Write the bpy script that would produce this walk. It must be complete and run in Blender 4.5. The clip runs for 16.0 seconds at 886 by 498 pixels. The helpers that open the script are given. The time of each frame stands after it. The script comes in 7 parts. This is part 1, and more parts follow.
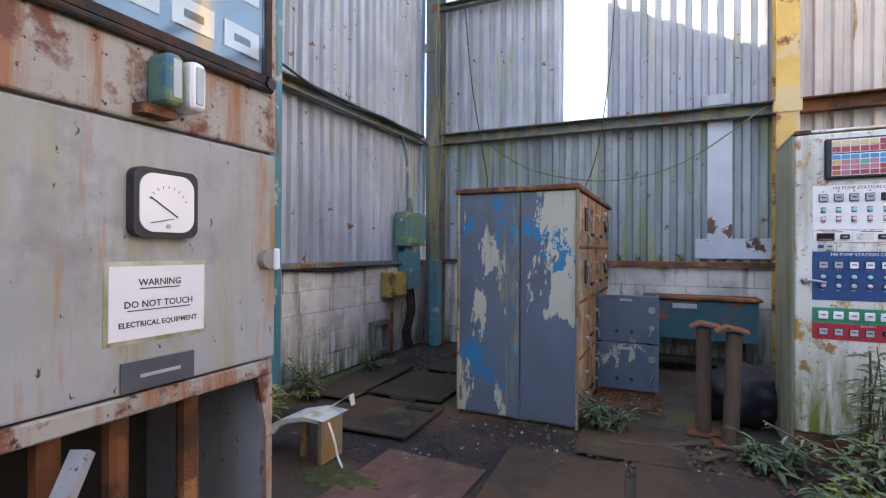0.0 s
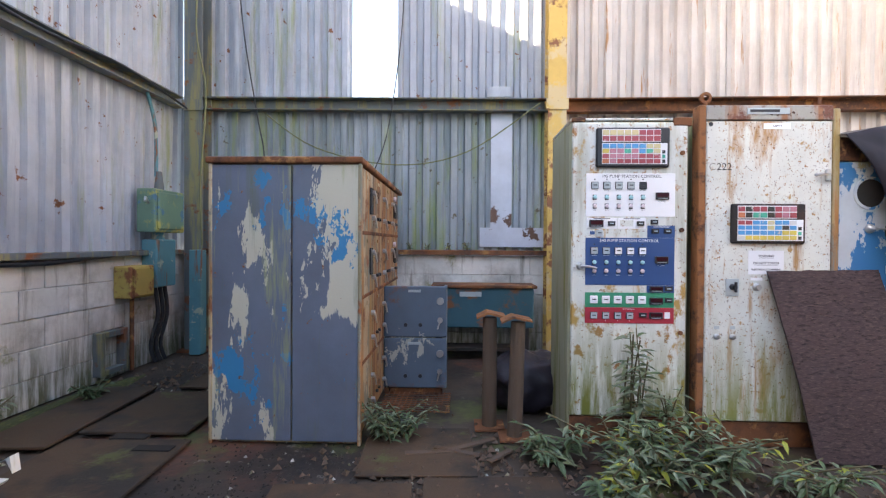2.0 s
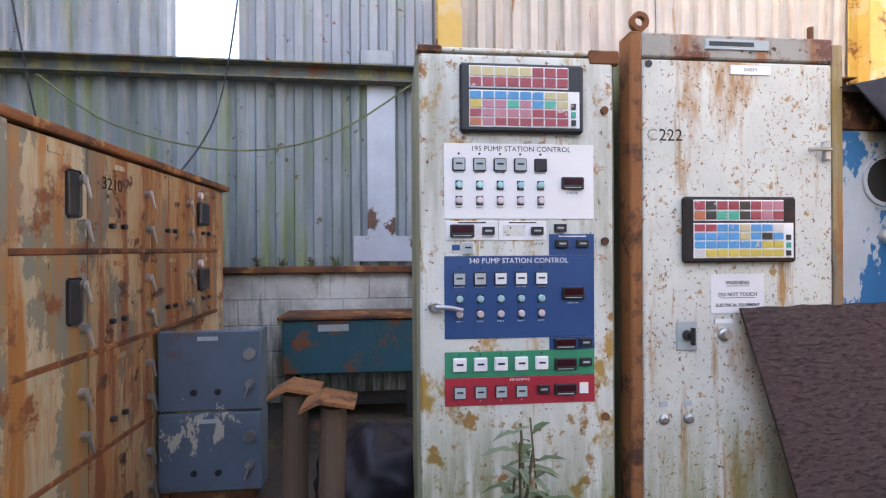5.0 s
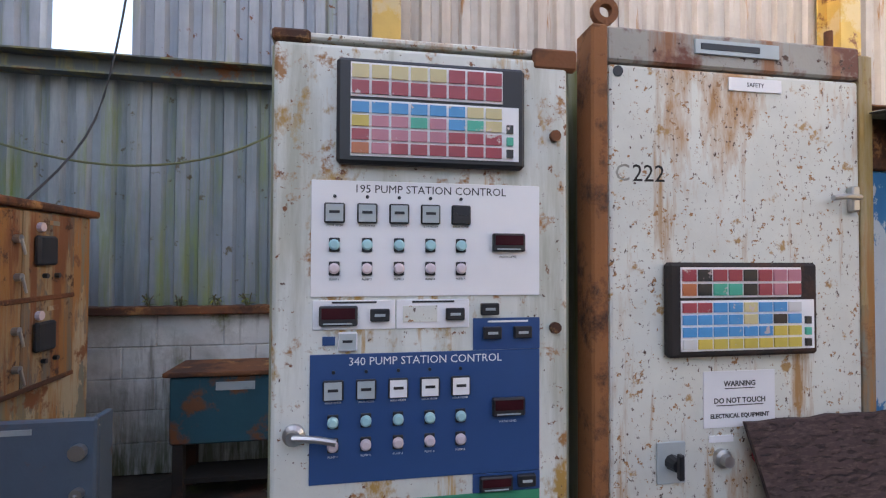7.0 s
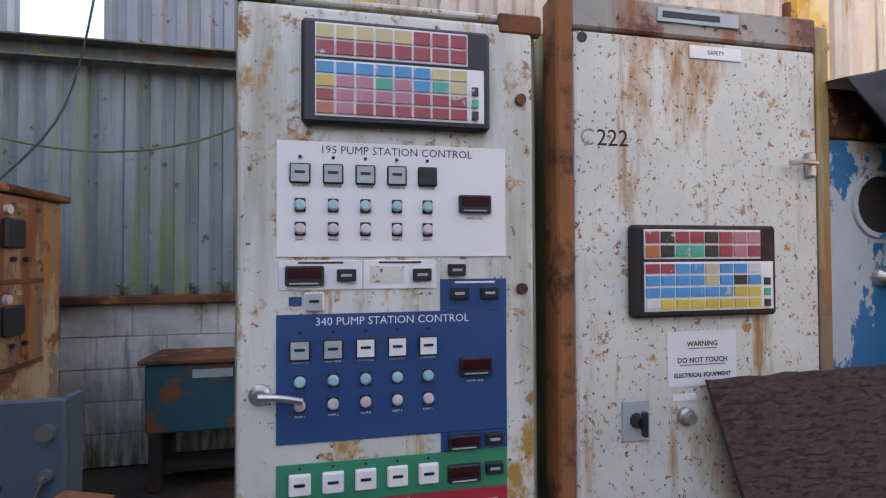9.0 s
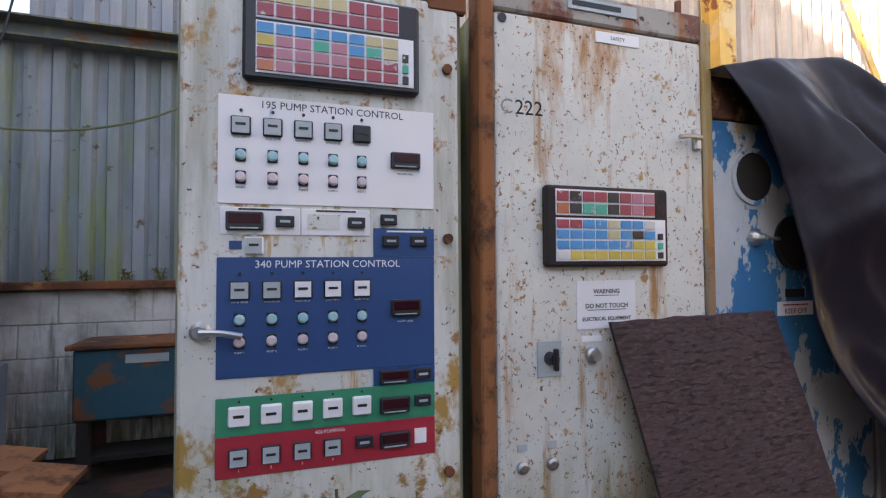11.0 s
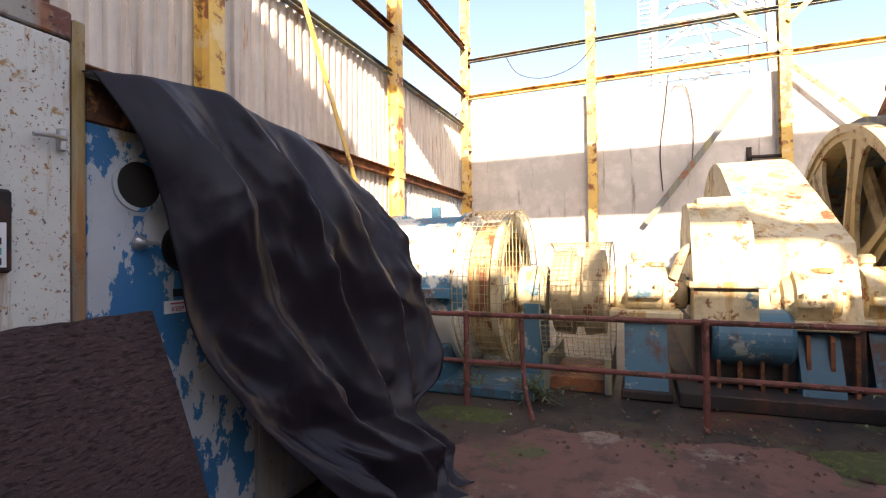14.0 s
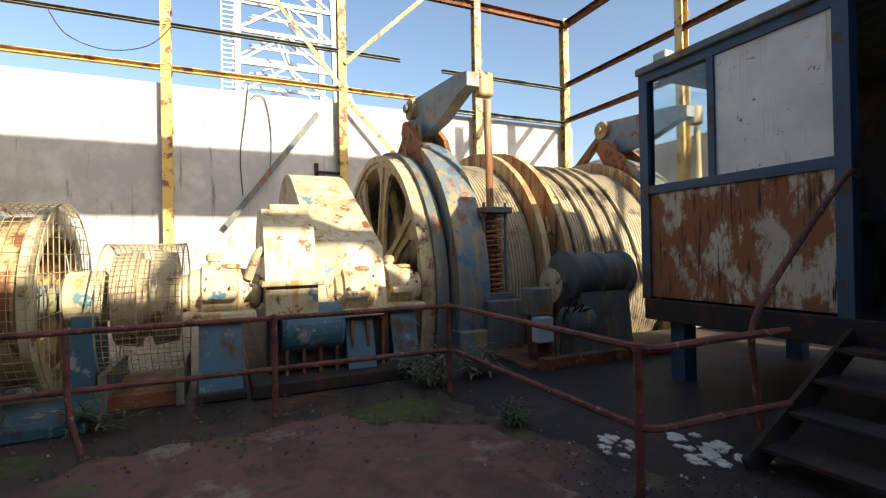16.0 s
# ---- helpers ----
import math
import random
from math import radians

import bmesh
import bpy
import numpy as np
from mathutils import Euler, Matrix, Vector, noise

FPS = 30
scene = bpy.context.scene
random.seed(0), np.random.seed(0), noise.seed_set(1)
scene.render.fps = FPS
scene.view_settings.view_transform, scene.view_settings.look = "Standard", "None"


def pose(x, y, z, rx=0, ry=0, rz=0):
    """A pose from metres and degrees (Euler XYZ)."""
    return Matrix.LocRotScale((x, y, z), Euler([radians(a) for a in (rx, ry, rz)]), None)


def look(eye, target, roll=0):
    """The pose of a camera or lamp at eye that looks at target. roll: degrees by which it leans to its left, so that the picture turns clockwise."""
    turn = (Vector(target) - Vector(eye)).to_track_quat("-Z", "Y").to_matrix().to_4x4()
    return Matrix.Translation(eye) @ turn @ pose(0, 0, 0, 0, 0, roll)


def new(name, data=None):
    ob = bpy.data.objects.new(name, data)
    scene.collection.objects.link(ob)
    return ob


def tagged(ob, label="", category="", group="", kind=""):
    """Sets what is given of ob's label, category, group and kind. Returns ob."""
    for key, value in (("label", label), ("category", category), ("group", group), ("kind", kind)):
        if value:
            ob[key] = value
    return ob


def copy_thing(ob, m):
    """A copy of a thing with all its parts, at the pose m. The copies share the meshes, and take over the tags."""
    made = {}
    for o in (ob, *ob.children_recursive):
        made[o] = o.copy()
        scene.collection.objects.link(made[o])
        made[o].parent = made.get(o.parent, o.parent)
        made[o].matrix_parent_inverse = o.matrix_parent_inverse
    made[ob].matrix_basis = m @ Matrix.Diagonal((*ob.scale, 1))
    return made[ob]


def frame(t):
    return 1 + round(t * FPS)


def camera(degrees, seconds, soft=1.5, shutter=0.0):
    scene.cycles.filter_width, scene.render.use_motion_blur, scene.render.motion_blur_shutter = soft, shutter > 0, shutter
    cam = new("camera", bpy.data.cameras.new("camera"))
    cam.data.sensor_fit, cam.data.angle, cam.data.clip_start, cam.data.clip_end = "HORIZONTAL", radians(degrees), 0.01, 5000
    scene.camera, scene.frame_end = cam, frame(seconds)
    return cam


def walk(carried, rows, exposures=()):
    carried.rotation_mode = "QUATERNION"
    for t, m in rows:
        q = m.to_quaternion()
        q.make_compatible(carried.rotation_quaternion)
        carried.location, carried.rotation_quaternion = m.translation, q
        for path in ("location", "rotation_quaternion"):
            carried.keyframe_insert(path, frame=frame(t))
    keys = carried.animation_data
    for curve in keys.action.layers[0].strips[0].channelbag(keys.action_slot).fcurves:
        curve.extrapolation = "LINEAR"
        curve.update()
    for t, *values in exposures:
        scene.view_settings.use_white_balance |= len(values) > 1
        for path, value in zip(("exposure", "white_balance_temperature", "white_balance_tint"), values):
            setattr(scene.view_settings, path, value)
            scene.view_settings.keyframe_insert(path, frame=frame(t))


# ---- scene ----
# camera and its walk
cam = camera(85.0, 16.0, soft=1.2)
PATH = [
    (0.0, pose(0.022, -0.028, 1.275, 90.18, -0.27, 25.43)),
    (0.5, pose(0.001, -0.112, 1.265, 89.91, -0.48, 13.34)),
    (1.0, pose(-0.005, 0.067, 1.252, 89.57, -0.27, 4.53)),
    (1.5, pose(0.017, 0.329, 1.254, 89.54, -0.36, 2.05)),
    (2.0, pose(0.002, 0.577, 1.242, 89.28, -0.36, 1.80)),
    (2.5, pose(0.017, 0.845, 1.253, 89.33, -0.36, 1.41)),
    (3.0, pose(0.074, 1.079, 1.266, 89.34, -0.06, 0.95)),
    (3.5, pose(0.115, 1.244, 1.251, 89.41, -0.08, 0.57)),
    (4.0, pose(0.232, 1.454, 1.263, 89.60, -0.06, -0.57)),
    (4.5, pose(0.440, 1.676, 1.276, 89.72, 0.19, -3.11)),
    (7.0, pose(0.895, 2.455, 1.496, 91.21, -0.21, -9.70)),
    (7.5, pose(0.905, 2.452, 1.512, 91.22, -0.24, -9.97)),
    (8.0, pose(0.945, 2.446, 1.487, 91.10, -0.11, -10.54)),
    (10.5, pose(0.924, 2.396, 1.285, 91.48, 0.39, -14.49)),
    (11.0, pose(0.951, 2.316, 1.261, 91.77, 0.33, -17.59)),
    (11.5, pose(1.010, 2.250, 1.262, 91.53, 0.58, -23.68)),
    (12.0, pose(1.098, 2.155, 1.266, 91.67, 0.61, -29.92)),
    (12.5, pose(1.146, 2.074, 1.268, 91.56, 0.66, -38.43)),
    (13.0, pose(1.196, 1.997, 1.268, 91.45, 0.70, -47.01)),
    (13.5, pose(1.254, 1.912, 1.282, 91.12, 0.85, -57.86)),
    (14.0, pose(1.270, 1.882, 1.285, 90.76, 0.73, -67.81)),
    (14.5, pose(1.274, 1.868, 1.288, 90.70, 0.78, -77.94)),
    (15.0, pose(1.243, 1.866, 1.290, 90.66, 0.85, -89.32)),
    (15.5, pose(1.186, 1.836, 1.293, 90.35, 1.05, -102.05)),
    (16.0, pose(1.161, 1.814, 1.278, 90.30, 1.07, -114.42)),
]
walk(cam, PATH, exposures=[(0.0, 3.0, 7200, 15), (0.8, 3.16, 7500, 15), (2.5, 3.31, 7600, 15), (4.5, 3.24, 7600, 16), (7.0, 2.54, 7500, 16), (8.0, 2.48, 7500, 16), (10.5, 2.53, 7500, 17), (12.5, 2.5, 7400, 16), (13.5, 2.08, 7400, 17), (14.5, 1.65, 7500, 20), (15.0, 1.45, 7400, 17), (16.0, 1.05, 6700, 8)])

# sky and sun
SUN_TRAVEL = Vector((0.83, 0.36, -0.42)).normalized()
world = bpy.data.worlds.new("sky")
scene.world = world
world.use_nodes = True
wn = world.node_tree
sky = wn.nodes.new("ShaderNodeTexSky")
sky.sky_type = 'NISHITA'
sky.sun_disc = False
sky.sun_elevation = math.asin(-SUN_TRAVEL.z)
sky.sun_rotation = math.atan2(-SUN_TRAVEL.x, -SUN_TRAVEL.y)
wn.links.new(sky.outputs[0], wn.nodes["Background"].inputs[0])
sky.dust_density, sky.ozone_density = 2.2, 1.4
wn.nodes["Background"].inputs[1].default_value = 0.122
sun_data = bpy.data.lights.new("sun", 'SUN')
sun_data.energy, sun_data.angle, sun_data.color = 5.0, radians(0.6), (1.0, 0.9, 0.74)
sun = new("sun", sun_data)
sun.matrix_world = look((-20, -9, 12), Vector((-20, -9, 12)) + SUN_TRAVEL)


# ---- materials ----
def node(nt, kind, **ins):
    n = nt.nodes.new(kind)
    for k, v in ins.items():
        n.inputs[k.replace("_", " ")].default_value = v
    return n


def mixc(nt, fac, a, b):
    m = nt.nodes.new("ShaderNodeMix")
    m.data_type = 'RGBA'
    nt.links.new(fac, m.inputs[0])
    for sock, v in ((m.inputs[6], a), (m.inputs[7], b)):
        if isinstance(v, tuple):
            sock.default_value = (*v, 1)
        else:
            nt.links.new(v, sock)
    return m.outputs[2]


def noise_at(nt, scale, detail=5.0, rough=0.6, stretch=(1, 1, 1), shift=0.0):
    tc = nt.nodes.new("ShaderNodeNewGeometry")
    mp = nt.nodes.new("ShaderNodeMapping")
    mp.inputs["Scale"].default_value = stretch
    mp.inputs["Location"].default_value = (shift, shift * 1.7, shift * 0.6)
    nt.links.new(tc.outputs["Position"], mp.inputs[0])
    n = node(nt, "ShaderNodeTexNoise", Scale=scale, Detail=detail, Roughness=rough)
    nt.links.new(mp.outputs[0], n.inputs["Vector"])
    return n.outputs[0]


def ramp(nt, src, lo, hi):
    m = nt.nodes.new("ShaderNodeMapRange")
    m.inputs[1].default_value, m.inputs[2].default_value = lo, hi
    nt.links.new(src, m.inputs[0])
    return m.outputs[0]


def product(nt, a, b):
    m = nt.nodes.new("ShaderNodeMath")
    m.operation = 'MULTIPLY'
    nt.links.new(a, m.inputs[0])
    if isinstance(b, float):
        m.inputs[1].default_value = b
    else:
        nt.links.new(b, m.inputs[1])
    return m.outputs[0]


def surface(name, base, layers=(), rough=0.6, metal=0.0, bump=0.15, grain=60.0, spread=0.12, coat=0.0, random_tone=0.0, algae=None):
    """A weathered surface. layers: (colour, noise scale, from, to, stretch, shift), one over the other; a seventh number keeps the flaking above that height."""
    m = bpy.data.materials.new(name)
    m.use_nodes = True
    nt = m.node_tree
    bsdf = nt.nodes["Principled BSDF"]
    fine = noise_at(nt, 2.2, 6, 0.65, shift=3.1)
    dark = tuple(c * (1 - spread * 1.6) for c in base)
    light = tuple(min(1, c * (1 + spread)) for c in base)
    col = mixc(nt, ramp(nt, fine, 0.3, 0.7), dark, light)
    if random_tone:
        info = nt.nodes.new("ShaderNodeObjectInfo")
        hsv = nt.nodes.new("ShaderNodeHueSaturation")
        nt.links.new(ramp_out(nt, info.outputs["Random"], 1 - random_tone, 1 + random_tone), hsv.inputs["Value"])
        nt.links.new(col, hsv.inputs["Color"])
        col = hsv.outputs[0]
    edges = None
    for colour, scale, lo, hi, stretch, shift, *span in layers:
        mask = ramp(nt, noise_at(nt, scale, 7, 0.68, stretch, shift), 0.5 + (lo - 0.5) * 0.68, 0.5 + (hi - 0.5) * 0.68)
        if span:
            place = nt.nodes.new("ShaderNodeNewGeometry")
            split = nt.nodes.new("ShaderNodeSeparateXYZ")
            nt.links.new(place.outputs["Position"], split.inputs[0])
            jag = nt.nodes.new("ShaderNodeMath")
            jag.operation = 'MULTIPLY_ADD'
            jag.inputs[1].default_value = 0.8
            nt.links.new(noise_at(nt, 2.4, 6, 0.65, (3, 3, 0.5), shift + 5), jag.inputs[0])
            nt.links.new(split.outputs[2], jag.inputs[2])
            mask = product(nt, mask, ramp(nt, jag.outputs[0], span[0] + 0.4, span[0] + 0.42))
        col = mixc(nt, mask, col, colour)
        edges = mask
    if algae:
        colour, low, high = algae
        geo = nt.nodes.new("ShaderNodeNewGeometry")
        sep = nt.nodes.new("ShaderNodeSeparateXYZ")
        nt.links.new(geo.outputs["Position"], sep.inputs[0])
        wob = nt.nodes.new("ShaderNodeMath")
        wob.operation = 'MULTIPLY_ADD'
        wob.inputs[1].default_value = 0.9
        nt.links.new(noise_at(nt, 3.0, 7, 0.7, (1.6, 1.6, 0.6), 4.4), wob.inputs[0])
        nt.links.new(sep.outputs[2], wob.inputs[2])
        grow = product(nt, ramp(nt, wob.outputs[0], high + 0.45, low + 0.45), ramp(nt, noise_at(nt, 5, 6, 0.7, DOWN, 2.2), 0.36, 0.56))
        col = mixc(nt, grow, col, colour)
    nt.links.new(col, bsdf.inputs["Base Color"])
    g = noise_at(nt, grain, 4, 0.6)
    rr = nt.nodes.new("ShaderNodeMapRange")
    rr.inputs[3].default_value, rr.inputs[4].default_value = max(0.05, rough - 0.12), min(1, rough + 0.15)
    nt.links.new(fine, rr.inputs[0])
    nt.links.new(rr.outputs[0], bsdf.inputs["Roughness"])
    bsdf.inputs["Metallic"].default_value = metal
    bsdf.inputs["Coat Weight"].default_value = coat
    if bump:
        b = node(nt, "ShaderNodeBump", Strength=bump, Distance=0.004)
        nt.links.new(g, b.inputs["Height"])
        out = b
        if edges is not None:
            b2 = node(nt, "ShaderNodeBump", Strength=min(1.0, bump * 2), Distance=0.003)
            nt.links.new(edges, b2.inputs["Height"])
            nt.links.new(b.outputs[0], b2.inputs["Normal"])
            out = b2
        nt.links.new(out.outputs[0], bsdf.inputs["Normal"])
    return m


def ramp_out(nt, src, lo, hi):
    m = nt.nodes.new("ShaderNodeMapRange")
    m.inputs[3].default_value, m.inputs[4].default_value = lo, hi
    nt.links.new(src, m.inputs[0])
    return m.outputs[0]


ONE, DOWN = (1, 1, 1), (3.5, 3.5, 0.35)
RUST, RUST_DARK, RUST_LIGHT = (0.2, 0.075, 0.03), (0.07, 0.03, 0.018), (0.36, 0.17, 0.06)
MOSS = (0.16, 0.17, 0.03)

M_CLAD = surface("clad_sheet", (0.42, 0.45, 0.5), [((0.27, 0.3, 0.35), 1.5, 0.45, 0.75, DOWN, 1.0), ((0.27, 0.31, 0.16), 1.1, 0.58, 0.8, DOWN, 5.0), (RUST, 7, 0.7, 0.74, ONE, 2.0)], rough=0.55, metal=0.15, bump=0.06, random_tone=0.1)
M_CLAD_GREEN = surface("clad_sheet_algae", (0.32, 0.36, 0.39), [((0.18, 0.22, 0.23), 1.5, 0.4, 0.7, DOWN, 1.0), ((0.24, 0.3, 0.09), 1.4, 0.5, 0.75, DOWN, 7.0), ((0.12, 0.1, 0.06), 6, 0.7, 0.76, ONE, 2.0)], rough=0.6, metal=0.1, bump=0.06, random_tone=0.12)
M_CLAD_WARM = surface("clad_sheet_cream", (0.52, 0.48, 0.45), [((0.4, 0.34, 0.3), 1.3, 0.45, 0.75, DOWN, 1.0), (RUST_LIGHT, 3, 0.66, 0.75, DOWN, 9.0)], rough=0.6, metal=0.05, bump=0.06, random_tone=0.06)
M_SHEET_SMOOTH = surface("flat_sheet", (0.5, 0.54, 0.62), [((0.12, 0.06, 0.04), 3, 0.62, 0.66, ONE, 3.3)], rough=0.45, metal=0.1, bump=0.05)
M_BLOCK = surface("whitewashed_block", (0.66, 0.66, 0.63), [((0.4, 0.39, 0.36), 2.0, 0.45, 0.7, ONE, 1.0), ((0.16, 0.15, 0.12), 1.6, 0.6, 0.8, DOWN, 4.0), (MOSS, 1.8, 0.66, 0.8, ONE, 8.0)], rough=0.9, bump=0.5, grain=35, random_tone=0.06, algae=((0.13, 0.13, 0.07), 0.05, 0.7))
M_MORTAR = surface("mortar", (0.34, 0.33, 0.3), [((0.1, 0.09, 0.06), 2, 0.5, 0.7, ONE, 1.0)], rough=0.95, bump=0.5)
M_STEEL = surface("painted_steel_green_grey", (0.12, 0.14, 0.145), [((0.24, 0.22, 0.1), 2, 0.5, 0.65, DOWN, 1.0), (RUST, 4, 0.6, 0.68, ONE, 3.0)], rough=0.6, bump=0.2)
M_TEAL = surface("teal_steel", (0.07, 0.22, 0.26), [(RUST, 3, 0.6, 0.7, DOWN, 2.0), ((0.35, 0.38, 0.3), 5, 0.62, 0.66, ONE, 6.0)], rough=0.55, bump=0.2)
M_YELLOW = surface("yellow_steel", (0.6, 0.4, 0.11), [((0.56, 0.44, 0.24), 2.5, 0.52, 0.6, ONE, 1.0), (RUST, 3.5, 0.55, 0.63, ONE, 4.0)], rough=0.6, bump=0.25)
M_RUSTBEAM = surface("rusted_steel", RUST, [(RUST_DARK, 3, 0.45, 0.62, ONE, 1.0), (RUST_LIGHT, 6, 0.6, 0.7, ONE, 3.0)], rough=0.85, bump=0.5)
M_RUSTRED = surface("red_rusted_rail", (0.17, 0.055, 0.045), [(RUST_DARK, 8, 0.5, 0.65, ONE, 1.0), ((0.3, 0.18, 0.15), 14, 0.64, 0.7, ONE, 3.0)], rough=0.75, bump=0.4)
M_RENDER = surface("cement_render", (0.5, 0.49, 0.48), [((0.4, 0.39, 0.38), 0.7, 0.45, 0.6, ONE, 1.0), ((0.2, 0.19, 0.17), 2, 0.64, 0.8, DOWN, 3.0)], rough=0.95, bump=0.4, grain=25)
BLUE_WEAR = [((0.02, 0.2, 0.4), 3.0, 0.625, 0.635, (1.4, 1.4, 0.8), 2.7), ((0.3, 0.33, 0.14), 2.0, 0.6, 0.8, DOWN, 12.0), ((0.11, 0.13, 0.05), 1.2, 0.6, 0.85, DOWN, 9.0), (RUST, 14, 0.72, 0.75, ONE, 5.0)]
M_BLUECAB = surface("blue_grey_peeling_paint", (0.12, 0.15, 0.205), [((0.5, 0.49, 0.4), 1.6, 0.6, 0.61, (2.6, 2.6, 0.75), 6.4)] + BLUE_WEAR, rough=0.5, bump=0.25)
M_BLUECAB_WORN = surface("blue_grey_paint_flaked_away", (0.12, 0.15, 0.205), [((0.5, 0.49, 0.4), 1.3, 0.43, 0.44, (2.4, 2.4, 0.8), 1.3, 0.82)] + BLUE_WEAR, rough=0.5, bump=0.25)
M_CREAMRUST = surface("rust_stained_cream_paint", (0.44, 0.38, 0.27), [((0.19, 0.2, 0.17), 1.7, 0.48, 0.5, (1.6, 1.6, 0.7), 2.2), ((0.3, 0.2, 0.06), 1.5, 0.46, 0.66, DOWN, 11.0), ((0.35, 0.16, 0.05), 2.2, 0.5, 0.66, DOWN, 4.0), (RUST, 4, 0.58, 0.66, ONE, 7.0)], rough=0.6, bump=0.25)
M_RUSTDOOR = surface("orange_rusted_door_paint", (0.33, 0.25, 0.15), [((0.14, 0.14, 0.12), 1.7, 0.5, 0.53, (1.6, 1.6, 0.7), 5.2), ((0.3, 0.14, 0.045), 1.8, 0.42, 0.6, DOWN, 11.0), (RUST, 3.2, 0.5, 0.62, DOWN, 4.0), (RUST_DARK, 9, 0.62, 0.7, ONE, 7.0)], rough=0.7, bump=0.3)
M_SMALLBLUE = surface("slate_blue_panel", (0.1, 0.14, 0.19), [((0.45, 0.43, 0.36), 4, 0.64, 0.66, (1, 1, .6), 2.0), (RUST, 2.5, 0.58, 0.72, ONE, 3.0)], rough=0.5, bump=0.2)
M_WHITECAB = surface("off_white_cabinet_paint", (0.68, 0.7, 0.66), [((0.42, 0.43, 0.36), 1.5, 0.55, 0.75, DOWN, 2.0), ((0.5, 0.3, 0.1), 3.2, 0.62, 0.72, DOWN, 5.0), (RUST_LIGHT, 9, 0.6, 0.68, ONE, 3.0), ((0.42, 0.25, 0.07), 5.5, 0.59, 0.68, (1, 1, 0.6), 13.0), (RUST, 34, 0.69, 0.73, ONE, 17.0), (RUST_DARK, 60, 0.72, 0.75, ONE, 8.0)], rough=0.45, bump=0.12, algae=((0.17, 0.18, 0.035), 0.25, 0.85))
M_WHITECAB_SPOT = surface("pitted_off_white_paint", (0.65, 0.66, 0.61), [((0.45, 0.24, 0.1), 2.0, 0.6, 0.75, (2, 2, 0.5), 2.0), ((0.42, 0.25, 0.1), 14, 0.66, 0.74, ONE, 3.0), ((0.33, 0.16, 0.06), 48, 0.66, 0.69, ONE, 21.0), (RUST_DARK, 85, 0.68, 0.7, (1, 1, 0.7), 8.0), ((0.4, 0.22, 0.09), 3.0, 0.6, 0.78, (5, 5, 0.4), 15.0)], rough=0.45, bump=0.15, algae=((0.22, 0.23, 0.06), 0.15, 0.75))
M_CABALGAE = surface("algae_covered_paint", (0.5, 0.52, 0.45), [((0.2, 0.22, 0.05), 1.6, 0.36, 0.6, (1.5, 1.5, 0.7), 2.0), (RUST_LIGHT, 12, 0.68, 0.72, ONE, 3.0)], rough=0.6, bump=0.15)
M_RUSTPOST = surface("orange_rust", (0.3, 0.12, 0.045), [(RUST_DARK, 10, 0.5, 0.7, ONE, 1.0)], rough=0.85, bump=0.5)
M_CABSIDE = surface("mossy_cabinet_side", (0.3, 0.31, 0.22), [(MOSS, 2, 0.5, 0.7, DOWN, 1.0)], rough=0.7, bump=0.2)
M_PEELBLUE = surface("peeling_bright_blue_paint", (0.5, 0.54, 0.57), [((0.03, 0.17, 0.36), 3.4, 0.46, 0.48, (1.5, 1.5, 0.8), 3.6), ((0.42, 0.36, 0.22), 5, 0.66, 0.7, ONE, 1.0)], rough=0.5, bump=0.25)
M_GREYCAB = surface("grey_cabinet_paint", (0.36, 0.375, 0.39), [((0.3, 0.3, 0.2), 1.3, 0.46, 0.72, DOWN, 2.0), ((0.24, 0.24, 0.25), 3.0, 0.56, 0.78, ONE, 6.0), ((0.36, 0.18, 0.07), 2.2, 0.58, 0.74, DOWN, 5.0), (RUST_DARK, 30, 0.72, 0.75, (1, 1, 0.5), 8.0)], rough=0.5, bump=0.12)
M_RUSTYGREY = surface("rusting_grey_paint", (0.36, 0.35, 0.32), [((0.3, 0.13, 0.06), 2.2, 0.48, 0.66, DOWN, 2.0), ((0.16, 0.055, 0.035), 5, 0.5, 0.62, ONE, 6.0), (RUST_DARK, 22, 0.66, 0.69, ONE, 8.0)], rough=0.6, bump=0.25)
M_TARP = surface("black_plastic_sheet", (0.016, 0.013, 0.02), [((0.034, 0.029, 0.04), 3, 0.56, 0.8, ONE, 2.0)], rough=0.4, bump=0.08, grain=14)
M_TARP.node_tree.nodes["Principled BSDF"].inputs["Specular IOR Level"].default_value = 0.32
M_MAT = surface("rubber_matting", (0.06, 0.036, 0.036), [((0.1, 0.066, 0.06), 70, 0.5, 0.72, (0.5, 1, 2), 2.0), ((0.028, 0.018, 0.018), 50, 0.56, 0.72, (0.5, 1, 2), 5.0)], rough=0.85, bump=0.55, grain=110)
M_FLOOR = surface("stained_concrete_floor", (0.07, 0.05, 0.036), [((0.022, 0.018, 0.016), 0.8, 0.42, 0.6, ONE, 2.0), ((0.13, 0.05, 0.03), 0.6, 0.57, 0.7, ONE, 6.0), ((0.05, 0.035, 0.028), 9, 0.5, 0.7, ONE, 4.0), ((0.09, 0.1, 0.03), 1.5, 0.58, 0.72, ONE, 9.0), ((0.2, 0.17, 0.14), 9, 0.71, 0.75, ONE, 11.0)], rough=0.62, bump=0.9, grain=22)
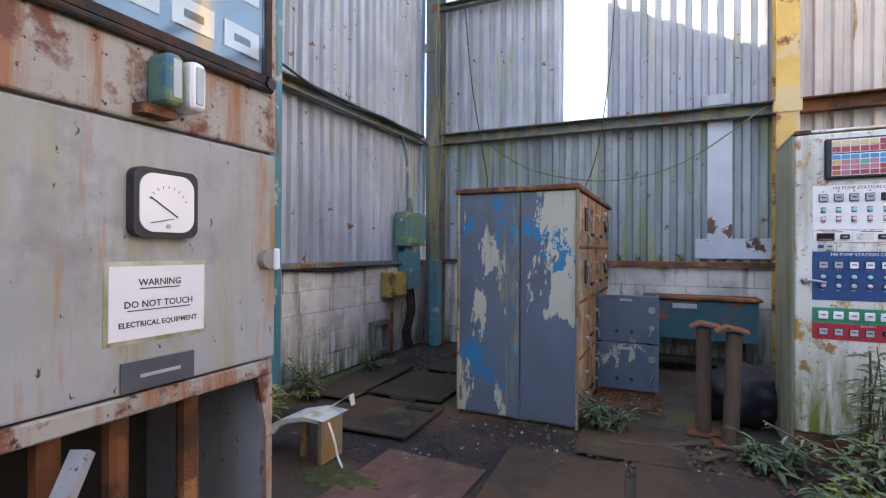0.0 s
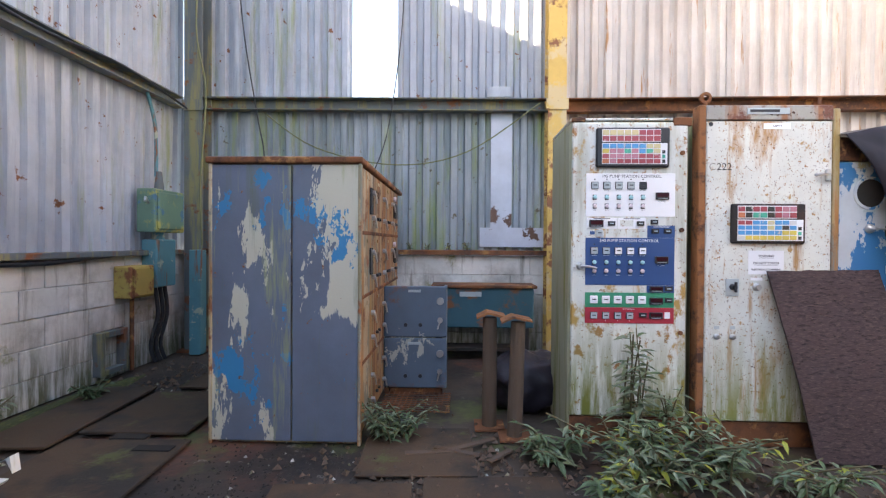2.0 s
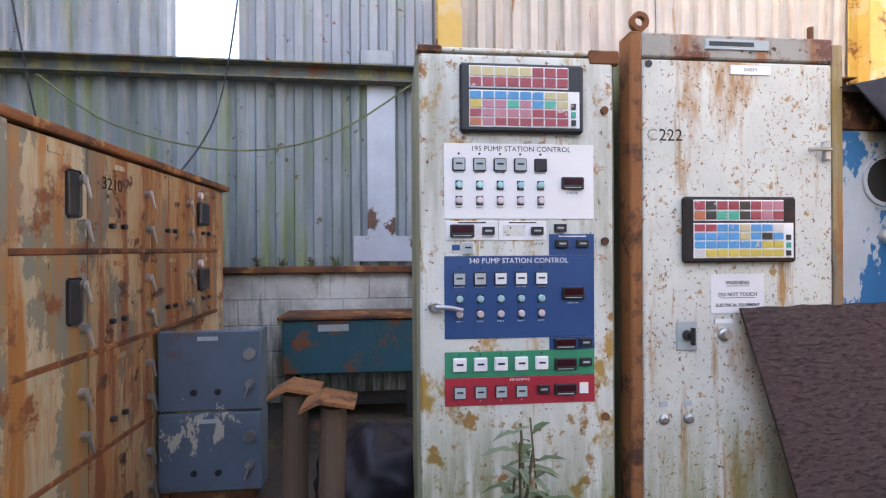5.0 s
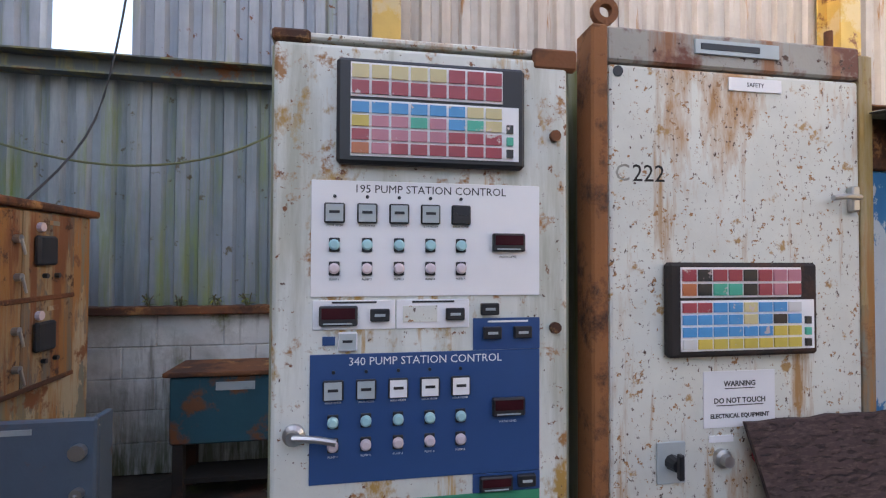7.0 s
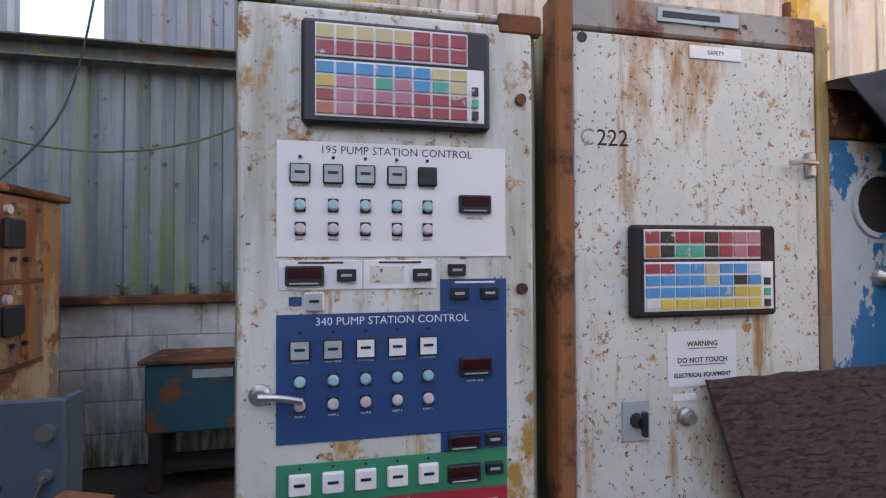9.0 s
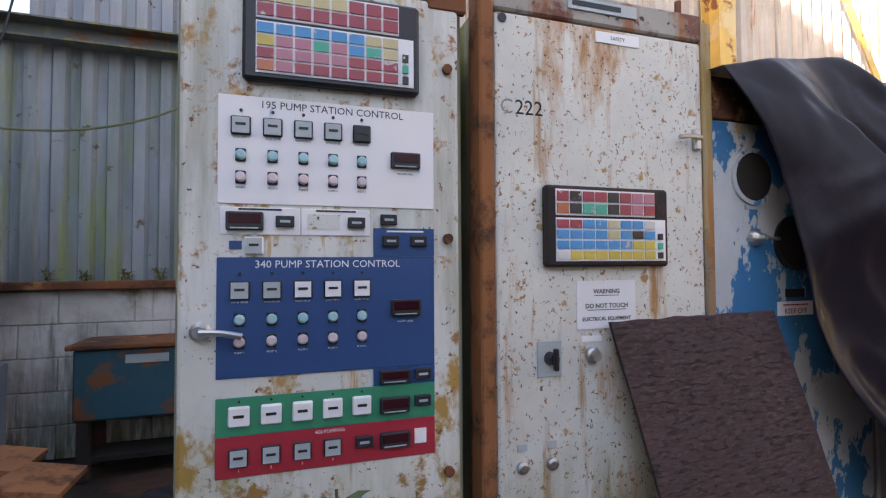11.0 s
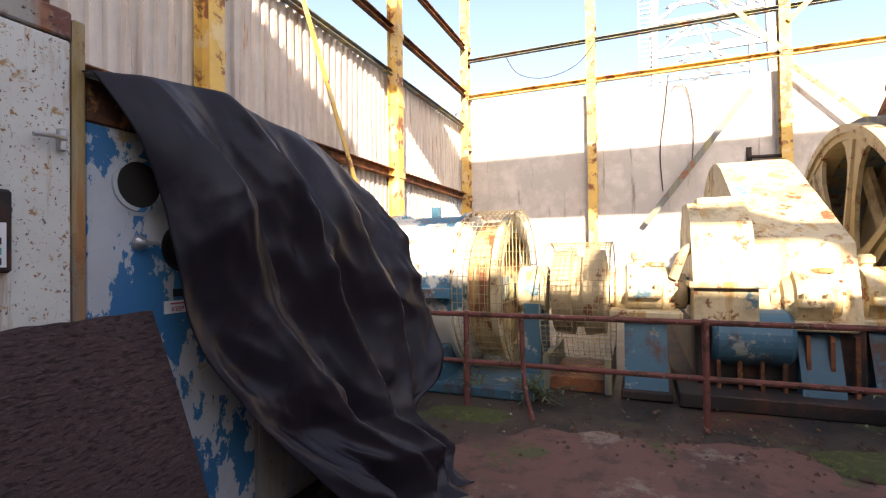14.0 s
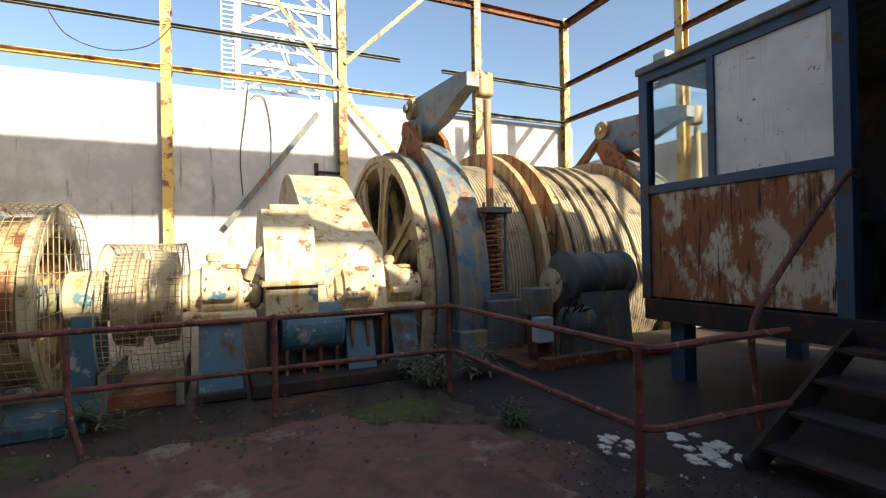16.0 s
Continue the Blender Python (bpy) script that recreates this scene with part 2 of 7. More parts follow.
M_FLOORRED = surface("red_painted_floor", (0.175, 0.083, 0.064), [((0.07, 0.045, 0.035), 1.0, 0.47, 0.68, ONE, 2.0), ((0.09, 0.05, 0.04), 6, 0.52, 0.7, ONE, 3.0), ((0.25, 0.2, 0.16), 1.6, 0.6, 0.7, ONE, 6.0), ((0.08, 0.09, 0.03), 2.2, 0.64, 0.75, ONE, 9.0)], rough=0.8, bump=0.7, grain=22)
# near-black colour that paints in the shade on the floor by the winder
M_FLOORSHADE = surface("shade_darkened_floor", (0.022, 0.016, 0.014), [((0.04, 0.028, 0.022), 3, 0.5, 0.7, ONE, 2.0), ((0.12, 0.1, 0.08), 26, 0.71, 0.74, ONE, 5.0)], rough=0.65, bump=0.8, grain=24)
M_PLATE = surface("rusty_floor_plate", (0.085, 0.05, 0.027), [((0.03, 0.023, 0.018), 2, 0.45, 0.65, ONE, 2.0), ((0.09, 0.1, 0.03), 2.6, 0.62, 0.75, ONE, 4.0)], rough=0.75, bump=0.5, random_tone=0.2)
M_SOIL = surface("outside_ground", (0.12, 0.1, 0.07), [((0.06, 0.08, 0.03), 0.3, 0.45, 0.6, ONE, 2.0)], rough=0.95, bump=0.5)
M_BLACK = surface("black_plastic", (0.02, 0.021, 0.026), rough=0.4, bump=0.05)
# near black: paints in the shade of openings, and the stencilled numbers
M_DARK = surface("shade_and_stencil_black", (0.02, 0.017, 0.015), rough=0.9, bump=0.2)
M_WHITE = surface("white_plate", (0.85, 0.85, 0.87), rough=0.35, bump=0.02, spread=0.03)
M_PAPER = surface("laminated_paper", (0.78, 0.79, 0.82), rough=0.3, bump=0.02, spread=0.03)
M_NAVY = surface("blue_plate", (0.022, 0.075, 0.22), rough=0.4, bump=0.02, spread=0.06)
M_GREEN = surface("green_plate", (0.03, 0.27, 0.15), rough=0.4, bump=0.02, spread=0.06)
M_RED = surface("red_plate", (0.42, 0.03, 0.05), rough=0.4, bump=0.02, spread=0.06)
M_REDGLASS = surface("red_display", (0.045, 0.008, 0.012), rough=0.15, bump=0.0)
M_METER = surface("grey_meter_face", (0.42, 0.48, 0.5), rough=0.3, bump=0.02)
M_LENSB = surface("pale_blue_lens", (0.35, 0.62, 0.66), rough=0.3, bump=0.02)
M_LENSW = surface("pink_white_lens", (0.66, 0.56, 0.6), rough=0.3, bump=0.02)
M_CHROME = surface("dull_chrome", (0.5, 0.5, 0.5), rough=0.35, metal=0.9, bump=0.1)
TILES = {k: surface("window_" + k, c, [((0.6, 0.5, 0.48), 25, 0.68, 0.72, ONE, 4.0)], rough=0.3, bump=0.02) for k, c in dict(red=(0.36, 0.06, 0.08), pink=(0.5, 0.2, 0.26), blue=(0.06, 0.3, 0.6), green=(0.05, 0.42, 0.3), yellow=(0.62, 0.48, 0.1), cream=(0.6, 0.52, 0.28), orange=(0.5, 0.16, 0.07), grey=(0.6, 0.6, 0.6), black=(0.03, 0.03, 0.03)).items()}
# cream patches are widened to paint in the sun's glare on the motor
M_MOTOR = surface("blue_machine_paint", (0.06, 0.2, 0.3), [((0.66, 0.66, 0.6), 0.9, 0.43, 0.47, ONE, 2.0), (RUST, 3, 0.58, 0.68, ONE, 5.0)], rough=0.5, bump=0.25)
M_BLUEBASE = surface("blue_pedestal_paint", (0.04, 0.13, 0.2), [((0.3, 0.33, 0.3), 3, 0.62, 0.68, ONE, 2.0), (RUST_DARK, 2.2, 0.58, 0.72, ONE, 5.0)], rough=0.55, bump=0.25)
M_CREAMM = surface("cream_machine_paint", (0.6, 0.52, 0.34), [((0.36, 0.3, 0.18), 2, 0.46, 0.66, ONE, 2.0), ((0.42, 0.27, 0.1), 2.2, 0.54, 0.68, DOWN, 3.0), (RUST, 6, 0.62, 0.68, ONE, 5.0), ((0.1, 0.2, 0.26), 2.3, 0.66, 0.7, ONE, 8.0)], rough=0.55, bump=0.25)
M_DRUMBLUE = surface("blue_grey_brake_paint", (0.15, 0.185, 0.2), [((0.3, 0.22, 0.11), 1.6, 0.5, 0.62, DOWN, 2.0), ((0.06, 0.14, 0.22), 2.4, 0.6, 0.64, ONE, 4.0), (RUST_DARK, 2.6, 0.6, 0.72, DOWN, 8.0), (RUST, 3, 0.62, 0.7, ONE, 5.0)], rough=0.55, bump=0.25)
M_LEVER = surface("blue_grey_lever_paint", (0.16, 0.2, 0.22), [((0.3, 0.25, 0.17), 2.2, 0.54, 0.66, ONE, 2.0), (RUST, 4, 0.58, 0.66, ONE, 5.0), (RUST_DARK, 26, 0.68, 0.72, ONE, 3.0)], rough=0.55, bump=0.25)
M_WHEEL = surface("ochre_cast_iron", (0.46, 0.38, 0.24), [((0.24, 0.17, 0.1), 2, 0.52, 0.7, ONE, 2.0), (RUST, 5, 0.62, 0.7, ONE, 4.0)], rough=0.7, bump=0.3)
M_FLANGE = surface("rusty_ochre_steel", (0.5, 0.38, 0.19), [(RUST_LIGHT, 1.4, 0.46, 0.62, DOWN, 7.0), (RUST, 1.8, 0.54, 0.64, DOWN, 2.0), (RUST_DARK, 3, 0.66, 0.75, ONE, 5.0)], rough=0.65, bump=0.3)
M_ROPE = surface("greased_wire_rope", (0.4, 0.33, 0.21), [((0.1, 0.075, 0.05), 2, 0.5, 0.68, ONE, 2.0)], rough=0.55, metal=0.1, bump=0.4, grain=90)
M_MESH = surface("guard_mesh_steel", (0.42, 0.36, 0.2), [(RUST, 3, 0.56, 0.7, ONE, 2.0)], rough=0.6, bump=0.1)
M_CABWHITE = surface("stained_white_panel", (0.74, 0.73, 0.68), [((0.4, 0.36, 0.2), 2.2, 0.55, 0.75, DOWN, 2.0), ((0.2, 0.17, 0.14), 9, 0.7, 0.74, ONE, 5.0)], rough=0.5, bump=0.12)
M_CABRUST = surface("heavily_rusted_white_panel", (0.56, 0.5, 0.38), [((0.27, 0.1, 0.035), 1.7, 0.46, 0.53, (1.3, 1.3, 0.7), 2.4), (RUST_DARK, 7, 0.58, 0.68, DOWN, 5.0)], rough=0.7, bump=0.35)
M_CABBLUE = surface("blue_cabin_frame", (0.028, 0.075, 0.14), [(RUST_DARK, 4, 0.6, 0.7, ONE, 2.0)], rough=0.5, bump=0.2)
M_GREENBOX = surface("green_switch_box", (0.12, 0.22, 0.16), [((0.4, 0.38, 0.1), 3, 0.52, 0.62, ONE, 2.0), ((0.05, 0.16, 0.25), 4, 0.6, 0.66, ONE, 5.0)], rough=0.55, bump=0.2)
M_YBOX = surface("ochre_box", (0.4, 0.3, 0.08), [(RUST, 4, 0.52, 0.62, ONE, 2.0)], rough=0.6, bump=0.2)
M_BTROUGH = surface("petrol_blue_box", (0.022, 0.095, 0.13), [(RUST, 3, 0.6, 0.7, ONE, 2.0)], rough=0.5, bump=0.2)
M_LATTICE = surface("galvanised_lattice", (0.45, 0.46, 0.48), rough=0.6, metal=0.2, bump=0.0)
M_LEAF = surface("green_leaf", (0.085, 0.135, 0.055), [((0.13, 0.18, 0.11), 9, 0.5, 0.7, ONE, 2.0)], rough=0.5, bump=0.1, random_tone=0.2)
M_LEAFLIGHT = surface("pale_green_leaf", (0.17, 0.21, 0.13), [((0.2, 0.24, 0.1), 9, 0.5, 0.7, ONE, 2.0)], rough=0.5, bump=0.1)
M_LEAFY = surface("yellowing_leaf", (0.3, 0.32, 0.04), rough=0.5, bump=0.1)
M_STEM = surface("plant_stem", (0.12, 0.1, 0.05), rough=0.7, bump=0.1)
M_WOOD = surface("split_timber", (0.11, 0.072, 0.05), [((0.09, 0.055, 0.03), 6, 0.5, 0.7, (1, 1, 0.1), 2.0)], rough=0.85, bump=0.5)
M_WIRE = surface("yellow_green_cable", (0.16, 0.17, 0.08), rough=0.6, bump=0.0)
M_DARKSTEEL = surface("dirty_dark_steel", (0.024, 0.02, 0.019), [(RUST_DARK, 4, 0.5, 0.65, ONE, 2.0)], rough=0.8, bump=0.3)
M_RUBBLE = surface("black_grit", (0.025, 0.022, 0.02), [((0.2, 0.19, 0.17), 30, 0.7, 0.74, ONE, 2.0)], rough=0.9, bump=0.8, grain=50)
M_MOSSY = surface("moss", (0.06, 0.07, 0.022), [((0.12, 0.13, 0.03), 20, 0.5, 0.7, ONE, 2.0)], rough=1.0, bump=1.0, grain=40)


def glass_material():
    m = bpy.data.materials.new("window_glass")
    m.use_nodes = True
    b = m.node_tree.nodes["Principled BSDF"]
    b.inputs["Transmission Weight"].default_value = 1.0
    b.inputs["Roughness"].default_value = 0.03
    b.inputs["IOR"].default_value = 1.45
    b.inputs["Base Color"].default_value = (0.9, 0.95, 0.95, 1)
    return m


M_GLASS = glass_material()


# ---- mesh helpers ----
def thing(name, at, label, category, group=""):
    e = new(name)
    e.empty_display_size = 0.1
    e.location = at
    return tagged(e, label, category, group)


def part(name, bm, material, parent=None, label="", smooth=False):
    me = bpy.data.meshes.new(name)
    if smooth:
        for f in bm.faces:
            f.smooth = True
    bm.to_mesh(me)
    bm.free()
    me.materials.append(material)
    ob = new(name, me)
    if parent is not None:
        attach(ob, parent)
    if label:
        ob["label"] = label
    return ob


def attach(ob, parent):
    m = Matrix.Translation(parent.location)
    if parent.parent is not None:
        m = Matrix.Identity(4)
        p = parent
        while p is not None:
            m = Matrix.Translation(p.location) @ p.matrix_parent_inverse @ m if p.parent is not None else Matrix.Translation(p.location) @ m
            p = p.parent
    ob.parent = parent
    ob.matrix_parent_inverse = m.inverted()


def setting(ob, label="", category=""):
    return tagged(ob, label, category, kind="structure")


def box(x0, x1, y0, y1, z0, z1, bevel=0.0, bm=None, segs=1):
    own = bm is None or bevel
    b = bmesh.new() if own else bm
    r = bmesh.ops.create_cube(b, size=1)
    for v in r["verts"]:
        v.co = Vector(((x0 + x1) / 2 + v.co.x * (x1 - x0), (y0 + y1) / 2 + v.co.y * (y1 - y0), (z0 + z1) / 2 + v.co.z * (z1 - z0)))
    if bevel:
        bmesh.ops.bevel(b, geom=b.edges[:], offset=bevel, segments=segs, profile=0.5, affect='EDGES')
        if bm is not None:
            return merge(bm, b)
    return b


def merge(bm, other):
    tmp = bpy.data.meshes.new("tmp")
    other.to_mesh(tmp)
    other.free()
    bm.from_mesh(tmp)
    bpy.data.meshes.remove(tmp)
    return bm


def rod(p, q, r, r2=None, sides=10, bm=None, caps=True):
    b = bmesh.new() if bm is None else bm
    p, q = Vector(p), Vector(q)
    d = q - p
    m = Matrix.Translation((p + q) / 2) @ d.to_track_quat('Z', 'Y').to_matrix().to_4x4()
    bmesh.ops.create_cone(b, cap_ends=caps, segments=sides, radius1=r, radius2=r if r2 is None else r2, depth=d.length, matrix=m)
    return b


def bar(p, q, w, h, bm=None, up=(0, 0, 1)):
    """A rectangular bar from p to q, w wide and h high."""
    b = bmesh.new() if bm is None else bm
    p, q = Vector(p), Vector(q)
    d = (q - p).normalized()
    s = d.cross(Vector(up))
    if s.length < 0.01:
        s = d.cross(Vector((1, 0, 0)))
    s.normalize()
    u = s.cross(d)
    vs = [b.verts.new(c + s * a * w / 2 + u * e * h / 2) for c in (p, q) for a, e in ((-1, -1), (1, -1), (1, 1), (-1, 1))]
    for f in ((0, 1, 2, 3), (7, 6, 5, 4), (0, 4, 5, 1), (1, 5, 6, 2), (2, 6, 7, 3), (3, 7, 4, 0)):
        b.faces.new([vs[i] for i in f])
    bmesh.ops.recalc_face_normals(b, faces=b.faces[:])
    return b


def ibeam(p, q, w, h, t=0.014, bm=None, face=(0, 1, 0)):
    """A rolled I section from p to q; face: the way its flanges look."""
    b = bmesh.new() if bm is None else bm
    p, q, n = Vector(p), Vector(q), Vector(face)
    bar(p + n * (h / 2 - t / 2), q + n * (h / 2 - t / 2), w, t, b, up=face)
    bar(p - n * (h / 2 - t / 2), q - n * (h / 2 - t / 2), w, t, b, up=face)
    bar(p, q, t, h - 2 * t, b, up=face)
    return b


def tube(points, r, sides=8, bm=None, steps=6):
    """A round bar along a smooth line through the points."""
    b = bmesh.new() if bm is None else bm
    pts = [Vector(p) for p in points]
    line = []
    for i in range(len(pts) - 1):
        p0, p1, p2, p3 = pts[max(i - 1, 0)], pts[i], pts[i + 1], pts[min(i + 2, len(pts) - 1)]
        for k in range(steps):
            t = k / steps
            line.append(0.5 * ((2 * p1) + (p2 - p0) * t + (2 * p0 - 5 * p1 + 4 * p2 - p3) * t * t + (3 * p1 - p0 - 3 * p2 + p3) * t ** 3))
    line.append(pts[-1])
    rings = []
    for i, c in enumerate(line):
        d = (line[min(i + 1, len(line) - 1)] - line[max(i - 1, 0)]).normalized()
        s = d.cross(Vector((0.13, 0.21, 0.97)))
        if s.length < 0.05:
            s = d.cross(Vector((1, 0, 0)))
        s.normalize()
        u = s.cross(d)
        rings.append([b.verts.new(c + (s * math.cos(a) + u * math.sin(a)) * r) for a in (2 * math.pi * k / sides for k in range(sides))])
    for a, c in zip(rings, rings[1:]):
        for k in range(sides):
            b.faces.new((a[k], a[(k + 1) % sides], c[(k + 1) % sides], c[k]))
    b.faces.new(rings[0][::-1])
    b.faces.new(rings[-1])
    bmesh.ops.recalc_face_normals(b, faces=b.faces[:])
    return b


def prism(outline, y0, y1, bm=None, axis='y'):
    """An outline of (x, z) carried from y0 to y1 (or of (y, z) along x)."""
    b = bmesh.new() if bm is None else bm
    mk = (lambda a, c, d: (a, d, c)) if axis == 'y' else (lambda a, c, d: (d, a, c)) if axis == 'x' else (lambda a, c, d: (a, c, d))
    lo = [b.verts.new(mk(a, c, y0)) for a, c in outline]
    hi = [b.verts.new(mk(a, c, y1)) for a, c in outline]
    n = len(outline)
    fs = [b.faces.new(lo), b.faces.new(hi[::-1])]
    for i in range(n):
        fs.append(b.faces.new((lo[i], hi[i], hi[(i + 1) % n], lo[(i + 1) % n])))
    bmesh.ops.recalc_face_normals(b, faces=b.faces[:])
    return b


def ring(cx, cz, r0, r1, y0, y1, sides=64, bm=None, a0=0.0, a1=2 * math.pi):
    """A ring or an arc of one round an axis along y."""
    b = bmesh.new() if bm is None else bm
    full = a1 - a0 > 6.28
    n = sides if full else sides + 1
    angs = [a0 + (a1 - a0) * i / sides for i in range(n)]
    loops = [[b.verts.new((cx + r * math.cos(a), y, cz + r * math.sin(a))) for a in angs] for r, y in ((r0, y0), (r1, y0), (r1, y1), (r0, y1))]
    for i in range(n if full else n - 1):
        j = (i + 1) % n
        for k in range(4):
            a, c = loops[k], loops[(k + 1) % 4]
            b.faces.new((a[i], a[j], c[j], c[i]))
    if not full:
        b.faces.new([l[0] for l in loops])
        b.faces.new([l[-1] for l in loops][::-1])
    bmesh.ops.recalc_face_normals(b, faces=b.faces[:])
    return b


def lathe(profile, origin, axis='y', sides=24, bm=None):
    """Turns (along, radius) pairs round an axis through origin."""
    b = bmesh.new() if bm is None else bm
    ox, oy, oz = origin
    rings = []
    for d, r in profile:
        row = []
        for k in range(sides):
            a = 2 * math.pi * k / sides
            c, s = r * math.cos(a), r * math.sin(a)
            row.append(b.verts.new({'y': (ox + c, oy + d, oz + s), 'x': (ox + d, oy + c, oz + s), 'z': (ox + c, oy + s, oz + d)}[axis]))
        rings.append(row)
    for a, c in zip(rings, rings[1:]):
        for k in range(sides):
            b.faces.new((a[k], a[(k + 1) % sides], c[(k + 1) % sides], c[k]))
    b.faces.new(rings[0])
    b.faces.new(rings[-1][::-1])
    bmesh.ops.recalc_face_normals(b, faces=b.faces[:])
    return b


def lettering(text, size, at, material, parent, turn=0.0, align='CENTER', name="lettering", thick=0.0006, bold=0.0):
    """Raised lettering on an upright face; turn 0 looks along -y, 90 along +x."""
    cu = bpy.data.curves.new(name, 'FONT')
    cu.body, cu.size, cu.align_x, cu.align_y, cu.extrude, cu.resolution_u, cu.offset = text, size, align, 'CENTER', thick, 2, bold
    tmp = bpy.data.objects.new("tmp_text", cu)
    scene.collection.objects.link(tmp)
    me = bpy.data.meshes.new_from_object(tmp.evaluated_get(bpy.context.evaluated_depsgraph_get()))
    bpy.data.objects.remove(tmp)
    me.transform(pose(*at, 90, 0, turn))
    me.materials.clear()
    me.materials.append(material)
    ob = new(name, me)
    attach(ob, parent)
    return ob


def corrugated(u0, u1, z0, z1, at, along='x', pitch=0.16, depth=0.042, uneven=0.0, rnd=None):
    """One trapezoid-profiled sheet; along x at y = at, or along y at x = at, ribs towards the room."""
    b = bmesh.new()
    prof = ((0.0, 0.0), (0.34, 0.0), (0.46, 1.0), (0.88, 1.0), (1.0, 0.0))
    us = []
    k = math.floor(u0 / pitch)
    while k * pitch < u1:
        for f, h in prof[:-1]:
            us.append(((k + f) * pitch, h * depth))
        k += 1
    us = [(u, h) for u, h in us if u0 <= u <= u1]
    us = [(u0, us[0][1])] + us + [(u1, us[-1][1])]
    rows = []
    wob = [(rnd.uniform(-1, 1) * uneven if rnd else 0) for _ in range(4)]
    for back in (0.0, 0.003):
        for i, z in enumerate((z0, z0 + (z1 - z0) * 0.5, z1)):
            row = []
            for u, h in us:
                d = at - (h - back if along == 'x' else -(h - back))
                d += wob[i] * 0.012
                row.append(b.verts.new((u, d, z) if along == 'x' else (d, u, z)))
            rows.append(row)
    for a, c in ((0, 1), (1, 2), (4, 3), (5, 4)):
        for i in range(len(us) - 1):
            b.faces.new((rows[a][i], rows[a][i + 1], rows[c][i + 1], rows[c][i]))
    bmesh.ops.recalc_face_normals(b, faces=b.faces[:])
    return b


# ---- setting: ground, walls, frame ----
RND = random.Random(4)


def outside_ground():
    b = bmesh.new()
    for x0, x1, y0, y1 in ((-600, -3.4, -600, 600), (13.5, 600, -600, 600), (-3.4, 13.5, -600, -8.3), (-3.4, 13.5, 6.4, 600)):
        b.faces.new([b.verts.new(p) for p in ((x0, y0, -0.05), (x1, y0, -0.05), (x1, y1, -0.05), (x0, y1, -0.05))])
    return setting(part("ground", b, M_SOIL), "rough grassy earth outside the shed", "ground")


def shed_floor():
    """A lumpy slab with the winder pit left open under the rope drums."""
    b = bmesh.new()
    xs = [-3.4 + 0.15 * i for i in range(113)]
    ys = [-8.3 + 0.15 * i for i in range(99)]
    grid = {}
    for i, x in enumerate(xs):
        for j, y in enumerate(ys):
            h = (noise.noise((x * 0.9, y * 0.9, 0)) * 0.012 + noise.noise((x * 4, y * 4, 2)) * 0.006)
            grid[i, j] = b.verts.new((x, y, h - 0.008))
    for i in range(len(xs) - 1):
        for j in range(len(ys) - 1):
            if 6.5 < xs[i] < 11.0 and -5.6 < ys[j] < -0.5:
                continue
            f = b.faces.new((grid[i, j], grid[i + 1, j], grid[i + 1, j + 1], grid[i, j + 1]))
            f.smooth = True
    fl = setting(part("floor", b, M_FLOOR), "dark oil-stained concrete floor with moss and grit", "floor")
    pit = bmesh.new()
    box(6.4, 11.1, -5.8, -0.4, -1.9, -1.8, bm=pit)
    box(6.35, 6.5, -5.8, -0.4, -1.8, -0.03, bm=pit)
    box(11.0, 11.15, -5.8, -0.4, -1.8, -0.03, bm=pit)
    box(6.5, 11.0, -5.8, -5.6, -1.8, -0.03, bm=pit)
    box(6.5, 11.0, -0.55, -0.4, -1.8, -0.03, bm=pit)
    setting(part("floor_pit", pit, M_MORTAR), "concrete pit below the rope drums", "floor")
    # the second sheet darkens the floor where shade lies round the winder
    for name, mat, cx, cy, rx, ry, z, label in (("floor_paint", M_FLOORRED, 3.35, 1.75, 1.75, 1.9, 0.009, "worn red floor paint beside the railing"),
                                                ("floor_oil", M_FLOORSHADE, 4.6, -2.3, 2.3, 2.2, 0.012, "floor darkened by colour for the shade round the winding engine")):
        sheet = bmesh.new()
        n, m = 120, 12
        mid, prev = sheet.verts.new((cx, cy, z)), None
        for k in range(1, m + 1):
            row = []
            for i in range(n):
                a = 2 * math.pi * i / n
                r = 1 + 0.22 * noise.noise((math.cos(a) * 2, math.sin(a) * 2, cx)) + 0.12 * noise.noise((math.cos(a) * 9, math.sin(a) * 9, cx))
                row.append(sheet.verts.new((cx + rx * r * k / m * math.cos(a), cy + ry * r * k / m * math.sin(a), z if k < m else -0.035)))
            for i in range(n):
                e = (i + 1) % n
                sheet.faces.new((mid, row[i], row[e]) if prev is None else (prev[i], row[i], row[e], prev[e]))
            prev = row
        setting(part(name, sheet, mat), label, "floor")
    return fl


def wall_blocks(name, along, at, u0, u1, parent, gap=()):
    """Five courses of whitewashed blocks, each one its own piece."""
    meshes = {}
    thick = 0.2
    for c in range(5):
        z0 = 0.0 + c * 0.22
        u = u0 - (0.22 if c % 2 else 0.0)
        while u < u1 - 0.02:
            a, e = max(u, u0), min(u + 0.44, u1)
            u += 0.44
            w = round(e - a - 0.005, 3)
            if w < 0.05:
                continue
            if w not in meshes:
                bb = box(0, w, 0, thick, 0, 0.2155, bevel=0.005)
                me = bpy.data.meshes.new("block")
                bb.to_mesh(me)
                bb.free()
                me.materials.append(M_BLOCK)
                meshes[w] = me
            o = new("block", meshes[w])
            d = RND.uniform(-0.004, 0.004)
            o.matrix_world = pose(a, at + d, z0) if along == 'x' else pose(at + d, a, z0, 0, 0, 90)
            attach(o, parent)


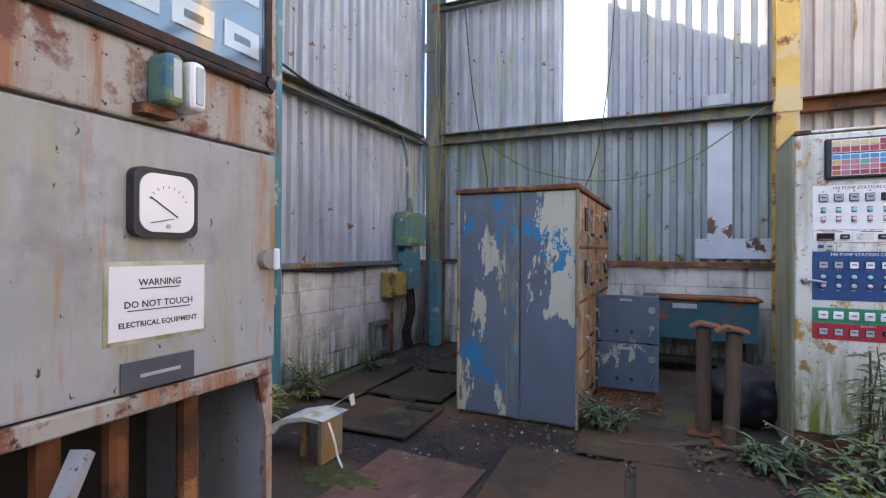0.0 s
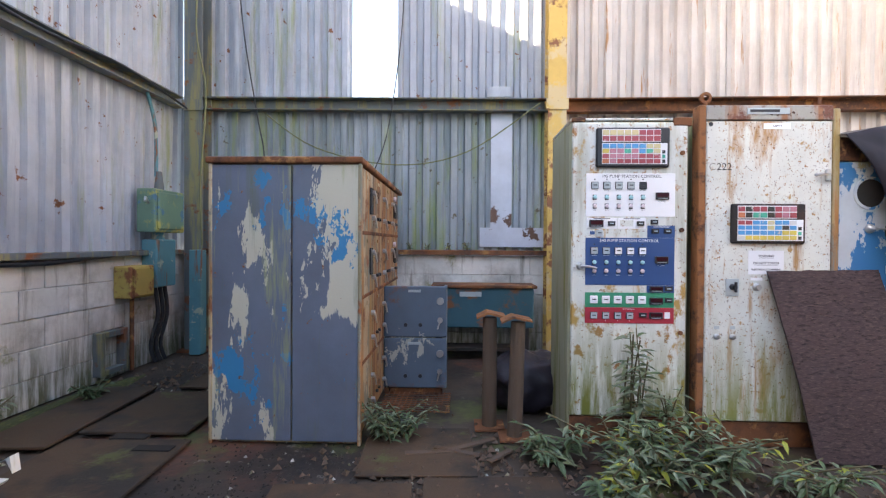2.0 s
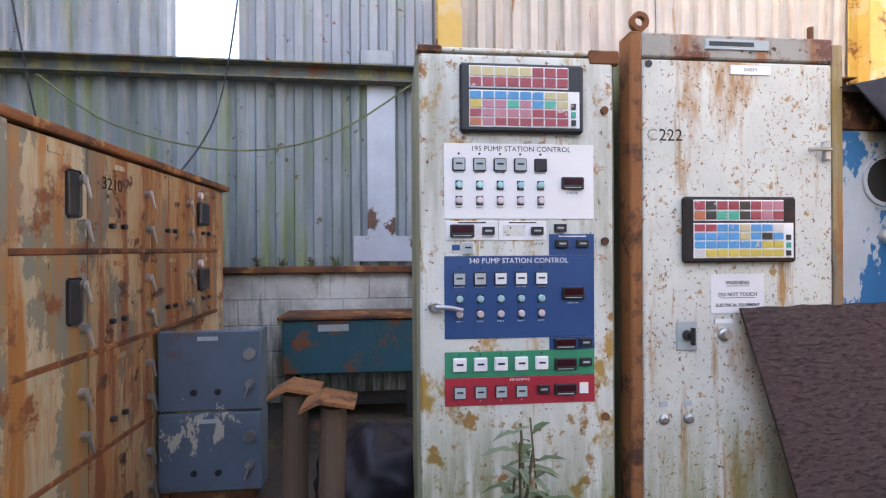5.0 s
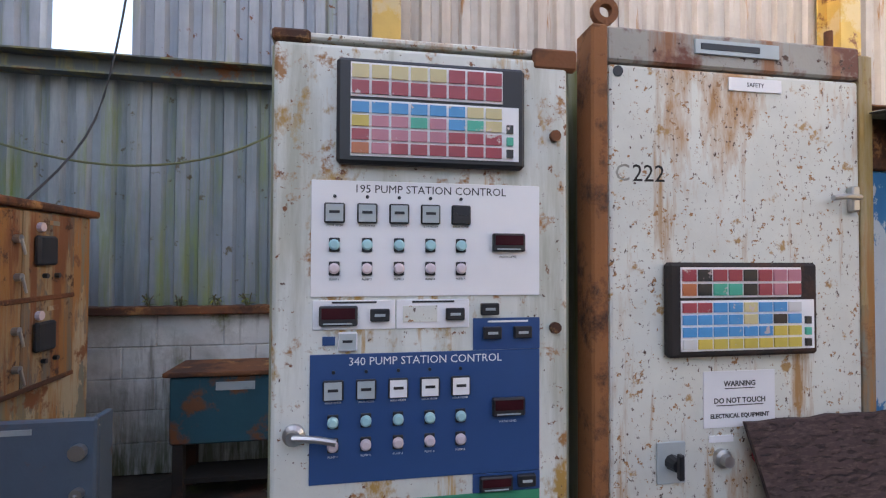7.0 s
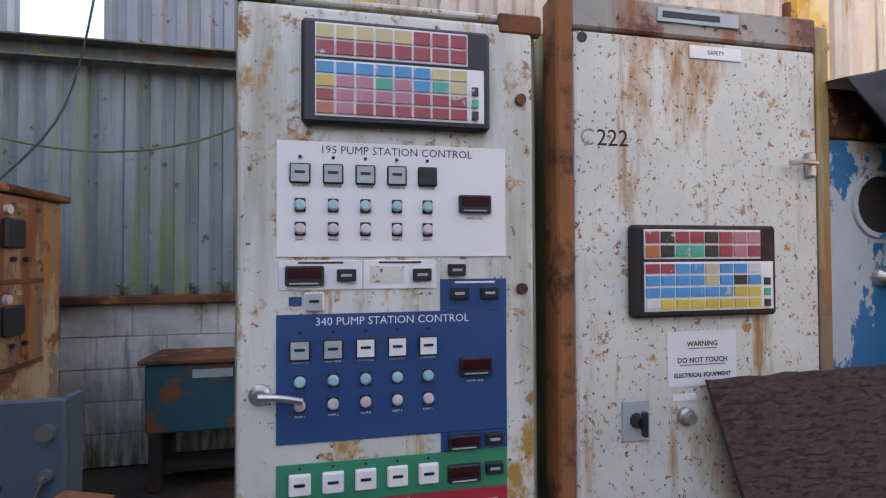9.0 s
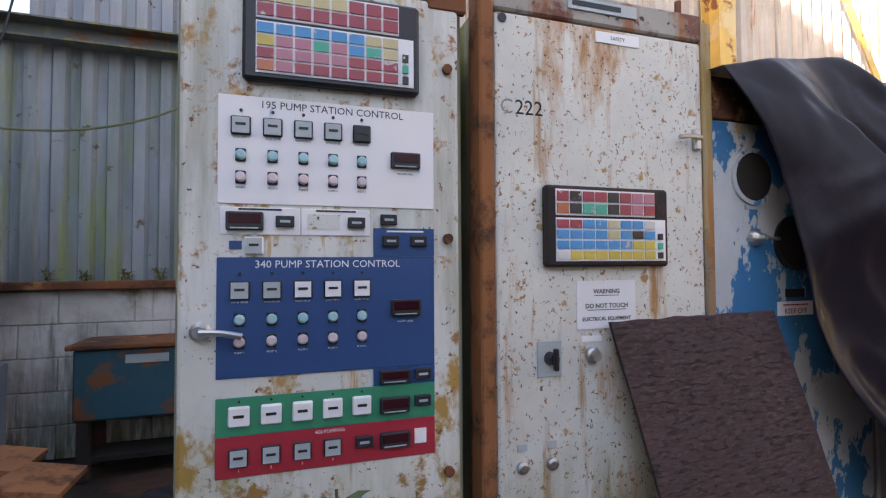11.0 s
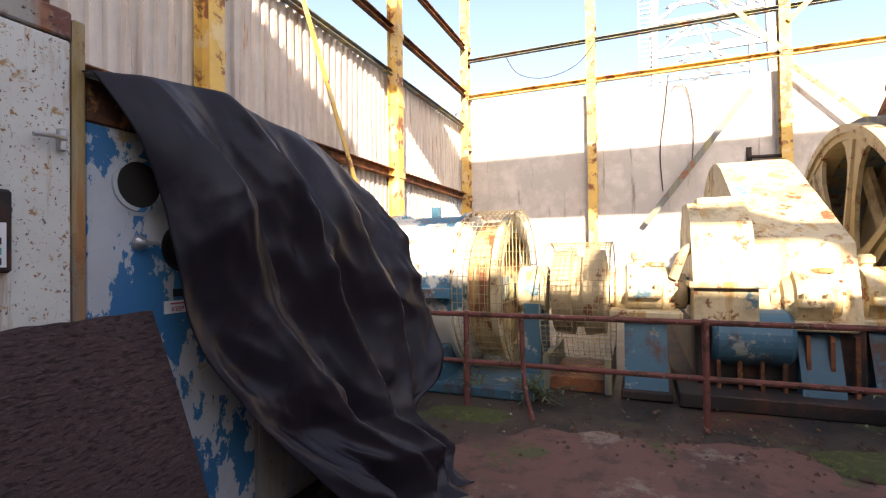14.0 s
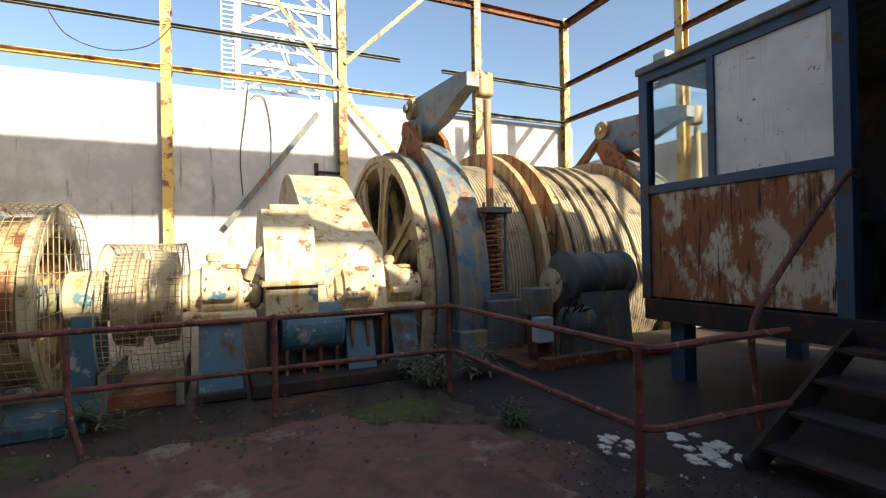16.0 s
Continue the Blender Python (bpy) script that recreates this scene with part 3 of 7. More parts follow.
def clad(parent, along, at, u0, u1, z0, z1, mats, width=1.0, skip=None, uneven=1.0):
    u = u0
    while u < u1 - 0.05:
        e = min(u + width, u1)
        if not (skip and skip[0] < (u + e) / 2 < skip[1]):
            part("cladding_sheet", corrugated(u - 0.02, e + 0.02, z0, z1, at + RND.uniform(-0.004, 0.004), along, uneven=uneven, rnd=RND), RND.choice(mats), parent)
        u = e


outside_ground()
shed_floor()

# north wall: blocks below, two tiers of sheeting above
wall_n = setting(part("wall_north", box(-3.4, 13.5, 6.36, 6.42, 0, 1.12), M_MORTAR), "whitewashed block wall with corrugated steel sheeting above", "wall")
clad(wall_n, 'x', 6.2, -3.1, 1.06, 1.16, 2.82, [M_CLAD_GREEN], 0.83)
clad(wall_n, 'x', 6.22, -3.1, -1.27, 2.76, 4.68, [M_CLAD], 0.92)
clad(wall_n, 'x', 6.22, -0.69, 1.06, 2.76, 4.68, [M_CLAD], 0.88)
clad(wall_n, 'x', 6.22, 1.06, 5.0, 2.76, 4.68, [M_CLAD_WARM], 0.99)
clad(wall_n, 'x', 6.2, 1.06, 5.0, 1.16, 2.82, [M_CLAD_WARM], 0.99)
clad(wall_n, 'x', 6.22, 5.0, 13.2, 2.76, 4.66, [M_CLAD_WARM], 1.03)
clad(wall_n, 'x', 6.2, 5.0, 13.2, 1.16, 2.82, [M_CLAD_WARM, M_CLAD], 1.03)
part("flat_patch", box(0.37, 0.61, 6.14, 6.146, 1.2, 2.78), M_SHEET_SMOOTH, wall_n, "smooth pale replacement sheet")
part("flat_patch", box(0.25, 1.0, 6.125, 6.132, 1.2, 1.42), M_SHEET_SMOOTH, wall_n, "pale strip of flat sheet with flaking patches")
part("junction_cover", box(0.32, 0.6, 6.1, 6.15, 2.9, 3.02, 0.006), M_CLAD, wall_n)

# west wall
wall_w = setting(part("wall_west", box(-3.46, -3.4, -8.3, 6.42, 0, 1.1), M_MORTAR), "whitewashed block wall under grey corrugated steel sheeting", "wall")
clad(wall_w, 'y', -3.24, -8.2, 6.15, 1.12, 2.82, [M_CLAD], 0.9)
clad(wall_w, 'y', -3.26, -8.2, 6.15, 2.78, 5.6, [M_CLAD], 0.9)

# unseen upper sheets, added to keep the sun off the north wall
clad(wall_w, 'y', -3.28, 1.25, 4.35, 5.55, 8.9, [M_CLAD], 0.775)

# east wall: cement render with a parapet, frame above
wall_e = setting(part("wall_east", box(13.34, 13.6, -8.3, 6.42, -0.1, 5.1, 0.02), M_RENDER), "tall cement-rendered wall with patchy grey coating", "wall")
# south side: unseen wall, added and raised to hold back sky light
wall_s = setting(part("wall_south", box(-3.4, 13.34, -8.5, -8.25, -0.1, 3.9, 0.02), M_RENDER), "unseen rendered wall added to close the open side and block sky light", "wall")


def column(name, x, y, top, mat, face=(0, 1, 0), w=0.2, label="", h=0.22):
    c = part(name, ibeam((x, y, -0.02), (x, y, top), w, h, bm=None, face=face), mat)
    part("base_plate", box(x - 0.16, x + 0.16, y - 0.16, y + 0.16, 0.0, 0.03), M_RUSTBEAM, c)
    for k in range(4):
        part("cleat", box(x - 0.12, x + 0.12, y - 0.125, y - 0.113, 2.7 + k * 1.3, 2.82 + k * 1.3), mat, c)
    return setting(c, label or "rolled steel stanchion with flaking paint", "column")


column("column_corner", -2.96, 6.0, 9.0, M_STEEL, label="green-grey steel corner stanchion streaked with rust")
column("column_north", 1.07, 6.0, 9.0, M_YELLOW, label="yellow steel stanchion with rusty flanges")
column("column_north", 5.0, 6.0, 9.0, M_YELLOW, label="yellow steel stanchion with rusty flanges")
column("column_north", 9.15, 6.0, 9.0, M_YELLOW, label="yellow steel stanchion with rusty flanges")
for y in (6.05, 2.89, -0.95, -4.8, -7.9):
    column("column_east", 13.2, y, 8.4, M_YELLOW, face=(1, 0, 0), label="yellow steel stanchion streaked brown against the rendered wall")
column("column_south", 9.0, -7.9, 9.0, M_YELLOW)
column("column_south", 5.0, -7.9, 9.0, M_YELLOW)
column("column_west", -3.1, 3.05, 9.0, M_TEAL, face=(1, 0, 0), w=0.14, h=0.18, label="teal painted steel stanchion")


def girt(p, q, w, h, mat, label="horizontal steel sheeting rail"):
    b = bmesh.new()
    p, q = Vector(p), Vector(q)
    bar(p, q, w, 0.012, b)
    bar(p - Vector((0, 0, h)), q - Vector((0, 0, h)), w, 0.012, b)
    d = (q - p).normalized().cross(Vector((0, 0, 1)))
    bar(p - Vector((0, 0, h / 2)) - d * w * 0.45, q - Vector((0, 0, h / 2)) - d * w * 0.45, 0.012, h - 0.014, b)
    return setting(part("girt", b, mat), label, "beam")


girt((-2.95, 6.08, 2.89), (1.0, 6.08, 2.86), 0.12, 0.13, M_STEEL, "dark green-grey sheeting rail across the wall")
girt((1.17, 6.08, 2.86), (4.9, 6.08, 2.88), 0.12, 0.14, M_RUSTBEAM, "heavily rusted sheeting rail")
girt((5.1, 6.08, 2.88), (13.1, 6.08, 2.88), 0.12, 0.14, M_RUSTBEAM, "heavily rusted sheeting rail")
girt((-3.12, -8.2, 2.84), (-3.12, 5.9, 2.84), 0.12, 0.11, M_STEEL, "dark sheeting rail along the side wall")
girt((-2.95, 6.1, 4.72), (13.1, 6.1, 4.7), 0.1, 0.08, M_STEEL, "dark top rail above the sheeting")
girt((5.1, 6.05, 5.5), (13.1, 6.05, 5.55), 0.1, 0.12, M_RUSTBEAM, "bare rusted eaves rail")
girt((5.1, 6.05, 6.7), (13.1, 6.05, 6.75), 0.1, 0.12, M_RUSTBEAM, "bare rusted eaves rail")
girt((13.14, 6.0, 5.42), (13.14, -2.9, 5.42), 0.1, 0.1, M_YELLOW, "yellow rail above the rendered wall")
girt((13.14, -2.9, 5.2), (13.14, -7.9, 5.2), 0.1, 0.1, M_STEEL, "dark rail above the rendered wall")
girt((13.14, 6.0, 6.36), (13.14, -2.5, 6.36), 0.1, 0.07, M_STEEL, "thin dark upper rail")
girt((13.14, -3.7, 6.25), (13.14, -7.9, 6.25), 0.1, 0.08, M_STEEL, "thin dark upper rail")
girt((13.1, -7.9, 5.3), (-3.0, -7.9, 5.3), 0.1, 0.12, M_RUSTBEAM, "bare rusted rail of the open side")
girt((13.1, -7.9, 6.4), (-3.0, -7.9, 6.4), 0.1, 0.12, M_RUSTBEAM, "bare rusted rail of the open side")
girt((13.1, -7.9, 8.3), (-3.0, -7.9, 8.3), 0.12, 0.2, M_RUSTBEAM, "bare rusted eaves beam")
girt((13.14, 6.0, 8.3), (13.14, -7.9, 8.3), 0.12, 0.2, M_RUSTBEAM, "bare rusted eaves beam")
# added out of view, to lay a shadow stripe over the gear case
girt((-3.12, -8.2, 6.5), (-3.12, 1.2, 6.5), 0.12, 0.26, M_RUSTBEAM, "unseen rail added above the side sheeting to cast a stripe")
# braces
# these three diagonals are unseen too, added for slanting shadow stripes
for ya, yb in ((-4.3, -2.9), (-1.6, -2.9), (-5.6, -4.4)):
    setting(part("brace", bar((-3.12, ya, 5.6), (-3.12, yb, 7.4), 0.24, 0.05, up=(1, 0, 0)), M_RUSTBEAM), "unseen diagonal added above the side sheeting to cast a stripe", "brace")
setting(part("brace", bar((6.35, 5.95, 4.9), (8.1, 5.95, 1.7), 0.09, 0.02, up=(0, 1, 0)), M_YELLOW), "leaning yellow steel brace", "brace")
setting(part("brace", bar((13.1, -0.33, 4.7), (13.1, 1.75, 1.95), 0.13, 0.02, up=(1, 0, 0)), M_STEEL), "dark diagonal flat bar on the rendered wall", "brace")
setting(part("brace", bar((13.1, -0.95, 5.2), (12.9, -3.4, 2.6), 0.1, 0.02, up=(1, 0, 0)), M_YELLOW), "yellow diagonal flat bar", "brace")
setting(part("brace", bar((13.05, 1.4, 8.2), (13.05, -0.9, 5.4), 0.1, 0.02, up=(1, 0, 0)), M_YELLOW), "yellow diagonal flat bar", "brace")
setting(part("brace", bar((13.05, -3.3, 8.2), (13.05, -1.0, 6.0), 0.1, 0.02, up=(1, 0, 0)), M_YELLOW), "yellow diagonal flat bar", "brace")
tagged(part("wall_cable", tube(((13.3, 1.23, 5.3), (13.31, 1.3, 4.6), (13.31, 1.42, 3.6), (13.31, 1.38, 2.68)), 0.012), M_DARKSTEEL), "thin dark cable hanging down the rendered wall", "cable")
tagged(part("wall_cable", tube(((13.3, 1.2, 4.9), (13.3, 1.05, 5.05), (13.3, 0.85, 4.9), (13.31, 0.74, 4.1), (13.31, 0.78, 3.3)), 0.01), M_DARKSTEEL), "looped dark cable end on the rendered wall", "cable")
tagged(part("slung_cable", tube(((13.1, 4.95, 6.3), (13.0, 4.6, 5.75), (13.0, 3.94, 5.55), (13.0, 3.2, 5.75), (13.1, 2.75, 6.3)), 0.01), M_DARKSTEEL), "slack black cable slung between two stanchions", "cable")
bracket = thing("wall_bracket", (13.3, -0.6, 3.3), "dark steel pipe bracket fixed to the rendered wall", "bracket")
part("plate", box(13.3, 13.335, -0.36, -0.26, 3.08, 3.52, 0.005), M_DARKSTEEL, bracket)
part("arm", rod((13.26, -0.3, 3.3), (13.26, -0.95, 3.28), 0.035), M_DARKSTEEL, bracket)
# unseen overhead beam, added to throw the broad shadow band
setting(part("gantry_beam", box(4.55, 4.85, -8.0, 5.9, 6.6, 8.05, 0.01), M_RUSTBEAM), "deep beam added unseen overhead to cast the wall's shadow band", "beam")
setting(part("mortar_bed", box(-3.1, 13.3, 6.145, 6.3, 0.0, 1.1), M_BLOCK), "whitewashed mortar between the blocks", "wall")
setting(part("mortar_bed", box(-3.3, -3.152, -8.2, 6.1, 0.0, 1.1), M_BLOCK), "whitewashed mortar between the blocks", "wall")
# sill boards on the block walls
setting(part("sill", box(-3.1, 13.2, 6.06, 6.22, 1.105, 1.16, 0.006), M_RUSTBEAM), "dark wet sill flashing", "trim")
setting(part("sill", box(-3.3, -3.06, -8.2, 6.0, 1.1, 1.15, 0.006), M_STEEL), "mossy sill flashing", "trim")

# far headframe
def headframe():
    t = thing("headframe", (45, -3.3, 0), "pale grey steel lattice winding tower beyond the wall", "tower")
    part("tower_base", box(42.5, 49.5, -8.3, 1.7, -0.1, 2.0), M_RENDER, t)
    xs, ys = (43, 49), (-7.6, 0.9)
    for x in xs:
        for y in ys:
            part("leg", bar((x, y, 1.9), (x, y * 0.8 - 0.6, 40), 0.5, 0.5), M_LATTICE, t)
    for x in xs:
        for k in range(12):
            z = 9 + k * 2.6
            part("crossbar", bar((x, ys[0] + 0.5, z), (x, ys[1] - 0.3, z), 0.24, 0.3), M_LATTICE, t)
            part("diagonal", bar((x, ys[0] + 0.5, z), (x, -3.3, z + 2.6), 0.18, 0.2), M_LATTICE, t)
            part("diagonal", bar((x, ys[0] + 1.5, z + 1.3), (x, ys[1] - 1.5, z + 1.3), 0.12, 0.14), M_LATTICE, t)
            part("upright", bar((x, -3.3 - (k % 3), z), (x, -3.3 + (k % 2), z + 2.6), 0.14, 0.16), M_LATTICE, t)
            part("diagonal", bar((x, ys[1] - 0.3, z), (x, -3.3, z + 2.6), 0.18, 0.2), M_LATTICE, t)
    for y in (0.7, 1.7):
        part("stair_rail", bar((42.6, y, 1.9), (42.6, y, 40), 0.1, 0.1), M_LATTICE, t)
    lad = bmesh.new()
    for k in range(100):
        bar((42.6, 0.7, 2 + k * 0.38), (42.6, 1.7, 2 + k * 0.38), 0.1, 0.12, lad)
    part("stair_tread", lad, M_LATTICE, t)["kind"] = "stuff"
    part("backstay", bar((44, -7.5, 18), (44, -14, 2), 0.5, 0.5), M_LATTICE, t)
    part("backstay_foot", box(43.4, 44.6, -14.6, -13.4, -0.1, 2.1), M_RENDER, t)


headframe()


# ---- control corner ----
def hex_bolt(x, y, z, r, parent, mat=None, axis='y'):
    q = (x, y - r * 0.7, z) if axis == 'y' else (x + r * 0.7, y, z)
    return part("bolt", rod((x, y, z), q, r, sides=6), mat or M_RUSTBEAM, parent)


def t_handle(x, y, z, parent, face):
    """A small drop handle on a round boss; face '+x' or '-y'."""
    b = bmesh.new()
    if face == '+x':
        rod((x, y, z), (x + 0.025, y, z), 0.018, bm=b)
        rod((x + 0.025, y, z), (x + 0.035, y + 0.012, z - 0.07), 0.008, 0.006, sides=8, bm=b)
    else:
        rod((x, y, z), (x, y - 0.025, z), 0.022, bm=b)
        rod((x, y - 0.025, z), (x - 0.02, y - 0.035, z - 0.07), 0.008, 0.006, sides=8, bm=b)
    return part("handle", b, M_CHROME, parent)


def blue_switchboard():
    t = thing("switchboard_cabinet", (-1.05, 4.4, 0), "blue-grey steel switchboard with flaking paint and rust-stained doors", "cabinet")
    part("body", box(-1.49, -0.62, 3.52, 5.5, 0.0, 1.72, 0.006), M_CREAMRUST, t)
    # end face made of two big panels
    part("end_panel", box(-1.51, -1.02, 3.495, 3.52, 0.02, 1.715, 0.005), M_BLUECAB, t)
    part("end_panel", box(-1.01, -0.6, 3.495, 3.52, 0.02, 1.715, 0.005), M_BLUECAB_WORN, t)
    part("edge_strip", box(-1.525, -1.505, 3.485, 3.53, 0.0, 1.72, 0.004), M_CREAMRUST, t)
    part("edge_strip", box(-0.605, -0.585, 3.485, 3.53, 0.0, 1.72, 0.004), M_CREAMRUST, t)
    part("top_cap", box(-1.54, -0.575, 3.47, 5.52, 1.72, 1.76, 0.012, segs=2), M_RUSTBEAM, t, "rusted sheet steel lid")
    tiers = ((1.31, 1.71), (0.905, 1.295), (0.49, 0.89), (0.06, 0.475))
    bays = ((3.54, 3.93), (3.94, 4.43), (4.44, 4.9), (4.91, 5.3))
    for i, (z0, z1) in enumerate(tiers):
        for j, (y0, y1) in enumerate(bays):
            if i > 1 and j > 1:
                continue
            d = part("door", box(-0.618, -0.592, y0, y1, z0, z1, 0.006), M_CREAMRUST if j == 0 else M_RUSTDOOR, t)
            part("label_plate", box(-0.592, -0.588, y0 + 0.17, y0 + 0.25, z1 - 0.055, z1 - 0.033), M_CREAMRUST, d)
            if j == 0 and i < 2:
                part("window_slot", box(-0.592, -0.582, y1 - 0.13, y1 - 0.05, z0 + 0.12, z0 + 0.3, 0.012), M_BLACK, d)
            if j < 3:
                t_handle(-0.592, y1 - 0.04, z0 + 0.1, d, '+x')
                t_handle(-0.592, y1 - 0.05, z0 + 0.27, d, '+x')
            if j >= 1:
                for k in range(2):
                    part("knob", rod((-0.592, y0 + 0.14 + 0.09 * k, z0 + 0.1), (-0.572, y0 + 0.14 + 0.09 * k, z0 + 0.1), 0.012), M_BLACK, d)
            if j == 3:
                part("meter", box(-0.592, -0.562, y0 + 0.06, y0 + 0.2, z0 + 0.15, z0 + 0.29, 0.01), M_BLACK, d)
                part("lamp", rod((-0.592, y0 + 0.1, z1 - 0.07), (-0.572, y0 + 0.1, z1 - 0.07), 0.022), M_LENSW, d)
    for z in (1.303, 0.898, 0.483):
        part("rusted_seam", box(-0.615, -0.588, 3.53, 5.3 if z > 0.6 else 4.43, z - 0.012, z + 0.012, 0.004), M_RUSTBEAM, t)
    lettering("3210", 0.075, (-0.5895, 4.02, 1.585), M_DARK, t, 90, 'LEFT', "stencilled_number")
    t2 = thing("open_switch_drawer", (-0.34, 4.55, 0), "slate-blue switch compartment doors swung open beside the switchboard", "cabinet door")
    for z0, z1 in ((0.475, 0.89), (0.06, 0.465)):
        d = part("door", box(-0.6, -0.085, 4.49, 4.52, z0, z1, 0.008), M_SMALLBLUE, t2)
        part("label_plate", box(-0.4, -0.3, 4.484, 4.49, z1 - 0.05, z1 - 0.03), M_METER, d)
        t_handle(-0.14, 4.49, z0 + 0.14, d, '-y')
        part("lock_boss", rod((-0.14, 4.49, z1 - 0.12), (-0.14, 4.465, z1 - 0.12), 0.03), M_CHROME, d)
        for k in range(2):
            part("hole_plug", rod((-0.42 + 0.12 * k, 4.49, z0 + 0.1), (-0.42 + 0.12 * k, 4.48, z0 + 0.1), 0.016), M_BLACK, d)
        part("return_edge", box(-0.11, -0.085, 4.52, 4.62, z0, z1, 0.004), M_SMALLBLUE, d)
    part("support_frame", box(-0.598, -0.56, 4.53, 4.62, 0.0, 0.88), M_RUSTBEAM, t2)
    part("foot", box(-0.55, -0.12, 4.53, 4.6, 0.0, 0.06), M_RUSTBEAM, t2)


blue_switchboard()


def annunciator(parent, x0, z0, w, h, y, cols, rows_top, rows_low, frame_mat):
    """A framed board of small lit-legend windows in two banks."""
    a = part("annunciator_panel", box(x0, x0 + w, y - 0.03, y, z0, z0 + h, 0.008), frame_mat, parent, "black framed board of coloured legend windows")
    iw = w * 0.86
    top_h = h * 0.3
    cw = (iw - 0.02 * 0) / 8.6
    part("backing", box(x0 + w * 0.07, x0 + w * 0.07 + cw * 8, y - 0.033, y - 0.03, z0 + h * 0.63, z0 + h * 0.95), M_WHITE, a)
    part("backing", box(x0 + w * 0.07, x0 + w * 0.07 + cw * 8 + cw * 0.9, y - 0.033, y - 0.03, z0 + h * 0.07, z0 + h * 0.6), M_WHITE, a)
    for bank, rows, zb, zt in ((0, rows_top, 0.64, 0.94), (1, rows_low, 0.08, 0.59)):
        rh = h * (zt - zb) / len(rows)
        for r, row in enumerate(rows):
            zt_ = z0 + h * zt - r * rh
            for c, ch in enumerate(row):
                col = {'r': 'red', 'p': 'pink', 'b': 'blue', 'g': 'green', 'y': 'yellow', 'c': 'cream', 'o': 'orange', 'w': 'grey', 'k': 'black'}[ch]
                xx = x0 + w * 0.07 + c * cw
                part("legend_window", box(xx + 0.003, xx + cw - 0.003, y - 0.037, y - 0.0325, zt_ - rh + 0.0032, zt_ - 0.0032), TILES[col], a)
    bx = x0 + w * 0.07 + cw * 8.1
    for k, mcol in enumerate(('black', 'green', 'black')):
        part("push_key", box(bx + 0.005, bx + 0.02, y - 0.04, y - 0.033, z0 + h * (0.1 + 0.12 * (2 - k)), z0 + h * (0.18 + 0.12 * (2 - k))), TILES[mcol], a)
    return a


def push_button(x, y, z, lens, parent):
    b = part("push_button", box(x - 0.012, x + 0.012, y - 0.006, y, z - 0.016, z + 0.016, 0.002), M_BLACK, parent)
    part("lens", lathe([(0.0, 0.0125), (-0.006, 0.0125), (-0.01, 0.008)], (x, y - 0.006, z), sides=14), lens, b)


def hour_meter(x, y, z, s, face, parent, screws=False):
    b = part("hour_meter", box(x - s, x + s, y - 0.009, y, z - s, z + s, 0.003), M_BLACK if not screws else M_WHITE, parent)
    part("face", box(x - s * 0.84, x + s * 0.84, y - 0.012, y - 0.009, z - s * 0.84, z + s * 0.84), face, b)
    part("counter_strip", box(x - s * 0.5, x + s * 0.5, y - 0.0135, y - 0.012, z - s * 0.05, z + s * 0.22), M_BLACK, b)


def display(x0, x1, z0, z1, y, parent, mat=None):
    d = part("digital_display", box(x0, x1, y - 0.014, y, z0, z1, 0.003), M_BLACK, parent)
    part("screen", box(x0 + 0.006, x1 - 0.006, y - 0.0155, y - 0.014, z0 + (z1 - z0) * 0.35, z1 - 0.005), mat or M_REDGLASS, d)
    part("caption_strip", box(x0 + 0.01, x1 - 0.012, y - 0.0155, y - 0.014, z0 + 0.004, z0 + 0.007), M_METER, d)


def counter(x, y, z, parent):
    c = part("counter", box(x - 0.022, x + 0.022, y - 0.013, y, z - 0.014, z + 0.014, 0.002), M_BLACK, parent)
    part("digits", box(x - 0.012, x + 0.012, y - 0.0145, y - 0.013, z - 0.003, z + 0.003), M_METER, c)


def caption(x, z, w, y, parent, mat):
    part("caption_bar", box(x - w / 2, x + w / 2, y - 0.0012, y, z - 0.0022, z + 0.0022), mat, parent)


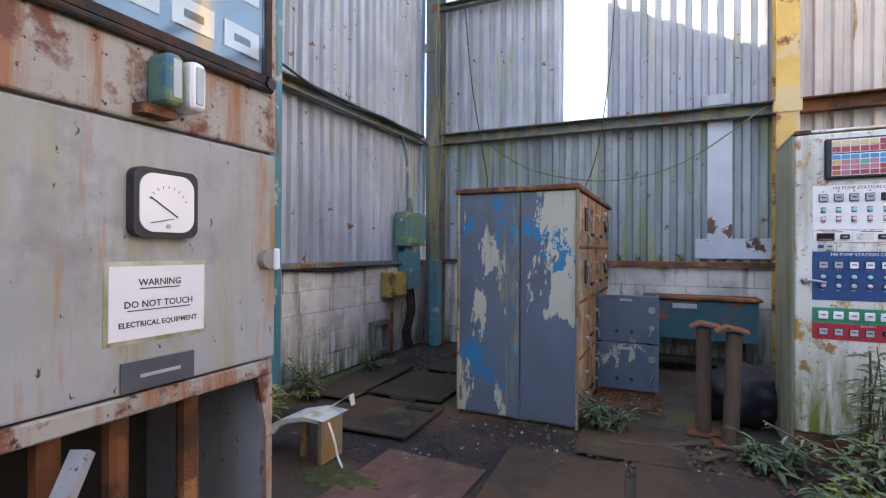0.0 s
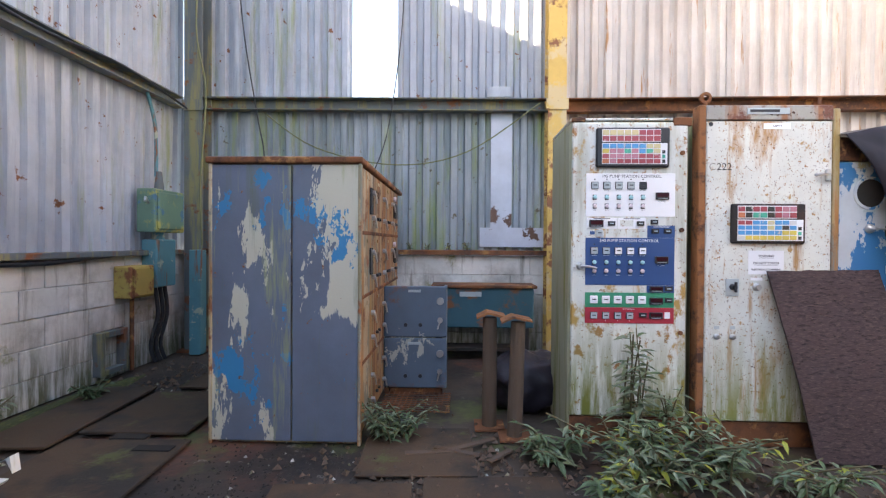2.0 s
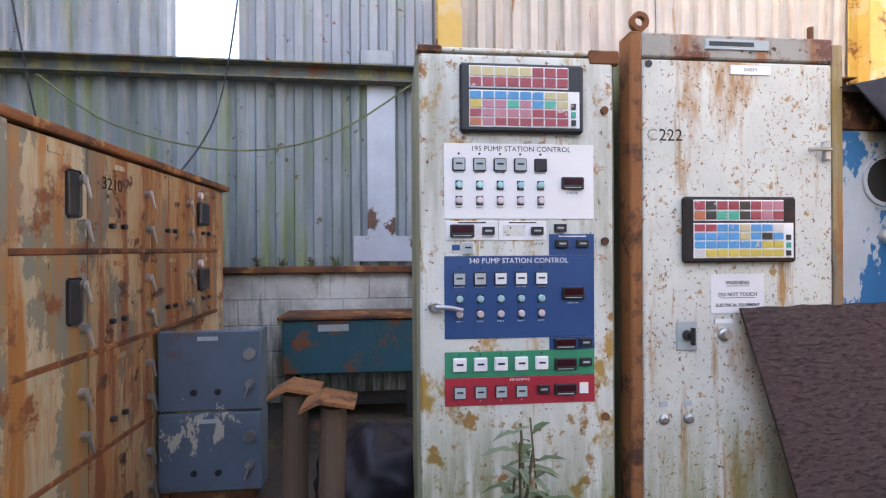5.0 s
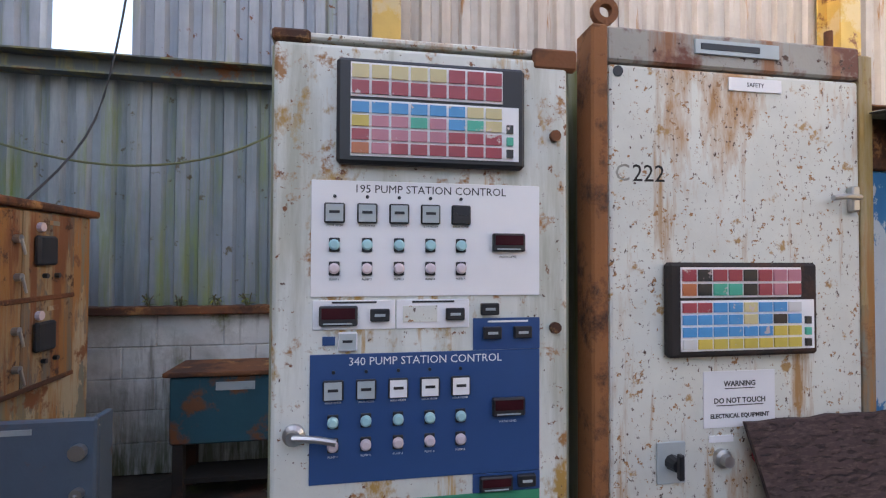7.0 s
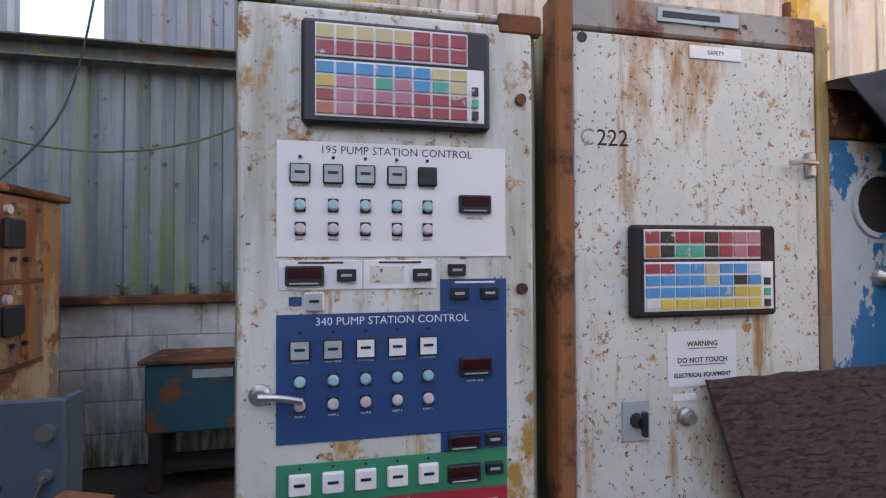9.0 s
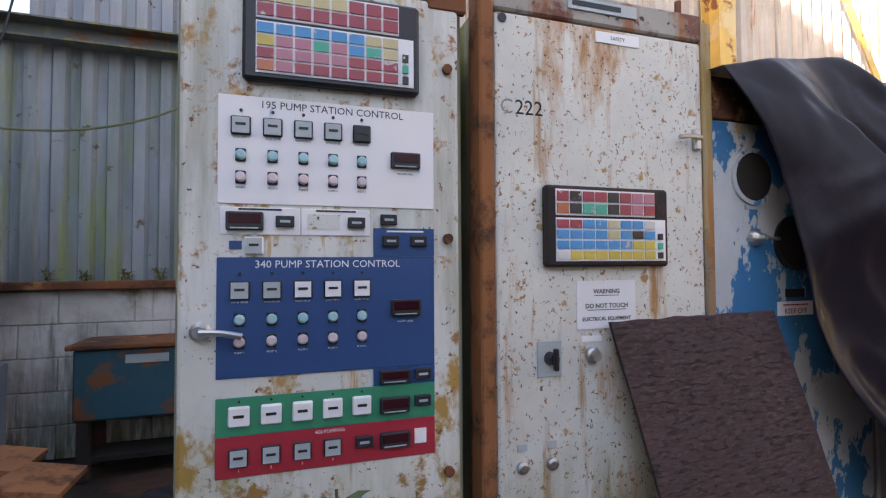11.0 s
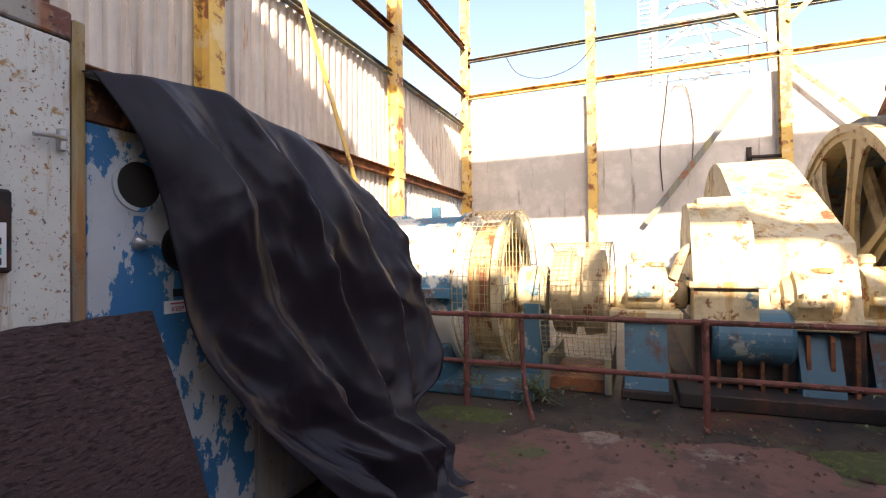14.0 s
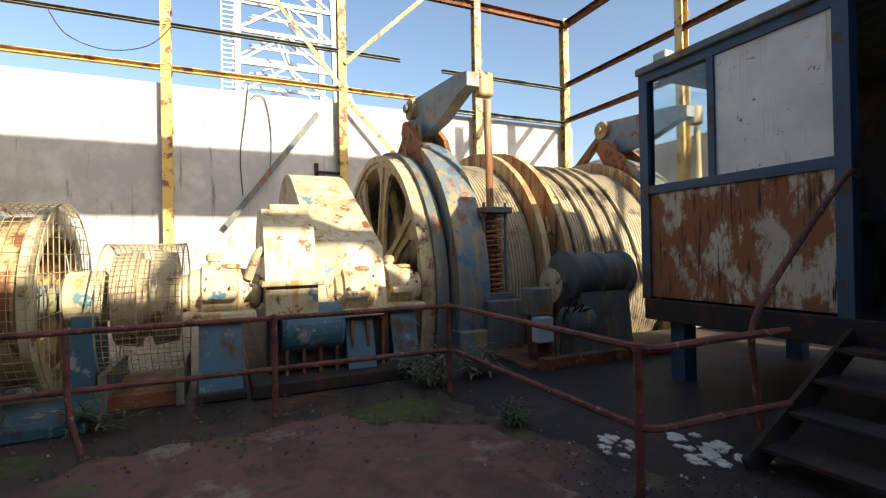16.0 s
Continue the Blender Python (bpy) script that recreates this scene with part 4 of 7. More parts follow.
def pump_cabinet():
    t = thing("pump_control_cabinet", (1.06, 3.85, 0), "off-white pump control cabinet with coloured instrument plates and rust blooms", "cabinet")
    Y = 3.58
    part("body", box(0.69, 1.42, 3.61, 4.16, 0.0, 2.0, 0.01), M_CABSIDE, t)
    part("plinth", box(0.7, 1.41, 3.595, 3.62, 0.0, 0.17), M_RUSTBEAM, t)
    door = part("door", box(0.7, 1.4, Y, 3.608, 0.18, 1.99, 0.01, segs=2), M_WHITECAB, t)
    part("top_lip", box(0.69, 1.42, 3.585, 4.17, 2.0, 2.015, 0.004), M_WHITECAB_SPOT, t)
    part("rusted_corner", box(1.31, 1.425, 3.576, 3.6, 1.965, 2.018, 0.006), M_RUSTBEAM, t)
    part("rusted_corner", box(0.695, 0.78, 3.576, 3.6, 1.99, 2.018, 0.006), M_RUSTBEAM, t)
    for z in (1.33, 0.7, 1.8):
        part("hinge_pin", rod((1.365, Y, z), (1.365, Y - 0.012, z), 0.014), M_RUSTBEAM, door)
    annunciator(door, 0.84, 1.71, 0.44, 0.24, Y, 8, ("cccccrrr", "rrrrrrrr"), ("bbbbbbcc", "yppgpbgc", "rpppprrr", "oprrrrrr"), M_BLACK)
    # white plate
    p = part("instrument_plate", box(0.785, 1.325, Y - 0.004, Y, 1.41, 1.675, 0.001), M_WHITE, door, "white plate lettered 195 pump station control")
    y = Y - 0.004
    lettering("195 PUMP STATION CONTROL", 0.026, (1.06, y, 1.656), M_BLACK, p)
    xs = [0.837 + 0.073 * k for k in range(5)]
    for k, x in enumerate(xs):
        part("pilot_pin", rod((x, y, 1.638), (x, y - 0.004, 1.638), 0.004), M_BLACK, p)
        hour_meter(x, y, 1.6, 0.023, M_BLACK if k == 4 else M_METER, p)
        push_button(x, y, 1.528, M_LENSB, p)
        push_button(x, y, 1.474, M_LENSW, p)
        lettering("HOUR METER", 0.006, (x, y, 1.572), M_BLACK, p)
        lettering("PUMP %d" % (k + 1), 0.007, (x, y, 1.449), M_BLACK, p)
    display(1.205, 1.285, 1.515, 1.558, y, p)
    lettering("WATER LEVEL", 0.007, (1.245, y, 1.502), M_BLACK, p)
    # strip of counters
    for x0, x1 in ((0.79, 0.975), (0.978, 1.15)):
        s = part("counter_strip_plate", box(x0, x1, Y - 0.004, Y, 1.335, 1.402, 0.001), M_WHITE, door)
        caption((x0 + x1) / 2, 1.397, 0.1, y, s, M_BLACK)
        if x0 < 0.9:
            display(x0 + 0.015, x0 + 0.1, 1.345, 1.39, y, s)
        else:
            part("blank_opening", box(x0 + 0.015, x0 + 0.095, y - 0.002, y, 1.35, 1.388), M_WHITECAB_SPOT, s)
        counter(x1 - 0.035, y, 1.368, s)
    counter(1.2, Y, 1.378, door)
    part("small_blue_label", box(0.812, 0.84, Y - 0.003, Y, 1.3, 1.32), M_NAVY, door)
    hour_meter(0.868, Y, 1.308, 0.022, M_METER, door, True)
    # blue plate
    p = part("instrument_plate", box(0.785, 1.325, Y - 0.004, Y, 0.99, 1.28, 0.001), M_NAVY, door, "blue plate lettered 340 pump station control")
    lettering("340 PUMP STATION CONTROL", 0.026, (1.05, y, 1.262), M_WHITE, p)
    for k, x in enumerate(xs):
        part("pilot_pin", rod((x, y, 1.24), (x, y - 0.004, 1.24), 0.004), M_BLACK, p)
        hour_meter(x, y, 1.2, 0.023, M_METER if k < 2 else M_WHITE, p)
        push_button(x, y, 1.13, M_LENSB, p)
        push_button(x, y, 1.077, M_LENSW, p)
        lettering("HOUR METER", 0.006, (x, y, 1.171), M_WHITE, p)
        lettering("PUMP %d" % (k + 1), 0.007, (x, y, 1.05), M_WHITE, p)
    display(1.205, 1.285, 1.125, 1.168, y, p)
    lettering("WATER LEVEL", 0.007, (1.245, y, 1.11), M_WHITE, p)
    tab = part("plate_tab", box(1.16, 1.325, Y - 0.004, Y, 1.281, 1.356), M_NAVY, door)
    caption(1.245, 1.348, 0.1, y, tab, M_WHITE)
    counter(1.205, y, 1.322, tab)
    counter(1.28, y, 1.322, tab)
    tab = part("plate_tab", box(1.16, 1.325, Y - 0.004, Y, 0.945, 0.989), M_NAVY, door)
    display(1.175, 1.255, 0.95, 0.985, y, tab)
    counter(1.29, y, 0.97, tab)
    # green and red plates
    p = part("instrument_plate", box(0.785, 1.325, Y - 0.004, Y, 0.853, 0.944, 0.001), M_GREEN, door, "green instrument plate with five hour meters")
    for x in xs:
        hour_meter(x, y, 0.9, 0.024, M_WHITE, p, True)
        part("pilot_pin", rod((x, y, 0.935), (x, y - 0.004, 0.935), 0.003), M_BLACK, p)
    display(1.175, 1.255, 0.873, 0.915, y, p)
    counter(1.29, y, 0.9, p)
    p = part("instrument_plate", box(0.785, 1.325, Y - 0.004, Y, 0.755, 0.852, 0.001), M_RED, door, "red plate lettered 420 pumping")
    lettering("420 PUMPING", 0.012, (1.05, y, 0.842), M_WHITE, p)
    for k, x in enumerate(xs[:4]):
        hour_meter(x, y, 0.803, 0.022, M_METER, p)
        lettering(str(k + 1), 0.009, (x, y, 0.771), M_WHITE, p)
    counter(1.135, y, 0.808, p)
    display(1.175, 1.255, 0.785, 0.825, y, p)
    part("blank_cover", box(1.268, 1.3, y - 0.004, y, 0.787, 0.825), M_WHITE, p)
    # lever handle
    h = part("lever_handle", lathe([(0, 0.024), (-0.012, 0.024), (-0.02, 0.016), (-0.03, 0.014)], (0.752, Y, 1.105), sides=16), M_CHROME, door, "worn chrome lever handle")
    part("lever", tube(((0.752, Y - 0.03, 1.105), (0.8, Y - 0.036, 1.103), (0.845, Y - 0.034, 1.093)), 0.008), M_CHROME, h)


pump_cabinet()


def warning_sign(x, y, z, w, h, parent, turn=0.0):
    """A white laminated notice on an upright face."""
    n = 0.003
    if turn == 0:
        s = part("warning_notice", box(x - w / 2, x + w / 2, y - n, y, z - h / 2, z + h / 2), M_PAPER, parent, "white laminated warning notice")
        place = lambda dz: (x, y - n, z + dz)
    else:
        s = part("warning_notice", box(x, x + n, y - w / 2, y + w / 2, z - h / 2, z + h / 2), M_PAPER, parent, "white laminated warning notice")
        place = lambda dz: (x + n, y, z + dz)
    for txt, size, dz in (("WARNING", 0.115, 0.27), ("DO NOT TOUCH", 0.115, -0.03), ("ELECTRICAL EQUIPMENT", 0.092, -0.3)):
        lettering(txt, size * w * 0.8, place(dz * h), M_BLACK, s, turn, bold=0.0004)
    for dz, lw in ((0.19, 0.42), (-0.11, 0.66)):
        px = place(dz * h)
        if turn == 0:
            part("underline", box(x - w * lw / 2, x + w * lw / 2, px[1] - 0.001, px[1], px[2] - 0.001, px[2] + 0.001), M_BLACK, s)
        else:
            part("underline", box(px[0], px[0] + 0.001, y - w * lw / 2, y + w * lw / 2, px[2] - 0.0015, px[2] + 0.0015), M_BLACK, s)


def safety_cabinet():
    t = thing("safety_control_cabinet", (1.88, 3.85, 0), "tall pitted off-white control cabinet with rusted frame", "cabinet")
    Y = 3.58
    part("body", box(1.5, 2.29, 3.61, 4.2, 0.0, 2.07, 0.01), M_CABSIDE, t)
    part("frame_post", box(1.46, 1.505, 3.57, 3.66, 0.0, 2.09, 0.006), M_RUSTPOST, t, "orange-rusted corner post")
    part("frame_post", box(2.265, 2.305, 3.575, 3.66, 0.0, 2.07, 0.006), M_CREAMRUST, t)
    part("top_rail", box(1.505, 2.265, 3.578, 3.64, 2.0, 2.09, 0.006), M_RUSTYGREY, t)
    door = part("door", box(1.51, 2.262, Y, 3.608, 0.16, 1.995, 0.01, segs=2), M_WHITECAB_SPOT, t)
    part("plinth", box(1.51, 2.26, 3.6, 3.62, 0.0, 0.15), M_RUSTBEAM, t)
    part("maker_plate", box(1.75, 2.0, 3.572, 3.578, 2.035, 2.072), M_METER, t)
    part("maker_bar", box(1.765, 1.94, 3.5705, 3.572, 2.046, 2.062), M_BLACK, t)
    s = part("label_plate", box(1.85, 2.01, Y - 0.004, Y, 1.945, 1.98), M_WHITE, door)
    lettering("SAFETY", 0.016, (1.93, Y - 0.004, 1.962), M_BLACK, s)
    lettering("C", 0.062, (1.525, Y, 1.715), M_MORTAR, door, 0, 'LEFT', "stencilled_number")
    lettering("222", 0.062, (1.573, Y, 1.715), M_DARK, door, 0, 'LEFT', "stencilled_number")
    # black disc painted in for the shade inside the hole
    part("vent_hole", rod((1.535, Y + 0.002, 1.975), (1.535, Y - 0.003, 1.975), 0.014), M_BLACK, door)
    annunciator(door, 1.655, 1.25, 0.435, 0.24, Y, 8, ("rkrrkrpp", "okggkrpr"), ("rrbbcbbw", "bbbbcbkb", "bbbbbbyy", "wyyyyyyy"), M_DARKSTEEL)
    warning_sign(1.875, Y, 1.135, 0.21, 0.145, door)
    sw = part("rotary_switch", box(1.635, 1.715, Y - 0.006, Y, 0.93, 1.035, 0.002), M_METER, door)
    part("knob", rod((1.675, Y - 0.006, 0.985), (1.675, Y - 0.035, 0.985), 0.02, 0.016), M_BLACK, sw)
    part("pointer", box(1.668, 1.682, Y - 0.05, Y - 0.034, 0.955, 1.018, 0.003), M_BLACK, sw)
    for x, m in ((1.82, M_CHROME), (1.935, M_RED)):
        part("label_strip", box(x - 0.035, x + 0.035, Y - 0.003, Y, 1.025, 1.042), M_WHITE, door)
        part("selector_button", lathe([(0, 0.024), (-0.012, 0.024), (-0.016, 0.016), (-0.032, 0.015)], (x, Y, 0.985), sides=16), m, door)
    for x in (1.585, 1.68):
        part("label_strip", box(x - 0.015, x + 0.015, Y - 0.003, Y, 0.725, 0.745), M_METER, door)
        part("key_lock", lathe([(0, 0.018), (-0.01, 0.018), (-0.014, 0.01)], (x, Y, 0.68), sides=14), M_CHROME, door)
    h = part("lever_handle", box(2.215, 2.24, Y - 0.02, Y, 1.63, 1.7, 0.004), M_CHROME, door, "chrome lever handle")
    part("lever", tube(((2.228, Y - 0.028, 1.668), (2.18, Y - 0.034, 1.668), (2.14, Y - 0.03, 1.664)), 0.008), M_CHROME, h)
    e = part("lifting_eye", rod((1.52, 3.62, 2.085), (1.52, 3.62, 2.12), 0.012), M_RUSTBEAM, t)
    merge_ring = ring(1.52, 2.145, 0.018, 0.036, 3.61, 3.63, sides=20)
    part("eye_ring", merge_ring, M_RUSTBEAM, e)
    part("lifting_stud", rod((2.21, 3.62, 2.085), (2.21, 3.62, 2.15), 0.011), M_RUSTBEAM, t)


safety_cabinet()


def peeling_cabinet():
    t = thing("peeling_blue_cabinet", (2.7, 3.9, 0), "white cabinet with badly flaking bright blue paint and round holes", "cabinet")
    body = part("body", box(2.31, 3.08, 3.62, 4.15, 0.0, 1.9, 0.01), M_PEELBLUE, t)
    part("front_panel", box(2.315, 3.075, 3.598, 3.62, 0.05, 1.75, 0.006), M_PEELBLUE, t)
    part("top_mesh_strip", box(2.315, 3.075, 3.595, 3.62, 1.755, 1.9, 0.004), M_RUSTBEAM, t, "rusted ventilation strip")
    for z in (1.56, 1.33):
        d = part("instrument_hole", ring(2.5 if z > 1.4 else 2.69, z, 0.085, 0.1, 3.588, 3.6, sides=28), M_PEELBLUE if z > 1.4 else M_BLACK, t)
        # flat dark disc on the panel stands for the hole's shade
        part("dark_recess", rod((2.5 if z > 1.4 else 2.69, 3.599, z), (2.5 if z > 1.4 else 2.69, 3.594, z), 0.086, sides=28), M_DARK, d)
    k = part("toggle_boss", lathe([(0, 0.03), (-0.015, 0.026), (-0.03, 0.014), (-0.05, 0.01)], (2.5, 3.598, 1.345), sides=14), M_CHROME, t)
    part("toggle", rod((2.5, 3.55, 1.345), (2.545, 3.54, 1.34), 0.006), M_CHROME, k)
    part("label_plate", box(2.46, 2.53, 3.594, 3.598, 1.445, 1.46), M_METER, t)
    part("label_plate", box(2.64, 2.73, 3.594, 3.598, 1.135, 1.165), M_BLACK, t)
    p = part("keep_off_label", box(2.6, 2.77, 3.594, 3.598, 1.07, 1.12), M_WHITE, t)
    lettering("KEEP OFF", 0.026, (2.685, 3.594, 1.085), M_RED, p)
    caption(2.685, 1.108, 0.12, 3.594, p, M_RED)
    t2 = thing("grey_side_cabinet", (3.5, 3.9, 0), "plain grey cabinet under black plastic sheeting", "cabinet")
    part("body", box(3.1, 3.88, 3.62, 4.15, 0.0, 1.5, 0.01), M_GREYCAB, t2)
    part("front_panel", box(3.11, 3.87, 3.605, 3.62, 0.05, 1.45, 0.005), M_GREYCAB, t2)


peeling_cabinet()


def tarpaulin():
    """Black sheeting thrown over the cabinets, hanging in deep diagonal folds."""
    def curve(pts, t):
        t = min(max(t, 0), 1) * (len(pts) - 1)
        i = min(int(t), len(pts) - 2)
        f = t - i
        p = [Vector(pts[max(0, min(len(pts) - 1, k))]) for k in (i - 1, i, i + 1, i + 2)]
        return 0.5 * (2 * p[1] + (p[2] - p[0]) * f + (2 * p[0] - 5 * p[1] + 4 * p[2] - p[3]) * f * f + (3 * p[1] - p[0] - 3 * p[2] + p[3]) * f ** 3)
    left = ((2.29, 3.54, 1.9), (2.4, 3.52, 1.74), (2.5, 3.5, 1.5), (2.55, 3.47, 1.24), (2.61, 3.44, 0.97), (2.74, 3.38, 0.71), (2.9, 3.28, 0.46), (3.06, 3.1, 0.2), (3.15, 2.98, 0.03))
    right = ((4.05, 3.62, 1.72), (4.14, 3.55, 1.52), (4.18, 3.47, 1.3), (4.22, 3.4, 1.02), (4.26, 3.35, 0.8), (4.18, 3.22, 0.5), (3.95, 3.18, 0.36), (3.96, 3.08, 0.13), (3.74, 2.87, 0.03))
    top = ((2.29, 3.54, 1.9), (2.55, 3.55, 1.95), (2.81, 3.56, 1.99), (3.16, 3.6, 1.96), (3.64, 3.62, 1.91), (4.05, 3.62, 1.72))
    nu, nv = 120, 120
    b = bmesh.new()
    grid = []
    for j in range(nv + 1):
        v = j / nv
        row = []
        for i in range(nu + 1):
            u = i / nu
            base = curve(left, v).lerp(curve(right, v), u)
            base += (curve(top, u) - Vector(top[0]).lerp(Vector(top[-1]), u)) * (1 - v) ** 1.5
            env = min(1, v * 4 + 0.15) * (1 - 0.2 * v) * min(1, 0.2 + u * 7)
            ph = u * 3.4 - 0.9 * v + 0.35 * math.sin(v * 2.4 + 0.6) + 0.55 * noise.noise((u * 1.7, v * 1.3, 7))
            crest = 1 - abs((ph % 1.0) - 0.5) * 2
            ph2 = u * 8.3 - v * 1.2 + 0.9 * noise.noise((u * 2.6, v * 2.2, 3))
            pleat = 1 - abs((ph2 % 1.0) - 0.5) * 2
            fold = 0.15 * (crest ** 1.4 - 0.35) + 0.035 * (pleat - 0.5) * max(0, noise.noise((u * 3, v * 2.5, 9)) + 0.5)
            w1, w2 = noise.noise((u * 4 + v * 2, v * 3.2, 1)), noise.noise((u * 8 - v * 3, v * 6, 5))
            w3 = noise.noise((u * 13 + v * 5, v * 10 - u * 4, 8))
            crumple = 0.11 * (0.4 - abs(w1)) + 0.06 * (0.35 - abs(w2)) * (0.5 + v) + 0.034 * (0.3 - abs(w3))
            slump = 0.12 * max(0, noise.noise((u * 2.3, v * 3.1 - u, 11))) + 0.17 * max(0, 1 - abs(v - 0.8 - 0.08 * u) / 0.1) * max(0, math.sin(u * 3.0))
            d = (fold + crumple) * env + slump * env
            p = base + Vector((0.06 * d * 3, -d - 0.02, 0.25 * d))
            p.z = max(p.z, 0.012 + 0.01 * noise.noise((u * 9, v * 9, 2)) + 0.012)
            row.append(b.verts.new(p))
        grid.append(row)
    back = []
    for k in range(1, 9):
        row = []
        for i in range(nu + 1):
            p = grid[0][i].co + Vector((0, 0.09 * k, 0.01 * k - 0.012 * k * (i / nu) * 1.2 + 0.02 * noise.noise((i * 0.09, k * 0.5, 5))))
            row.append(b.verts.new(p))
        back.append(row)
    rows = back[::-1] + grid
    for a, c in zip(rows, rows[1:]):
        for i in range(nu):
            f = b.faces.new((a[i], a[i + 1], c[i + 1], c[i]))
    # hanging end round the side
    prev = [r[-1] for r in grid]
    for k in range(1, 8):
        cur = [b.verts.new(r[-1].co + Vector((0.03 * math.sin(k * 1.3 + n * 0.05) - 0.012 * k, 0.08 * k, -0.004 * k))) for n, r in enumerate(grid)]
        for n in range(nv):
            b.faces.new((prev[n], prev[n + 1], cur[n + 1], cur[n]))
        prev = cur
    bmesh.ops.recalc_face_normals(b, faces=b.faces[:])
    ob = part("tarpaulin", b, M_TARP, smooth=True)
    so = ob.modifiers.new("thickness", 'SOLIDIFY')
    so.thickness, so.offset = 0.004, 0
    tagged(ob, "crumpled black plastic sheeting draped over the cabinets", "tarpaulin")


tarpaulin()


def rubber_mat():
    b = bmesh.new()
    nx, nz = 26, 42
    vs = {}
    for s in (0, 1):
        for i in range(nx + 1):
            for j in range(nz + 1):
                u, v = i / nx, j / nz
                x = 2.03 + 0.65 * u - 0.17 * v
                z = 0.015 + 1.07 * v + 0.012 * u * v
                y = 3.34 + 0.2 * v - 0.02 * math.sin(v * math.pi) + 0.004 * noise.noise((u * 6, v * 9, 3))
                if j == nz:
                    z += 0.008 * noise.noise((u * 9, 1, 1))
                vs[s, i, j] = b.verts.new((x, y + 0.012 * s, z))
    for s in (0, 1):
        for i in range(nx):
            for j in range(nz):
                q = [vs[s, i, j], vs[s, i + 1, j], vs[s, i + 1, j + 1], vs[s, i, j + 1]]
                b.faces.new(q if s == 0 else q[::-1])
    edge = [(i, 0) for i in range(nx)] + [(nx, j) for j in range(nz)] + [(i, nz) for i in range(nx, 0, -1)] + [(0, j) for j in range(nz, 0, -1)]
    for k in range(len(edge)):
        a, c = edge[k], edge[(k + 1) % len(edge)]
        b.faces.new((vs[0, a[0], a[1]], vs[1, a[0], a[1]], vs[1, c[0], c[1]], vs[0, c[0], c[1]]))
    bmesh.ops.recalc_face_normals(b, faces=b.faces[:])
    tagged(part("rubber_mat", b, M_MAT), "dark brown ribbed rubber mat leaning on the cabinets", "mat")


rubber_mat()


def gauge_cabinet():
    t = thing("gauge_cabinet", (-1.7, 0.8, 0), "grey electrical cabinet with round-cornered gauge, rust streaks and broken base", "cabinet")
    X = -1.365
    part("body", box(-2.1, X - 0.03, 0.3, 1.36, 0.86, 2.6, 0.01), M_GREYCAB, t)
    part("side_panel", box(-2.1, X - 0.03, 1.34, 1.37, 0.0, 0.86), M_GREYCAB, t)
    part("side_panel", box(-2.1, X - 0.03, -0.3, -0.27, 0.0, 2.6), M_GREYCAB, t)
    part("body", box(-2.1, X - 0.03, -0.27, 0.3, 0.86, 2.6, 0.01), M_GREYCAB, t)
    # back coloured near black for the shade inside the base
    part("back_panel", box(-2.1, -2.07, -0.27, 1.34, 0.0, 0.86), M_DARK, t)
    door = part("door", box(X - 0.028, X, 0.36, 1.38, 0.865, 1.635, 0.008, segs=2), M_GREYCAB, t)
    part("door", box(X - 0.028, X, -0.68, 0.35, 0.865, 1.635, 0.008, segs=2), M_GREYCAB, t)
    up = part("upper_door", box(X - 0.028, X, 0.405, 1.38, 1.645, 2.6, 0.008, segs=2), M_RUSTYGREY, t, "rusting upper door with glazed relay window")
    part("upper_door", box(X - 0.028, X, -0.68, 0.395, 1.645, 2.6, 0.008, segs=2), M_RUSTYGREY, t)
    # window with relays behind the glass
    fr = bmesh.new()
    rod((X + 0.015, 0.5, 1.875), (X + 0.015, 1.34, 1.875), 0.014, bm=fr)
    bar((X + 0.008, 0.5, 1.905), (X + 0.008, 1.34, 1.905), 0.03, 0.03, fr)
    bar((X + 0.008, 0.5, 1.905), (X + 0.008, 0.5, 2.54), 0.03, 0.03, fr)
    bar((X + 0.008, 1.32, 1.905), (X + 0.008, 1.32, 2.54), 0.03, 0.03, fr)
    bar((X + 0.008, 0.5, 2.54), (X + 0.008, 1.34, 2.54), 0.03, 0.03, fr)
    w = part("window_frame", fr, M_DARKSTEEL, up)
    part("corner_bolt", rod((X + 0.01, 0.52, 1.89), (X + 0.04, 0.52, 1.89), 0.022, sides=8), M_BLACK, w)
    part("corner_bolt", rod((X + 0.01, 1.32, 1.89), (X + 0.04, 1.32, 1.89), 0.022, sides=8), M_BLACK, w)
    part("backing_sheet", box(X + 0.001, X + 0.004, 0.52, 1.3, 1.92, 2.53), M_SKYBACK, up, "blue-grey mounting board")
    for k in range(4):
        y0 = 0.56 + 0.19 * k
        r = part("relay_card", box(X + 0.004, X + 0.012, y0, y0 + 0.15, 1.97, 2.06), M_WHITE, up)
        part("relay_label", box(X + 0.012, X + 0.014, y0 + 0.04, y0 + 0.11, 2.0, 2.025), M_BLACK, r)
        r = part("relay_card", box(X + 0.004, X + 0.012, y0, y0 + 0.15, 2.16, 2.25), M_WHITE, up)
        part("relay_label", box(X + 0.012, X + 0.014, y0 + 0.04, y0 + 0.11, 2.19, 2.215), M_BLACK, r)
    pane = part("pane", box(X + 0.016, X + 0.019, 0.52, 1.3, 1.92, 2.53), M_GLASS, up)
    pane.visible_shadow = False
    # two small sockets under the window
    for y0, m in ((0.865, M_GREENBOX), (0.94, M_WHITE)):
        s = part("socket_box", box(X, X + 0.1, y0, y0 + 0.06, 1.69, 1.84, 0.022, segs=3), m, up)
        part("slot", box(X + 0.098, X + 0.104, y0 + 0.018, y0 + 0.042, 1.71, 1.82), M_METER, s)
